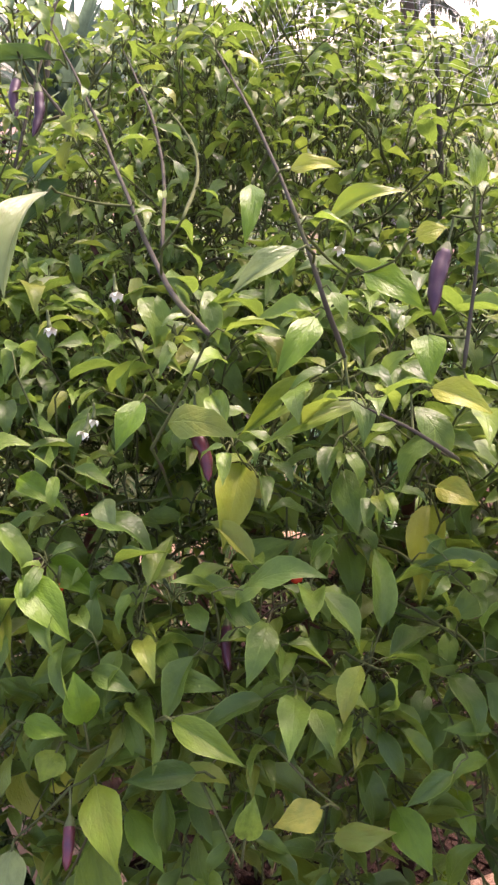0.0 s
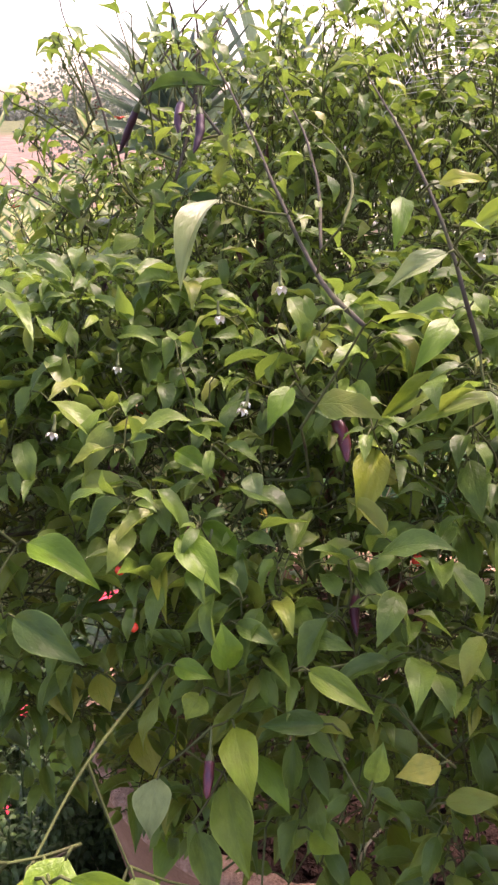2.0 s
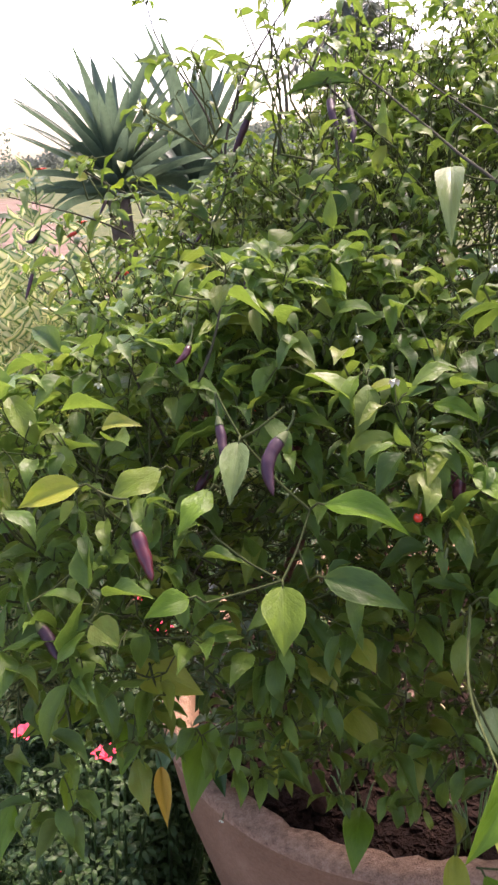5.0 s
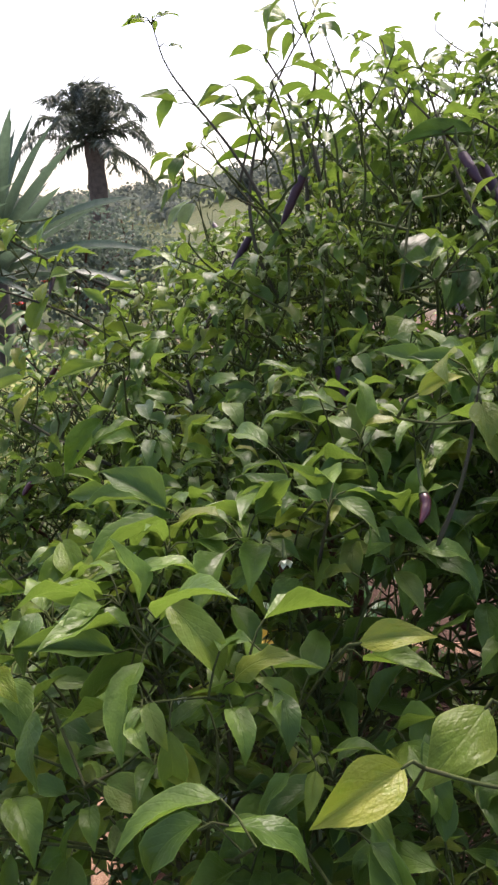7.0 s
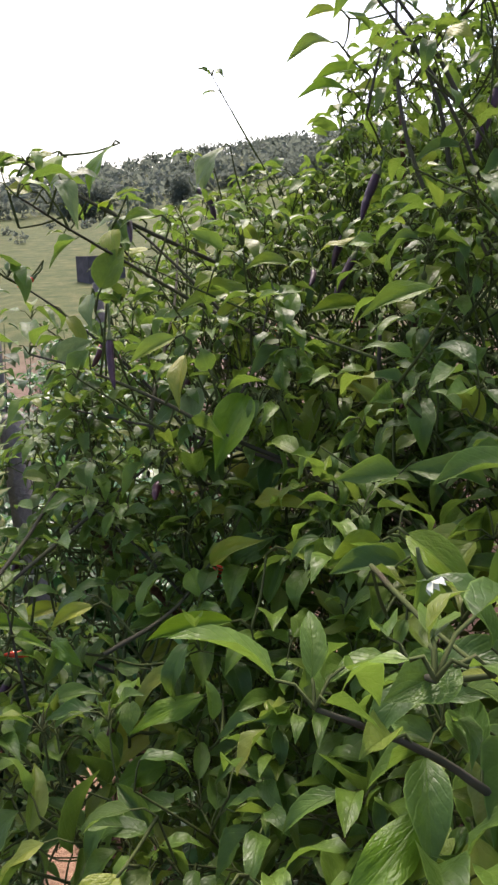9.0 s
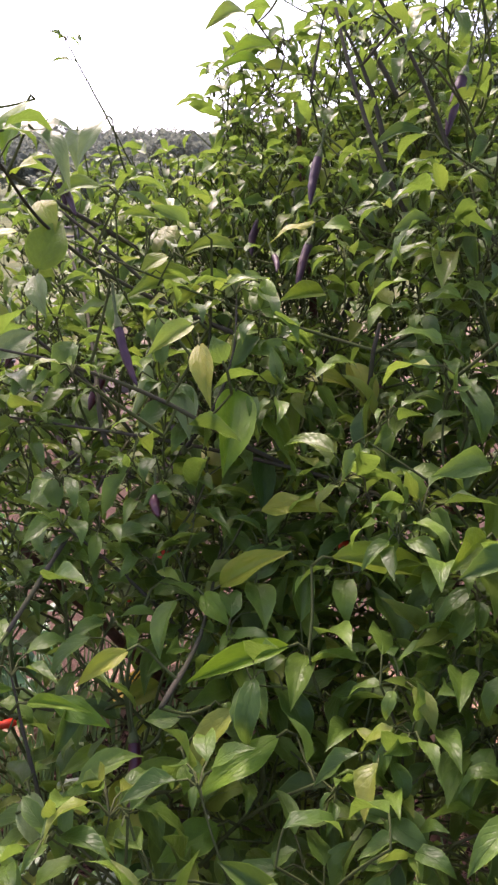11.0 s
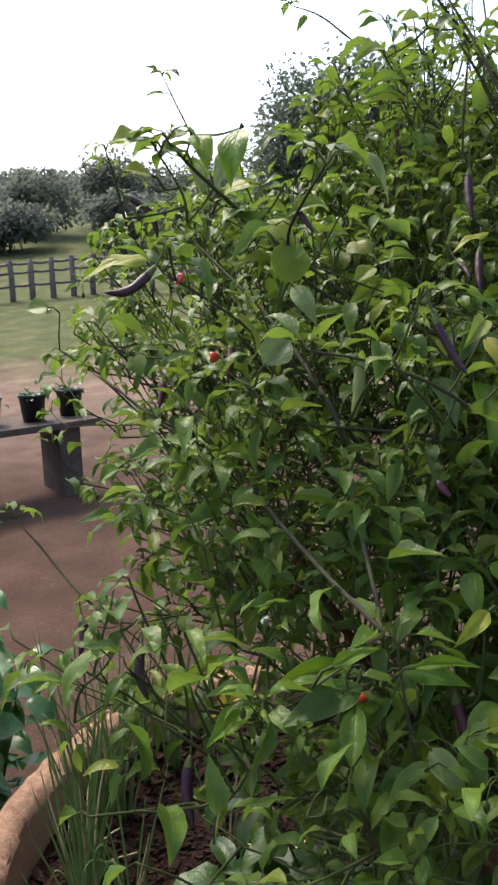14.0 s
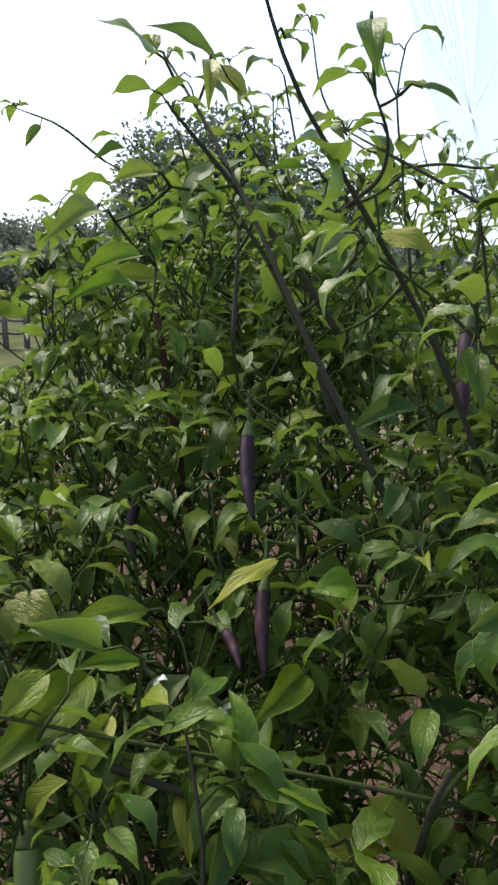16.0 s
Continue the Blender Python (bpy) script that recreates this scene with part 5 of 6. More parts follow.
hero_leaf((-0.757, 1.312, 1.311), (-0.745, 1.263, 1.312), 0.011, -110, 'l')
hero_leaf((-0.717, 1.328, 1.288), (-0.712, 1.275, 1.280), 0.020, -110, 'l')
hero_leaf((-0.696, 1.269, 1.229), (-0.680, 1.223, 1.250), 0.022, -110, 'g')
hero_leaf((-0.619, 1.182, 1.327), (-0.671, 1.241, 1.303), 0.020, -110, 'l')
hero_leaf((-0.662, 1.167, 1.281), (-0.715, 1.206, 1.246), 0.024, -110, 'l')
hero_leaf((-0.675, 1.208, 1.201), (-0.711, 1.240, 1.182), 0.029, -110, 'l')
hero_leaf((-0.511, 1.173, 1.073), (-0.560, 1.224, 1.051), 0.051, -110, 'g')
hero_leaf((-0.480, 1.367, 1.436), (-0.515, 1.328, 1.382), 0.032, -110, 'g')
hero_leaf((-0.459, 1.294, 1.474), (-0.487, 1.243, 1.425), 0.024, -110, 'y')
hero_leaf((-0.539, 1.334, 1.500), (-0.566, 1.305, 1.458), 0.026, -110, 'p')
hero_leaf((-0.587, 1.281, 1.542), (-0.615, 1.252, 1.498), 0.019, -110, 'g')
hero_leaf((-0.577, 1.269, 1.340), (-0.555, 1.214, 1.376), 0.027, -110, 'l')
hero_leaf((-0.524, 1.357, 1.363), (-0.513, 1.317, 1.366), 0.022, -110, 'l')
hero_leaf((-0.531, 1.257, 1.396), (-0.515, 1.191, 1.400), 0.021, -110, 'l')
hero_leaf((-0.571, 1.401, 1.140), (-0.609, 1.433, 1.119), 0.023, -110, 'l')
hero_leaf((-0.060, 1.713, 0.887), (-0.135, 1.774, 0.846), 0.045, -110, 'o')
hero_leaf((-0.695, 1.260, 1.217), (-0.711, 1.234, 1.193), 0.020, -110, 'g')
hero_leaf((-0.677, 1.338, 1.270), (-0.702, 1.320, 1.238), 0.018, -110, 'g')
hero_leaf((-0.825, 1.356, 1.338), (-0.814, 1.324, 1.351), 0.011, -110, 'l')
hero_leaf((-0.706, 1.263, 1.341), (-0.736, 1.286, 1.321), 0.015, -110, 'l')
hero_leaf((-0.599, 1.272, 1.341), (-0.607, 1.240, 1.323), 0.021, -110, 'l')
hero_leaf((-0.675, 1.242, 1.279), (-0.689, 1.264, 1.276), 0.018, -110, 'g')
hero_leaf((-0.700, 1.221, 1.267), (-0.713, 1.202, 1.248), 0.021, -110, 'g')
hero_leaf((-0.750, 1.352, 1.287), (-0.797, 1.408, 1.267), 0.029, -110, 'g')
hero_leaf((-0.746, 1.444, 1.254), (-0.783, 1.473, 1.230), 0.022, -110, 'l')
hero_leaf((-0.338, 1.722, 1.634), (-0.401, 1.803, 1.601), 0.034, -110, 'l')
hero_leaf((-0.233, 1.709, 1.766), (-0.262, 1.686, 1.712), 0.034, -110, 'p')
hero_leaf((-0.257, 1.641, 1.772), (-0.303, 1.651, 1.710), 0.029, -110, 'p')
hero_leaf((-0.521, 1.242, 1.360), (-0.556, 1.268, 1.332), 0.033, -110, 'g')
hero_leaf((-0.379, 1.601, 1.440), (-0.388, 1.548, 1.409), 0.037, -110, 'g')
hero_leaf((0.243, 1.466, 2.120), (0.207, 1.548, 2.160), 0.035, -110, 'g')
hero_leaf((-0.521, 1.663, 1.520), (-0.532, 1.647, 1.498), 0.025, -110, 'g')
hero_leaf((-0.274, 1.940, 1.569), (-0.291, 1.969, 1.565), 0.042, -110, 'g')
hero_leaf((-0.505, 1.443, 1.669), (-0.530, 1.479, 1.657), 0.022, -110, 'y')
hero_leaf((-0.405, 1.370, 1.567), (-0.397, 1.345, 1.586), 0.021, -110, 'p')
hero_leaf((-0.568, 1.271, 1.526), (-0.571, 1.281, 1.547), 0.022, -110, 'g')
hero_leaf((-0.582, 1.455, 1.591), (-0.599, 1.427, 1.555), 0.021, -110, 'p')
hero_leaf((-0.261, 1.243, 1.981), (-0.286, 1.239, 1.937), 0.021, -103, 'g')
hero_leaf((0.292, 1.482, 2.125), (0.271, 1.429, 2.073), 0.037, -103, 'g')
hero_leaf((-0.204, 1.366, 1.984), (-0.231, 1.363, 1.939), 0.014, -103, 'g')
hero_leaf((-0.375, 1.376, 1.615), (-0.401, 1.424, 1.607), 0.019, -103, 'y')
hero_leaf((-0.376, 1.379, 1.582), (-0.395, 1.421, 1.582), 0.016, -103, 'l')
hero_leaf((-0.451, 1.407, 1.607), (-0.475, 1.425, 1.588), 0.021, -103, 'y')
hero_leaf((-0.411, 1.447, 1.633), (-0.416, 1.414, 1.619), 0.025, -103, 'g')
hero_leaf((-0.345, 1.300, 1.641), (-0.378, 1.338, 1.617), 0.017, -103, 'l')
hero_leaf((-0.275, 1.214, 1.728), (-0.304, 1.262, 1.712), 0.018, -103, 'g')
hero_leaf((-0.230, 1.252, 1.848), (-0.259, 1.288, 1.823), 0.023, -103, 'p')
hero_leaf((-0.285, 1.172, 1.522), (-0.320, 1.238, 1.513), 0.025, -103, 'd')
hero_leaf((-0.149, 1.420, 1.823), (-0.173, 1.482, 1.825), 0.020, -103, 'y')
hero_leaf((-0.281, 1.238, 1.842), (-0.284, 1.201, 1.827), 0.021, -103, 'g')
hero_leaf((-0.373, 1.249, 1.634), (-0.384, 1.275, 1.634), 0.022, -103, 'l')
hero_leaf((-0.426, 1.338, 1.538), (-0.456, 1.333, 1.505), 0.018, -103, 'l')
hero_leaf((-0.446, 1.259, 1.510), (-0.465, 1.316, 1.521), 0.026, -103, 'g')
hero_leaf((-0.082, 1.308, 1.921), (-0.099, 1.347, 1.917), 0.014, -103, 'l')
hero_leaf((-0.230, 1.212, 1.944), (-0.234, 1.185, 1.928), 0.012, -103, 'g')
hero_leaf((-0.353, 1.224, 1.652), (-0.364, 1.243, 1.647), 0.014, -103, 'g')
pod((0.029, 0.702, 1.505), (0.044, 0.666, 1.473), 0.0078, 'r')
pod((0.060, 0.638, 1.347), (0.062, 0.605, 1.321), 0.0059, 'r')
pod((0.242, 0.727, 1.660), (0.227, 0.686, 1.614), 0.0084, 'u')
pod((0.215, 0.766, 1.810), (0.236, 0.734, 1.786), 0.0054, 'u')
pod((-0.251, 0.906, 1.357), (-0.246, 0.875, 1.332), 0.0089, 'r')
pod((-0.066, 0.524, 1.235), (-0.065, 0.494, 1.215), 0.0060, 'r')
pod((-0.173, 1.015, 1.790), (-0.169, 0.977, 1.748), 0.0064, 'u')
pod((-0.152, 1.011, 1.779), (-0.153, 0.971, 1.732), 0.0068, 'u')
pod((-0.352, 0.606, 1.490), (-0.350, 0.571, 1.455), 0.0055, 'u')
pod((-0.295, 0.574, 1.481), (-0.309, 0.536, 1.440), 0.0077, 'c')
pod((-0.166, 0.529, 1.520), (-0.181, 0.496, 1.491), 0.0061, 'c')
pod((-0.435, 0.554, 1.411), (-0.421, 0.519, 1.375), 0.0079, 'r')
pod((-0.547, 0.607, 1.288), (-0.528, 0.578, 1.266), 0.0074, 'u')
pod((-0.106, 0.663, 1.399), (-0.114, 0.631, 1.373), 0.0093, 'r')
pod((-0.292, 1.062, 1.578), (-0.301, 1.031, 1.537), 0.0066, 'u')
pod((-0.377, 0.768, 1.530), (-0.393, 0.747, 1.515), 0.0049, 'r')
pod((-0.363, 0.833, 1.355), (-0.387, 0.813, 1.330), 0.0067, 'r')
pod((-0.644, 1.315, 1.562), (-0.658, 1.287, 1.518), 0.0041, 'u')
pod((-0.277, 1.331, 1.714), (-0.315, 1.322, 1.659), 0.0062, 'u')
pod((-0.337, 1.311, 1.622), (-0.376, 1.305, 1.575), 0.0054, 'u')
pod((-0.382, 1.329, 1.609), (-0.402, 1.314, 1.592), 0.0037, 'u')
pod((-0.522, 1.471, 1.668), (-0.535, 1.448, 1.642), 0.0037, 'u')
pod((-0.145, 1.866, 1.733), (-0.144, 1.817, 1.662), 0.0071, 'c')
pod((-0.597, 1.320, 1.416), (-0.613, 1.304, 1.405), 0.0051, 'r')
pod((-0.755, 1.365, 1.277), (-0.792, 1.401, 1.271), 0.0054, 'c')
pod((-0.728, 1.353, 1.269), (-0.752, 1.360, 1.273), 0.0040, 'R')
pod((-0.680, 1.541, 1.143), (-0.711, 1.525, 1.096), 0.0070, 'u')
pod((-0.667, 1.293, 1.243), (-0.698, 1.275, 1.196), 0.0061, 'r')
pod((-0.218, 1.436, 1.651), (-0.252, 1.429, 1.605), 0.0060, 'u')
pod((-0.700, 1.575, 1.264), (-0.726, 1.556, 1.229), 0.0057, 'u')
pod((-0.457, 1.423, 1.517), (-0.498, 1.421, 1.451), 0.0081, 'G')
pod((-0.670, 1.556, 1.610), (-0.705, 1.585, 1.593), 0.0051, 'c')
pod((-0.597, 1.563, 1.606), (-0.618, 1.559, 1.597), 0.0045, 'R')
pod((-0.517, 1.547, 1.531), (-0.542, 1.542, 1.498), 0.0049, 'r')
pod((-0.405, 1.534, 1.472), (-0.431, 1.534, 1.437), 0.0069, 'r')
pod((-0.497, 1.642, 1.489), (-0.520, 1.636, 1.463), 0.0059, 'r')
pod((-0.257, 1.726, 1.377), (-0.283, 1.720, 1.333), 0.0067, 'r')
pod((-0.580, 1.718, 1.226), (-0.603, 1.710, 1.194), 0.0064, 'u')
pod((-0.268, 1.181, 1.784), (-0.299, 1.186, 1.720), 0.0067, 'u')
pod((-0.328, 1.229, 1.479), (-0.351, 1.231, 1.464), 0.0049, 'r')
berry((-0.082, 0.623, 1.394), 0.0047, 'R')
berry((0.126, 0.720, 1.342), 0.0066, 'R')
berry((-0.145, 0.572, 1.335), 0.0048, 'R')
berry((-0.163, 0.601, 1.377), 0.0049, 'R')
berry((-0.509, 1.571, 1.518), 0.0060, 'R')
berry((-0.204, 1.652, 0.865), 0.0168, 'G')
berry((-0.231, 1.541, 0.493), 0.0155, 'G')
berry((-0.164, 1.541, 0.380), 0.0166, 'G')
berry((-0.369, 1.536, 1.195), 0.0112, 'R')
berry((-0.462, 1.205, 1.350), 0.0077, 'R')
flower((-0.056, 0.692, 1.518))
flower((-0.022, 0.643, 1.640))
flower((0.150, 0.696, 1.665))
flower((0.032, 0.700, 1.523))
flower((-0.051, 0.627, 1.534))
flower((-0.199, 0.549, 1.533))
flower((-0.194, 0.737, 1.533))
flower((-0.077, 0.656, 1.609))
flower((-0.483, 0.783, 1.490))
flower((-0.553, 0.836, 1.368))
flower((-0.192, 1.305, 1.890))
flower((-0.408, 1.323, 1.572))
flower((-0.677, 1.460, 1.300))
flower((-0.405, 1.363, 1.585))
flower((-0.280, 1.184, 1.824))
flower((-0.267, 1.945, 1.564))
flower((-0.400, 1.175, 0.483))
hero_leaf((-0.506, 1.169, 1.378), (-0.490, 1.120, 1.345), 0.033, -145, 'l')
hero_leaf((-0.579, 1.053, 1.424), (-0.625, 1.063, 1.412), 0.028, -145, 'y')
hero_leaf((-0.723, 0.824, 1.475), (-0.757, 0.828, 1.463), 0.025, -145, 'g')
hero_leaf((-0.714, 0.872, 1.357), (-0.744, 0.832, 1.310), 0.034, -145, 'y')
hero_leaf((-0.693, 0.905, 1.335), (-0.733, 0.903, 1.316), 0.027, -145, 'l')
hero_leaf((-0.707, 0.846, 1.318), (-0.770, 0.824, 1.273), 0.033, -145, 'l')
hero_leaf((-0.719, 0.751, 1.440), (-0.710, 0.716, 1.417), 0.019, -145, 'p')
hero_leaf((-0.623, 0.829, 1.388), (-0.588, 0.801, 1.398), 0.020, -145, 'y')
hero_leaf((-0.378, 0.885, 1.346), (-0.439, 0.893, 1.324), 0.029, -145, 'y')
hero_leaf((-0.595, 0.733, 1.401), (-0.579, 0.696, 1.382), 0.023, -145, 'y')
hero_leaf((-0.703, 0.912, 1.341), (-0.773, 0.911, 1.310), 0.027, -145, 'l')
hero_leaf((-0.630, 0.866, 1.239), (-0.674, 0.868, 1.223), 0.039, -145, 'l')
hero_leaf((-0.614, 0.833, 1.274), (-0.598, 0.796, 1.256), 0.031, -145, 'g')
hero_leaf((-0.567, 0.804, 1.241), (-0.548, 0.765, 1.223), 0.029, -145, 'l')
hero_leaf((-0.761, 0.941, 1.271), (-0.812, 0.920, 1.233), 0.027, -145, 'g')
hero_leaf((-0.409, 1.403, 1.587), (-0.498, 1.426, 1.565), 0.033, -145, 'y')
hero_leaf((-0.357, 1.284, 1.571), (-0.414, 1.305, 1.564), 0.024, -145, 'y')
hero_leaf((-0.217, 1.327, 1.511), (-0.211, 1.260, 1.450), 0.050, -145, 'l')
hero_leaf((-0.569, 1.172, 1.382), (-0.514, 1.099, 1.355), 0.033, -145, 'l')
hero_leaf((-0.812, 0.815, 1.507), (-0.839, 0.822, 1.501), 0.019, -145, 'g')
hero_leaf((-0.628, 1.311, 1.172), (-0.694, 1.307, 1.140), 0.044, -145, 'l')
hero_leaf((-0.783, 0.977, 1.298), (-0.826, 0.970, 1.274), 0.027, -145, 'l')
hero_leaf((-0.624, 0.794, 1.243), (-0.617, 0.757, 1.221), 0.034, -145, 'l')
hero_leaf((-0.647, 0.875, 1.318), (-0.689, 0.877, 1.303), 0.027, -145, 'l')
hero_leaf((-0.513, 0.849, 1.354), (-0.556, 0.846, 1.331), 0.025, -145, 'l')
hero_leaf((-0.577, 0.725, 1.355), (-0.610, 0.726, 1.341), 0.023, -145, 'l')
hero_leaf((-0.657, 0.804, 1.247), (-0.693, 0.806, 1.235), 0.031, -145, 'g')
hero_leaf((-0.691, 0.807, 1.442), (-0.678, 0.779, 1.428), 0.019, -145, 'l')
hero_leaf((-0.610, 1.004, 1.450), (-0.599, 0.956, 1.418), 0.028, -142, 'l')
hero_leaf((-0.381, 1.066, 1.351), (-0.466, 1.082, 1.315), 0.047, -142, 'l')
hero_leaf((-0.283, 1.089, 1.400), (-0.384, 1.123, 1.370), 0.045, -142, 'l')
hero_leaf((-0.626, 0.928, 1.316), (-0.667, 0.872, 1.247), 0.040, -142, 'y')
hero_leaf((-0.720, 0.850, 1.336), (-0.763, 0.831, 1.298), 0.035, -142, 'l')
hero_leaf((-0.515, 0.918, 1.286), (-0.594, 0.927, 1.251), 0.033, -142, 'l')
hero_leaf((-0.609, 0.865, 1.262), (-0.652, 0.856, 1.233), 0.032, -142, 'l')
hero_leaf((-0.173, 0.296, 1.345), (-0.228, 0.246, 1.314), 0.031, 175, 'l')
hero_leaf((-0.181, 0.294, 1.314), (-0.183, 0.226, 1.265), 0.035, 175, 'y')
hero_leaf((-0.116, 0.293, 1.348), (-0.036, 0.275, 1.339), 0.026, 175, 'l')
hero_leaf((-0.129, 0.292, 1.342), (-0.083, 0.261, 1.320), 0.022, 175, 'l')
hero_leaf((-0.146, 0.268, 1.286), (-0.149, 0.230, 1.260), 0.018, 175, 'l')
hero_leaf((-0.429, 1.352, 1.450), (-0.469, 1.315, 1.391), 0.033, -108, 'l')
hero_leaf((-0.438, 1.372, 1.419), (-0.478, 1.331, 1.358), 0.035, -108, 'l')
hero_leaf((-0.401, 1.295, 1.474), (-0.455, 1.270, 1.400), 0.031, -108, 'l')
hero_leaf((-0.451, 1.484, 1.556), (-0.440, 1.422, 1.554), 0.021, -108, 'l')
hero_leaf((-0.372, 1.364, 1.523), (-0.411, 1.400, 1.493), 0.024, -108, 'l')
hero_leaf((-0.330, 1.106, 1.399), (-0.375, 1.051, 1.321), 0.030, -145, 'b')
hero_leaf((-0.380, 1.064, 1.363), (-0.376, 1.034, 1.339), 0.020, -145, 'b')
flower((-0.528, 0.863, 1.351))
flower((-0.622, 0.757, 1.364))
flower((-0.550, 0.760, 1.237))
flower((-0.739, 0.882, 1.493))
berry((-0.270, 1.553, 1.207), 0.0121, 'R')
hero_leaf((-0.523, 0.981, 0.810), (-0.503, 0.913, 0.756), 0.045, 177, 'g')
hero_leaf((-0.635, 0.979, 0.798), (-0.633, 0.926, 0.757), 0.033, 177, 'l')
hero_leaf((-0.227, 1.259, 0.635), (-0.308, 1.148, 0.559), 0.080, 177, 'l')
hero_leaf((-0.121, 0.586, 0.961), (-0.141, 0.522, 0.916), 0.033, 177, 'l')
hero_leaf((-0.113, 0.516, 1.213), (-0.114, 0.476, 1.180), 0.040, 177, 'p')
hero_leaf((-0.179, 0.890, 0.956), (-0.206, 0.841, 0.919), 0.048, 177, 'l')
hero_leaf((-0.049, 0.504, 0.887), (-0.060, 0.474, 0.867), 0.026, 177, 'l')
hero_leaf((-0.077, 0.477, 0.956), (-0.066, 0.458, 0.943), 0.032, 177, 'd')
hero_leaf((-0.023, 0.505, 0.898), (-0.042, 0.455, 0.865), 0.030, 177, 'y')
hero_leaf((-0.053, 0.540, 1.193), (-0.022, 0.476, 1.145), 0.043, 177, 'y')
hero_leaf((-0.078, 0.522, 1.146), (-0.053, 0.475, 1.111), 0.033, 177, 'g')
hero_leaf((-0.117, 0.503, 1.018), (-0.104, 0.446, 0.979), 0.030, 177, 'l')
hero_leaf((-0.026, 0.561, 1.207), (0.010, 0.522, 1.179), 0.028, 177, 'l')
hero_leaf((0.077, 0.691, 1.099), (0.092, 0.647, 1.067), 0.039, 177, 'l')
hero_leaf((0.083, 0.597, 1.033), (0.088, 0.537, 0.991), 0.038, 177, 'l')
hero_leaf((0.121, 0.672, 1.022), (0.161, 0.602, 0.972), 0.041, 177, 'y')
hero_leaf((0.030, 0.576, 1.103), (0.060, 0.561, 1.094), 0.036, 177, 'l')
hero_leaf((0.285, 0.873, 0.965), (0.314, 0.778, 0.895), 0.053, 177, 'y')
hero_leaf((0.354, 0.903, 0.939), (0.367, 0.841, 0.893), 0.034, 177, 'l')
hero_leaf((0.325, 0.805, 0.836), (0.373, 0.736, 0.791), 0.048, 177, 'l')
hero_leaf((0.397, 0.862, 0.880), (0.409, 0.793, 0.832), 0.047, 177, 'd')
hero_leaf((0.303, 0.592, 0.895), (0.315, 0.556, 0.872), 0.029, 177, 'y')
hero_leaf((0.343, 0.562, 0.845), (0.348, 0.535, 0.829), 0.034, 177, 'y')
hero_leaf((0.410, 0.744, 0.740), (0.451, 0.744, 0.747), 0.033, 177, 'l')
hero_leaf((0.057, 0.470, 0.936), (0.053, 0.443, 0.919), 0.026, 177, 'y')
hero_leaf((0.115, 0.489, 0.930), (0.117, 0.448, 0.904), 0.018, 177, 'y')
hero_leaf((0.036, 0.486, 0.994), (0.060, 0.471, 0.985), 0.025, 177, 'g')
hero_leaf((-0.837, 1.030, 1.271), (-0.823, 0.986, 1.247), 0.035, -143, 'l')
hero_leaf((-0.811, 1.001, 1.238), (-0.855, 1.002, 1.219), 0.035, -143, 'l')
hero_leaf((-0.861, 1.034, 1.218), (-0.845, 0.987, 1.194), 0.037, -143, 'g')
hero_leaf((-0.815, 0.995, 1.211), (-0.813, 0.962, 1.188), 0.035, -143, 'l')
hero_leaf((-0.816, 1.042, 1.281), (-0.853, 1.039, 1.260), 0.029, -143, 'y')
hero_leaf((-0.181, 1.414, 1.999), (-0.218, 1.451, 2.015), 0.042, -110, 'l')
hero_leaf((-0.583, 1.604, 1.737), (-0.613, 1.621, 1.730), 0.030, -114, 'l')
hero_leaf((-0.581, 1.594, 1.732), (-0.621, 1.607, 1.721), 0.028, -114, 'g')
hero_leaf((-0.584, 1.575, 1.733), (-0.557, 1.568, 1.740), 0.018, -114, 'g')
hero_leaf((-0.555, 1.561, 1.740), (-0.577, 1.540, 1.701), 0.026, -114, 'l')
hero_leaf((-0.499, 1.535, 1.751), (-0.534, 1.535, 1.688), 0.036, -114, 'l')
hero_leaf((-0.562, 1.571, 1.724), (-0.600, 1.578, 1.717), 0.026, -114, 'g')
hero_leaf((-0.569, 1.604, 1.703), (-0.596, 1.621, 1.706), 0.026, -114, 'g')
hero_leaf((-0.557, 1.569, 1.743), (-0.575, 1.579, 1.733), 0.016, -114, 'g')
hero_leaf((-0.499, 1.557, 1.684), (-0.505, 1.520, 1.693), 0.032, -114, 'l')
hero_leaf((-0.473, 1.539, 1.672), (-0.524, 1.548, 1.657), 0.034, -114, 'g')

bush.finish()


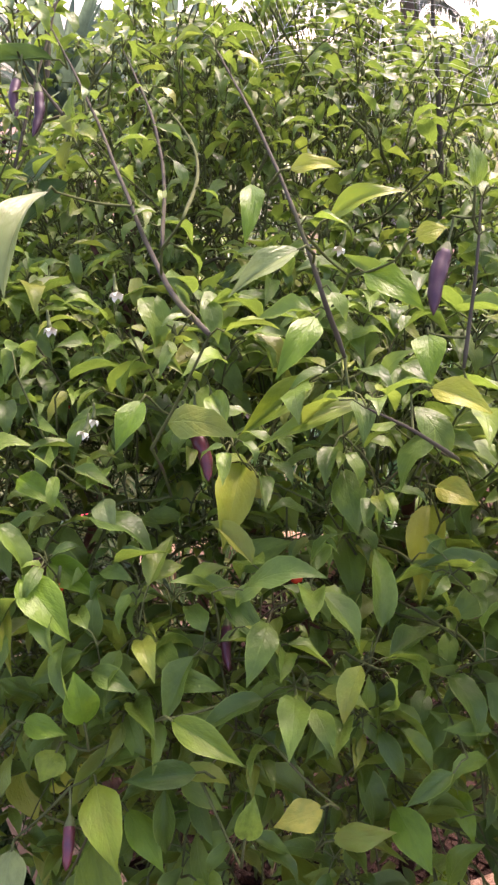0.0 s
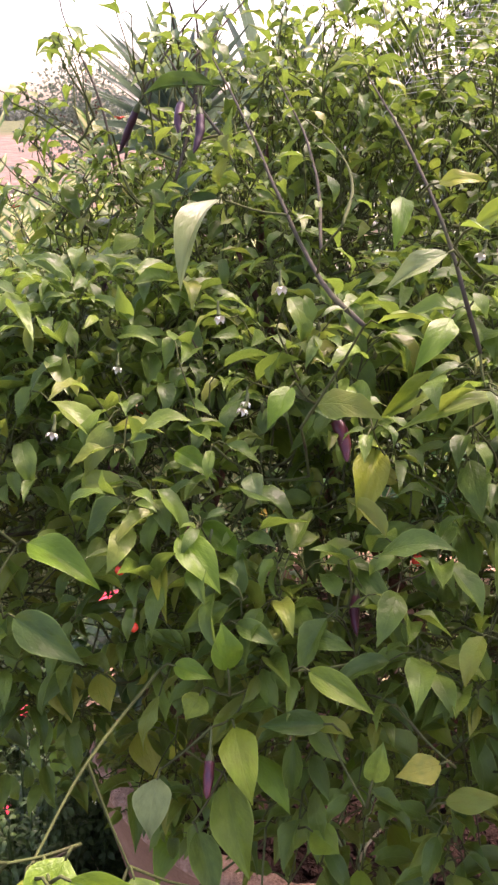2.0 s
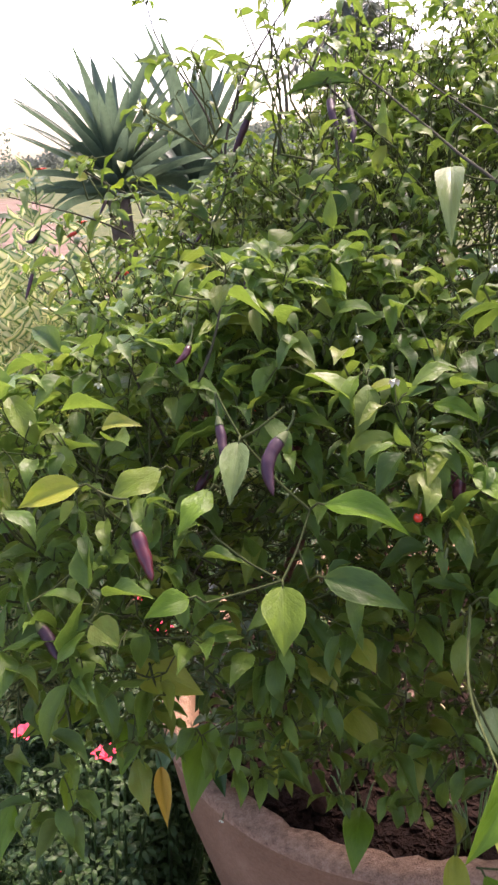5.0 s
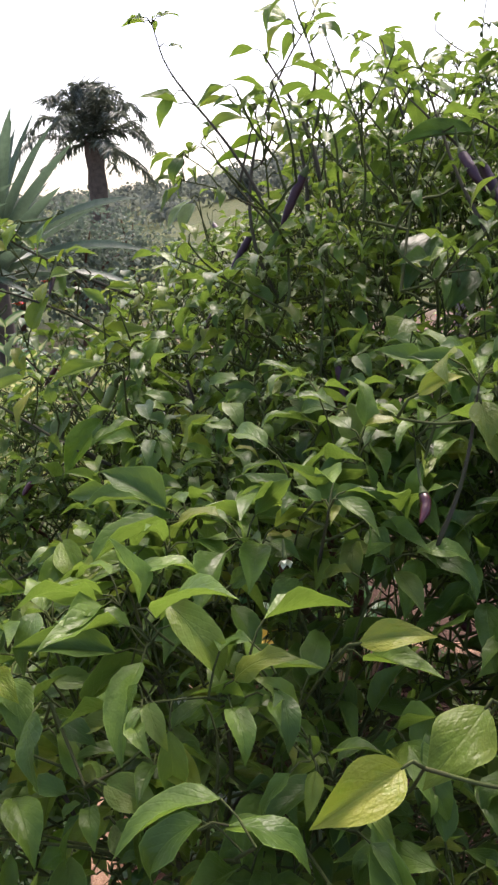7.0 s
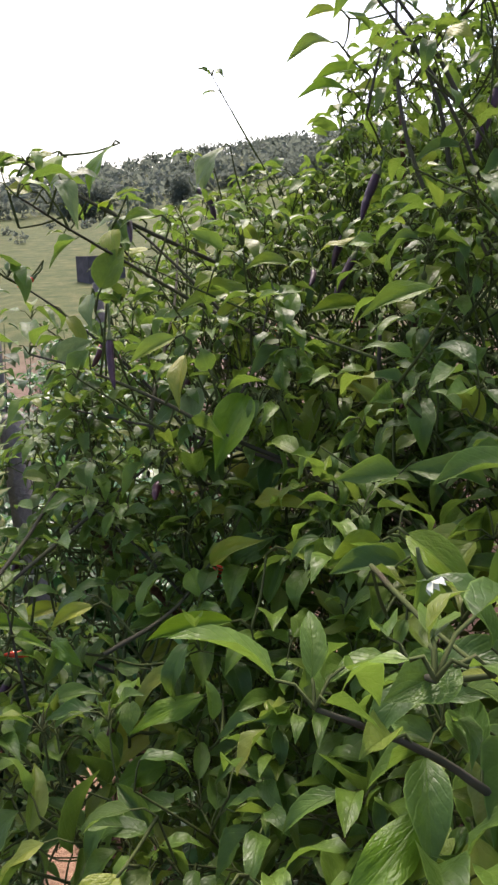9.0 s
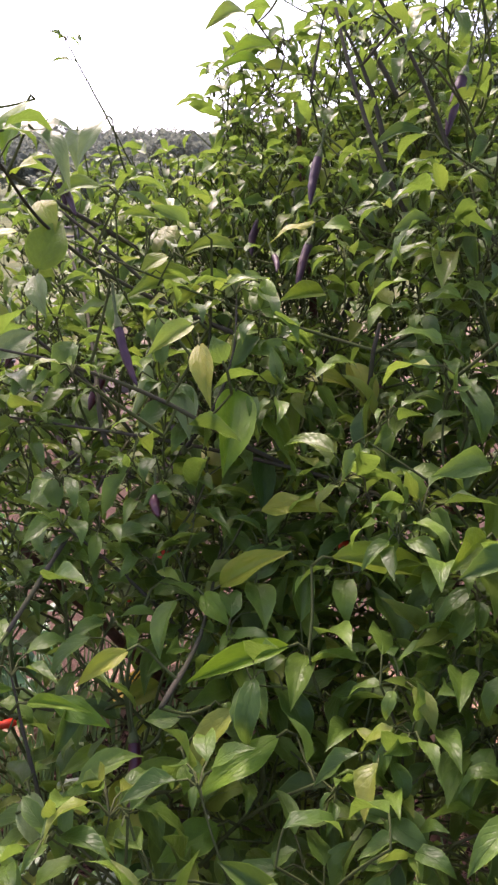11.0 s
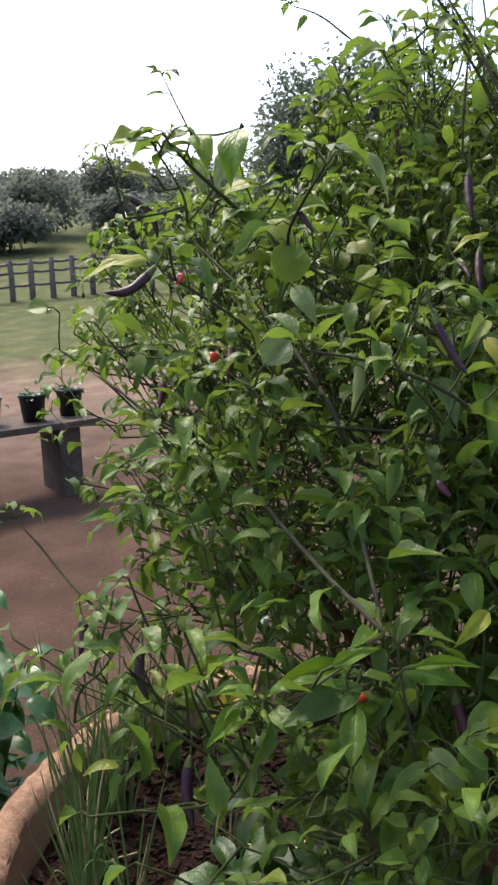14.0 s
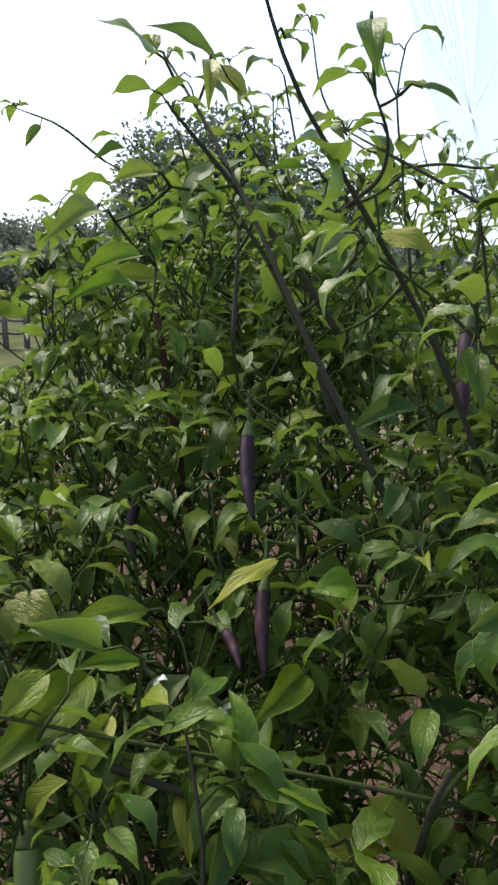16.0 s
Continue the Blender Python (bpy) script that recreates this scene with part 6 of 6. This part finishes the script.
# ---- the low dark pepper plant and what grows in the planter ----
def low_pepper():
    t = thing("small_pepper_plant", "low pepper plant with dark glossy leaves and green fruit", "pepper plant")
    r = np.random.default_rng(41)
    c, tw = Cloud(), Cloud()
    foot = np.array([-0.20, 1.50, SOIL_Z])
    for k in range(34):
        a, h = r.uniform(0, 6.28), r.uniform(0.12, 0.58)
        end = foot + (0.20 * math.cos(a) * r.uniform(0.4, 1) - 0.08, 0.20 * math.sin(a) * r.uniform(0.4, 1) - 0.02, h)
        line = spline([foot + (0, 0, 0.02), foot * 0.5 + end * 0.5 + (0, 0, 0.06), end], 4)
        tw.add(*tube(line, np.linspace(0.004, 0.0018, len(line)), 5, False))
        for j in range(5):
            out = unit(np.array([math.cos(a + 2.4 * j), math.sin(a + 2.4 * j), r.uniform(-0.2, 0.5)]) + unit(end - foot) * 0.3)
            n = r.uniform(0.06, 0.115)
            m, o = leaf_frame(end + out * 0.02, unit(out + (0, 0, -0.45)), (0, 0, 1) + out * 0.5 + r.normal(size=3) * 0.2, n, n * r.uniform(0.42, 0.55))
            v, uv, f = BLADES[r.integers(5)]
            c.add(v @ m + o, f, uv)
    c.build("foliage", M_LEAF_LOW, t)["kind"] = "stuff"
    tw.build("branchwork", M_TWIG, t)["kind"] = "stuff"
    return t


low = low_pepper()


def onion_tuft(x, y, count, height, seed, dry=0.15, z=None, splay=0.35):
    r = np.random.default_rng(seed)
    z = soil_height(x, y) if z is None else z
    t = thing("onion_tuft", "clump of thin green onion leaves in the planter soil", "onion plant", group="onions in the planter")
    for k in range(count):
        a, q = r.uniform(0, 6.28), r.uniform(0, 0.025)
        b = np.array([x + q * math.cos(a), y + q * math.sin(a), z - 0.01])
        lean = np.array([math.cos(a), math.sin(a), 0]) * r.uniform(0.05, splay)
        h = height * r.uniform(0.6, 1.1)
        fall = r.uniform(0, 0.35) if r.uniform() < 0.3 else 0
        line = spline([b, b + lean * h * 0.3 + (0, 0, h * 0.5), b + lean * h + (0, 0, h * (1 - fall)), b + lean * h * (1.2 + fall) + (0, 0, h * (1.15 - 2 * fall))], 5)
        v, f, uv = tube(line, np.interp(np.linspace(0, 1, len(line)), [0, 0.3, 1], [0.0034, 0.0028, 0.0006]), 5)
        mesh_object("blade", v, f, M_STRAW if r.uniform() < dry else M_BLADE, t, uvs=uv)


for k, (x, y, n, h) in enumerate([(0.24, 2.20, 14, 0.40), (0.00, 2.15, 16, 0.44), (0.40, 2.22, 12, 0.36), (0.52, 2.10, 10, 0.32), (-0.10, 1.98, 10, 0.36), (-0.26, 1.94, 6, 0.32),
                                  (0.60, 1.98, 8, 0.30), (-0.30, 1.76, 8, 0.26), (-0.05, 1.52, 9, 0.22), (0.20, 1.90, 5, 0.22), (-0.36, 1.55, 6, 0.2), (0.12, 1.20, 8, 0.25), (-0.12, 1.24, 7, 0.22), (0.10, 2.20, 24, 0.44), (-0.13, 2.07, 18, 0.42), (0.32, 2.26, 16, 0.38), (0.47, 2.17, 10, 0.34)]):
    onion_tuft(x, y, n, h, 200 + k)


def stone(x, y, size, seed, squash=0.6):
    bm = bmesh.new()
    bmesh.ops.create_icosphere(bm, subdivisions=3, radius=1)
    for q in bm.verts:
        d = 1 + 0.28 * noise.noise(q.co * 1.3 + Vector((seed, 0, 0))) + 0.10 * noise.noise(q.co * 4 + Vector((0, seed, 0))) + 0.04 * noise.noise(q.co * 11)
        q.co = Vector((q.co.x * d * size * 1.25, q.co.y * d * size * 0.9, q.co.z * d * size * squash))
    t = thing("stone", "rough brown stone lying on the planter soil", "stone", (x, y, soil_height(x, y) + size * squash * 0.45), group="stones in the planter")
    part("rock", bm, M_STONE, t)


stone(-0.14, 2.02, 0.075, 3)
stone(-0.02, 1.60, 0.045, 8, 0.7)
stone(0.12, 1.70, 0.022, 5)
stone(0.34, 1.86, 0.025, 6)
stone(-0.20, 1.72, 0.02, 9)


def straws():
    r = np.random.default_rng(52)
    for k in range(14):
        x, y = r.uniform(-0.25, 0.55), r.uniform(1.55, 2.2)
        a, n = r.uniform(0, 6.28), r.uniform(0.05, 0.16)
        t = thing("straw", "dry pale straw lying on the soil", "straw", group="straws on the soil")
        p = [np.array([x + math.cos(a) * s * n, y + math.sin(a) * s * n, soil_height(x + math.cos(a) * s * n, y + math.sin(a) * s * n) + 0.010 + 0.004 * math.sin(6 * s)]) for s in (0, 0.4, 0.7, 1)]
        v, f, _ = tube(spline(p, 3), 0.0022, 5)
        mesh_object("stalk", v, f, M_STRAW, t)


straws()


# ---- garden round the planter ----
def marigold(x, y, h, w, seed, blooms=1):
    r = np.random.default_rng(seed)
    t = thing("bedding_plant", "low dark green bedding plant with feathery leaves and pink flowers", "flower plant", group="bedding plants beside the planter")
    g = land(x, y)
    c, stalks = Cloud(), Cloud()
    for k in range(30):
        a, q = r.uniform(0, 6.28), w * math.sqrt(r.uniform(0, 1))
        foot, top = np.array([x + 0.3 * q * math.cos(a), y + 0.3 * q * math.sin(a), g]), np.array([x + q * math.cos(a), y + q * math.sin(a), g + h * r.uniform(0.6, 1.05) * (1 - 0.35 * (q / w) ** 2)])
        line = spline([foot, (foot + top) / 2 + (0, 0, 0.03), top], 4)
        stalks.add(*tube(line, np.linspace(0.004, 0.0015, len(line)), 4, False))
        for i in range(2, len(line)):
            for j in range(3):
                d = unit(r.normal(size=3) + (0, 0, 0.45))
                side = unit(np.cross(d, (0.1, 0.2, 1)))
                n = r.uniform(0.05, 0.085)
                for q in range(9):
                    at = line[i] + d * n * (q // 2 + 1) / 5 - np.array([0, 0, 0.25]) * n * ((q // 2) / 4) ** 2
                    lie = d if q == 8 else d * 0.7 + side * (1 if q % 2 else -1)
                    m, o = leaf_frame(at, lie, unit((0, 0, 1) + r.normal(size=3) * 0.3), n * 0.36, n * 0.12)
                    v, uv, f = BLADES_LOW[r.integers(3)]
                    c.add(v @ m + o, f, uv)
    c.build("foliage", M_BED, t)["kind"] = "stuff"
    stalks.build("stalk_cluster", M_TWIG, t)["kind"] = "stuff"
    for k in range(blooms):
        a, q = r.uniform(0, 6.28), w * 0.6 * r.uniform(0.2, 1)
        bloom(np.array([x + q * math.cos(a), y + q * math.sin(a), g + h * 1.05]), 0.022, t, r)


def bloom(at, size, parent, r, mat=None):
    c = Cloud()
    for ring in (1.0, 0.65):
        for k in range(6):
            t = k * 1.047 + ring
            out = np.array([math.cos(t), math.sin(t), 0.5 / ring])
            m, o = leaf_frame(at, out, (0, 0, 1) - out * 0.4, size * ring, size * 0.8)
            v, uv, f = BLADES_LOW[k % 3]
            c.add(v @ m + o, f, uv)
    ob = c.build("flower", mat or M_FLOWER, parent, "bright pink-red flower")
    return ob


bed = np.random.default_rng(299)
marigold(-1.02, 1.80, 0.36, 0.24, 300, 1)
for k in range(54):
    x, y = -0.55 - 0.24 * (k % 6) + bed.uniform(-0.1, 0.1), 0.45 + 0.33 * (k // 6) + bed.uniform(-0.12, 0.12)
    if math.hypot(x - PC[0], y - PC[1]) > 0.72 and not (x < -1.6 and y > 2.6):
        marigold(x, y, bed.uniform(0.34, 0.50), 0.25, 301 + k, 1 if k % 9 == 4 else 0)


def weeds(x, y, seed):
    """Grass at the foot of the planter."""
    r = np.random.default_rng(seed)
    t = thing("grass_tuft", "loose tuft of dry and green grass at the planter's foot", "grass", group="grass at the planter's foot")
    g = land(x, y)
    c, d = Cloud(), Cloud()
    for k in range(22):
        a = r.uniform(0, 6.28)
        out = np.array([math.cos(a), math.sin(a), 0])
        b = np.array([x, y, g]) + out * r.uniform(0, 0.07)
        h = r.uniform(0.15, 0.40)
        line = spline([b, b + out * h * 0.18 + (0, 0, h * 0.6), b + out * h * 0.55 + (0, 0, h * 0.85), b + out * h * 0.9 + (0, 0, h * 0.6)], 4)
        (d if r.uniform() < 0.06 else c).add(*tube(line, np.linspace(0.0025, 0.0006, len(line)), 3, False))
    c.build("green_grass", M_BED, t)["kind"] = "stuff"
    o = d.build("dry_grass", M_STRAW, t)
    if o:
        o["kind"] = "stuff"


for k, (x, y) in enumerate([(-0.42, 1.15), (-0.46, 1.3), (-0.36, 1.02), (-0.5, 1.5), (-0.22, 0.95), (-0.52, 1.72), (-0.5, 1.9), (-0.42, 2.1), (-0.3, 2.3), (-0.55, 1.02)]):
    weeds(x, y, 400 + k)


def variegated_shrub(x, y, h, stems, spread, seed):
    r = np.random.default_rng(seed)
    t = thing("variegated_shrub", "shrub with paired narrow cream and green striped leaves", "shrub", group="variegated shrubs in the garden")
    g = land(x, y)
    for k in range(stems):
        a, q = r.uniform(0, 6.28), spread * math.sqrt(r.uniform(0, 1))
        top = np.array([x + q * math.cos(a), y + q * math.sin(a), g + h * r.uniform(0.7, 1.02)])
        line = spline([(x + 0.2 * q * math.cos(a), y + 0.2 * q * math.sin(a), g), ((x + top[0]) / 2, (y + top[1]) / 2, g + h * 0.4), top], 8)
        c = Cloud()
        c.add(*tube(line, np.linspace(0.006, 0.002, len(line)), 5, False))
        face = unit(r.normal(size=3) * (1, 1, 0.2))
        for i in range(3, len(line)):
            way = unit(line[i] - line[i - 1])
            across = unit(np.cross(way, face))
            for part_way in (0, 0.5):
                p = line[i] * (1 - part_way) + line[i - 1] * part_way
                for s in (-1, 1):
                    n = r.uniform(0.09, 0.135)
                    m, o = leaf_frame(p, unit(across * s + way * 0.75 + r.normal(size=3) * 0.12), face + r.normal(size=3) * 0.15, n, n * 0.27)
                    v, uv, f = BLADES_MID[r.integers(3)]
                    c.add(v @ m + o, f, uv)
        c.build("spray", M_VARIEG, t)


for k, (x, y, h, n, s) in enumerate([(-1.30, 3.55, 1.68, 32, 0.32), (-0.98, 3.15, 1.52, 34, 0.30), (-1.55, 3.1, 1.50, 28, 0.30), (-0.62, 3.4, 1.36, 22, 0.28), (-0.28, 3.15, 1.28, 24, 0.28), (-1.12, 2.85, 1.40, 30, 0.28), (-1.75, 3.6, 1.62, 24, 0.3), (-0.80, 2.95, 1.30, 24, 0.26),
                                     (-1.25, 2.75, 1.15, 18, 0.26), (-0.85, 2.75, 1.0, 14, 0.24), (-0.45, 2.9, 0.95, 12, 0.22)]):
    variegated_shrub(x, y, h - GROUND, n, s, 500 + k)


def yucca(x, y, head, size, seed, leaves=34, lift=0.35):
    r = np.random.default_rng(seed)
    t = thing("yucca", "spiky blue-green yucca on a short trunk", "yucca", group="yuccas in the garden")
    g = land(x, y)
    v, f, _ = tube(spline([(x, y, g - 0.05), (x + 0.02, y, head * 0.5), (x, y, head)], 6), 0.055, 9)
    mesh_object("trunk", v, f, M_PALMTRUNK, t)
    top = np.array([x, y, head])
    for k in range(leaves):
        a = 2.4 * k
        e = lift + 1.15 * (k / leaves) ** 0.8 - 0.45
        d = np.array([math.cos(a) * math.cos(e), math.sin(a) * math.cos(e), math.sin(e)])
        m, o = leaf_frame(top + d * 0.03 + (0, 0, 0.14 * k / leaves), d, (0, 0, 1), size * r.uniform(0.85, 1.15), size * 0.125)
        v, uv, f = BLADES_STRAP[0 if k > leaves * 0.4 else r.integers(2)]
        mesh_object("leaf", v @ m + o, f, M_AGAVE, t, uvs=uv)


x, y = polar(-6.6, 4.3, (-0.23, -0.28))
yucca(x, y, 1.58, 0.52, 61, 64, 0.45)
x, y = polar(3.2, 4.2, (-0.58, 0.21))
yucca(x, y, 1.50, 0.68, 62, 34, 0.6)


def garden_shrub(x, y, h, w, leaf, seed, mat, label, flowers=0):
    r = np.random.default_rng(seed)
    t = thing("garden_shrub", label, "shrub", group="garden shrubs behind the planter")
    g = land(x, y)
    c = Cloud()
    for k in range(42 if leaf > 0.05 else 80):
        a, q = r.uniform(0, 6.28), w * math.sqrt(r.uniform(0, 1))
        top = np.array([x + q * math.cos(a), y + q * math.sin(a), g + h * r.uniform(0.55, 1.02) * (1 - 0.3 * (q / w) ** 2)])
        line = spline([(x, y, g), (x + 0.6 * q * math.cos(a), y + 0.6 * q * math.sin(a), g + (top[2] - g) * 0.45), top], 5)
        c.add(*tube(line, np.linspace(0.008, 0.002, len(line)), 4, False))
        for i in range(4, len(line)):
            for j in range(4):
                d = unit(np.array([math.cos(2.4 * j + i + a), math.sin(2.4 * j + i + a), r.uniform(-0.3, 0.4)]))
                n = leaf * r.uniform(0.6, 1.15)
                m, o = leaf_frame(line[i] + d * n * 0.3, unit(d + (0, 0, -0.3)), (0, 0, 1) + d * 0.4 + r.normal(size=3) * 0.25, n, n * (0.6 if leaf > 0.05 else 0.42))
                v, uv, f = BLADES_MID[r.integers(3)]
                c.add(v @ m + o, f, uv)
    c.build("foliage", mat, t)["kind"] = "stuff"
    for k in range(flowers):
        a, q = r.uniform(0, 6.28), w * r.uniform(0.2, 0.9)
        bloom(np.array([x + q * math.cos(a), y + q * math.sin(a), g + h * 0.95]), 0.04, t, r, M_FLOWER if leaf < 0.06 else M_RED)


for k, (x, y, h, w, lf, m, fl) in enumerate([(-0.05, 3.5, 1.15, 0.40, 0.11, M_BROAD, 0), (0.45, 3.1, 1.05, 0.42, 0.14, M_BROAD, 0), (0.85, 3.7, 1.25, 0.45, 0.12, M_BROAD, 0), (0.15, 4.3, 1.35, 0.5, 0.12, M_BED, 1),
                                             (-0.35, 4.9, 1.5, 0.5, 0.12, M_BROAD, 2), (0.7, 5.2, 1.4, 0.6, 0.12, M_BED, 0), (1.3, 4.6, 1.2, 0.45, 0.12, M_BROAD, 0), (-1.0, 5.2, 1.55, 0.6, 0.12, M_BED, 2),
                                             (-1.3, 4.4, 1.86, 0.4, 0.10, M_BED, 1), (-0.85, 4.2, 1.70, 0.38, 0.10, M_BED, 0), (-1.75, 4.7, 1.75, 0.4, 0.10, M_BED, 1), (0.0, 2.85, 0.7, 0.3, 0.09, M_BED, 0), (0.6, 6.5, 1.5, 0.7, 0.12, M_BED, 1), (1.7, 6.3, 1.3, 0.6, 0.12, M_BROAD, 0), (-0.5, 7.5, 1.7, 0.9, 0.14, M_BED, 1),
                                             (2.6, 7.6, 1.1, 0.7, 0.12, M_BED, 0)]):
    garden_shrub(x, y, h - GROUND, w, lf, 600 + k, m, "leafy garden shrub with broad shiny leaves" if m is M_BROAD else "dark leafy garden shrub with small leaves", fl)


for k, (x, y, top, w) in enumerate([(-0.64, 1.92, 0.60, 0.20), (-0.78, 1.60, 0.42, 0.20), (-0.52, 2.28, 0.55, 0.22)]):
    garden_shrub(x, y, top - GROUND, w, 0.040, 650 + k, M_BED, "dark green flowering shrub beside the planter with red blooms", 2)


def stake(x, y, h, lean, label):
    g = land(x, y)
    t = thing("garden_stake", label, "stake", group="stakes in the garden")
    v, f, _ = tube([(x, y, g - 0.1), (x + lean * 0.5, y, g + h * 0.5), (x + lean, y, g + h)], [0.05, 0.048, 0.045], 8)
    mesh_object("pole", v, f, M_WOOD, t)


stake(0.12, 3.15, 1.82, -0.10, "grey weathered wooden stake leaning among shrubs")
stake(1.1, 5.9, 2.25, 0.0, "dark upright wooden stake among shrubs")


def potting_bench():
    """A slab on block legs with black nursery pots."""
    t = thing("potting_bench", "grey slab bench on cement block legs in the yard", "bench")
    a, b = np.array([4.23, 7.59]), np.array([6.40, 6.16])
    d = (b - a) / np.linalg.norm(b - a)
    n = np.array([-d[1], d[0]])
    def box(lo, hi, z0, z1, half, mat, name):
        bm = bmesh.new()
        pts = [a + d * lo - n * half, a + d * hi - n * half, a + d * hi + n * half, a + d * lo + n * half]
        vs = [bm.verts.new((p[0], p[1], z)) for z in (z0, z1) for p in pts]
        for q in ((0, 3, 2, 1), (4, 5, 6, 7), (0, 1, 5, 4), (1, 2, 6, 5), (2, 3, 7, 6), (3, 0, 4, 7)):
            bm.faces.new([vs[i] for i in q])
        bmesh.ops.bevel(bm, geom=bm.edges[:], offset=0.008, segments=2, affect='EDGES')
        part(name, bm, mat, t, smooth=False)
    n_len = float(np.linalg.norm(b - a))
    box(0, n_len, 0.14, 0.21, 0.40, M_SLAB, "slab")
    for lo in (0.15, n_len * 0.5 - 0.13, n_len - 0.45):
        box(lo, lo + 0.24, GROUND - 0.06, 0.14, 0.28, M_SLAB, "leg")
    for k in range(6):
        p = a + d * (0.17 + k * (n_len - 0.34) / 5) + n * (0.08 * (k % 2) - 0.04)
        pot = thing("nursery_pot", "black plastic nursery pot with a seedling on the bench", "plant pot", (p[0], p[1], 0.212), group="pots on the bench")
        prof = [(0.001, 0.0), (0.11, 0.0), (0.14, 0.26), (0.155, 0.26), (0.155, 0.29), (0.137, 0.29), (0.13, 0.24), (0.001, 0.24)]
        v, f = revolve(prof, 24)
        mesh_object("shell", v, f, M_POTBLACK, pot)
        r = np.random.default_rng(700 + k)
        c = Cloud()
        for j in range(26):
            u = unit(r.normal(size=3) * (1, 1, 0.4) + (0, 0, 0.6))
            m, o = leaf_frame(np.array([0, 0, 0.23]) + u * r.uniform(0.04, 0.19), u + (0, 0, -0.2), (0, 0, 1) + r.normal(size=3) * 0.3, 0.09, 0.045)
            v, uv, f = BLADES_MID[j % 3]
            c.add(v @ m + o, f, uv)
        c.build("seedling", M_BROAD, pot)["kind"] = "stuff"
        if k in (0, 1, 3):
            for q in range(3):
                bloom(np.array([r.uniform(-0.06, 0.06), r.uniform(-0.06, 0.06), 0.46 + 0.06 * q]), 0.055, pot, r, M_RED)


potting_bench()


def trough():
    """A low block-built water trough in the pasture."""
    x, y = polar(28.8, 30, (-0.8, 0.5))
    g = land(x, y)
    t = thing("water_trough", "low dark grey block-built trough in the pasture", "trough", (x, y, g))
    bm = bmesh.new()
    bmesh.ops.create_cube(bm, size=1.0)
    for q in bm.verts:
        q.co = Vector((q.co.x * 1.45, q.co.y * 0.9, q.co.z * 1.0 + 0.38))
    bmesh.ops.inset_region(bm, faces=[f for f in bm.faces if f.normal.z > 0.9], thickness=0.09)
    for f in bm.faces:
        if f.normal.z > 0.9 and abs(f.calc_center_median().x) < 0.05 and abs(f.calc_center_median().y) < 0.05:
            for q in f.verts:
                q.co.z -= 0.22
    bmesh.ops.bevel(bm, geom=bm.edges[:], offset=0.015, segments=2, affect='EDGES')
    part("basin", bm, M_DARKBLOCK, t, smooth=False)


trough()


def utility_pole():
    x, y = polar(72.3, 26, (-0.8, 1.2))
    t = thing("utility_pole", "pale cement utility pole beyond the trees", "pole")
    g = land(x, y)
    v, f, _ = tube([(x, y, g - 0.3), (x + 0.05, y, g + 2), (x + 0.1, y, g + 3.4)], [0.13, 0.11, 0.09], 10)
    mesh_object("shaft", v, f, M_SLAB, t)


utility_pole()


def spider_web():
    """An orb web hung between upper shoots."""
    t = thing("spider_web", "fine pale orb web stretched between upper shoots", "spider web")
    centre = np.array([0.25, 1.15, 2.03])
    nrm = unit((0.05, -1.0, 0.35))
    u = unit(np.cross(nrm, (0, 0, 1)))
    w = np.cross(u, nrm)
    c = Cloud()
    spokes = 26
    r = np.random.default_rng(91)
    reach = [0.27 * r.uniform(0.9, 1.12) for _ in range(spokes)]
    def at(k, q):
        a = 2 * math.pi * k / spokes
        return centre + (u * math.cos(a) + w * math.sin(a)) * q - np.array([0, 0, 0.02 * q * q])
    for k in range(spokes):
        v, f, _ = tube([at(k, 0.004), at(k, reach[k] * 1.1)], 0.00018, 3, False)
        c.add(v, f)
        for ring in range(30):
            q = (ring + 3) / 33
            p0, p1 = at(k, reach[k] * q), at(k + 1, reach[(k + 1) % spokes] * (q + 0.0008))
            v, f, _ = tube([p0, (p0 + p1) / 2 + (centre - (p0 + p1) / 2) * 0.02, p1], 0.00014, 3, False)
            c.add(v, f)
    c.build("threads", M_SILK, t)


spider_web()

# ---- true size: the plan above is drawn with a planter 1.5 units across; the real one is about a metre ----
for ob in list(scene.collection.all_objects):
    if ob.parent is None and ob.type in ('MESH', 'EMPTY'):
        ob.matrix_basis = Matrix.Diagonal((SIZE, SIZE, SIZE, 1)) @ ob.matrix_basis
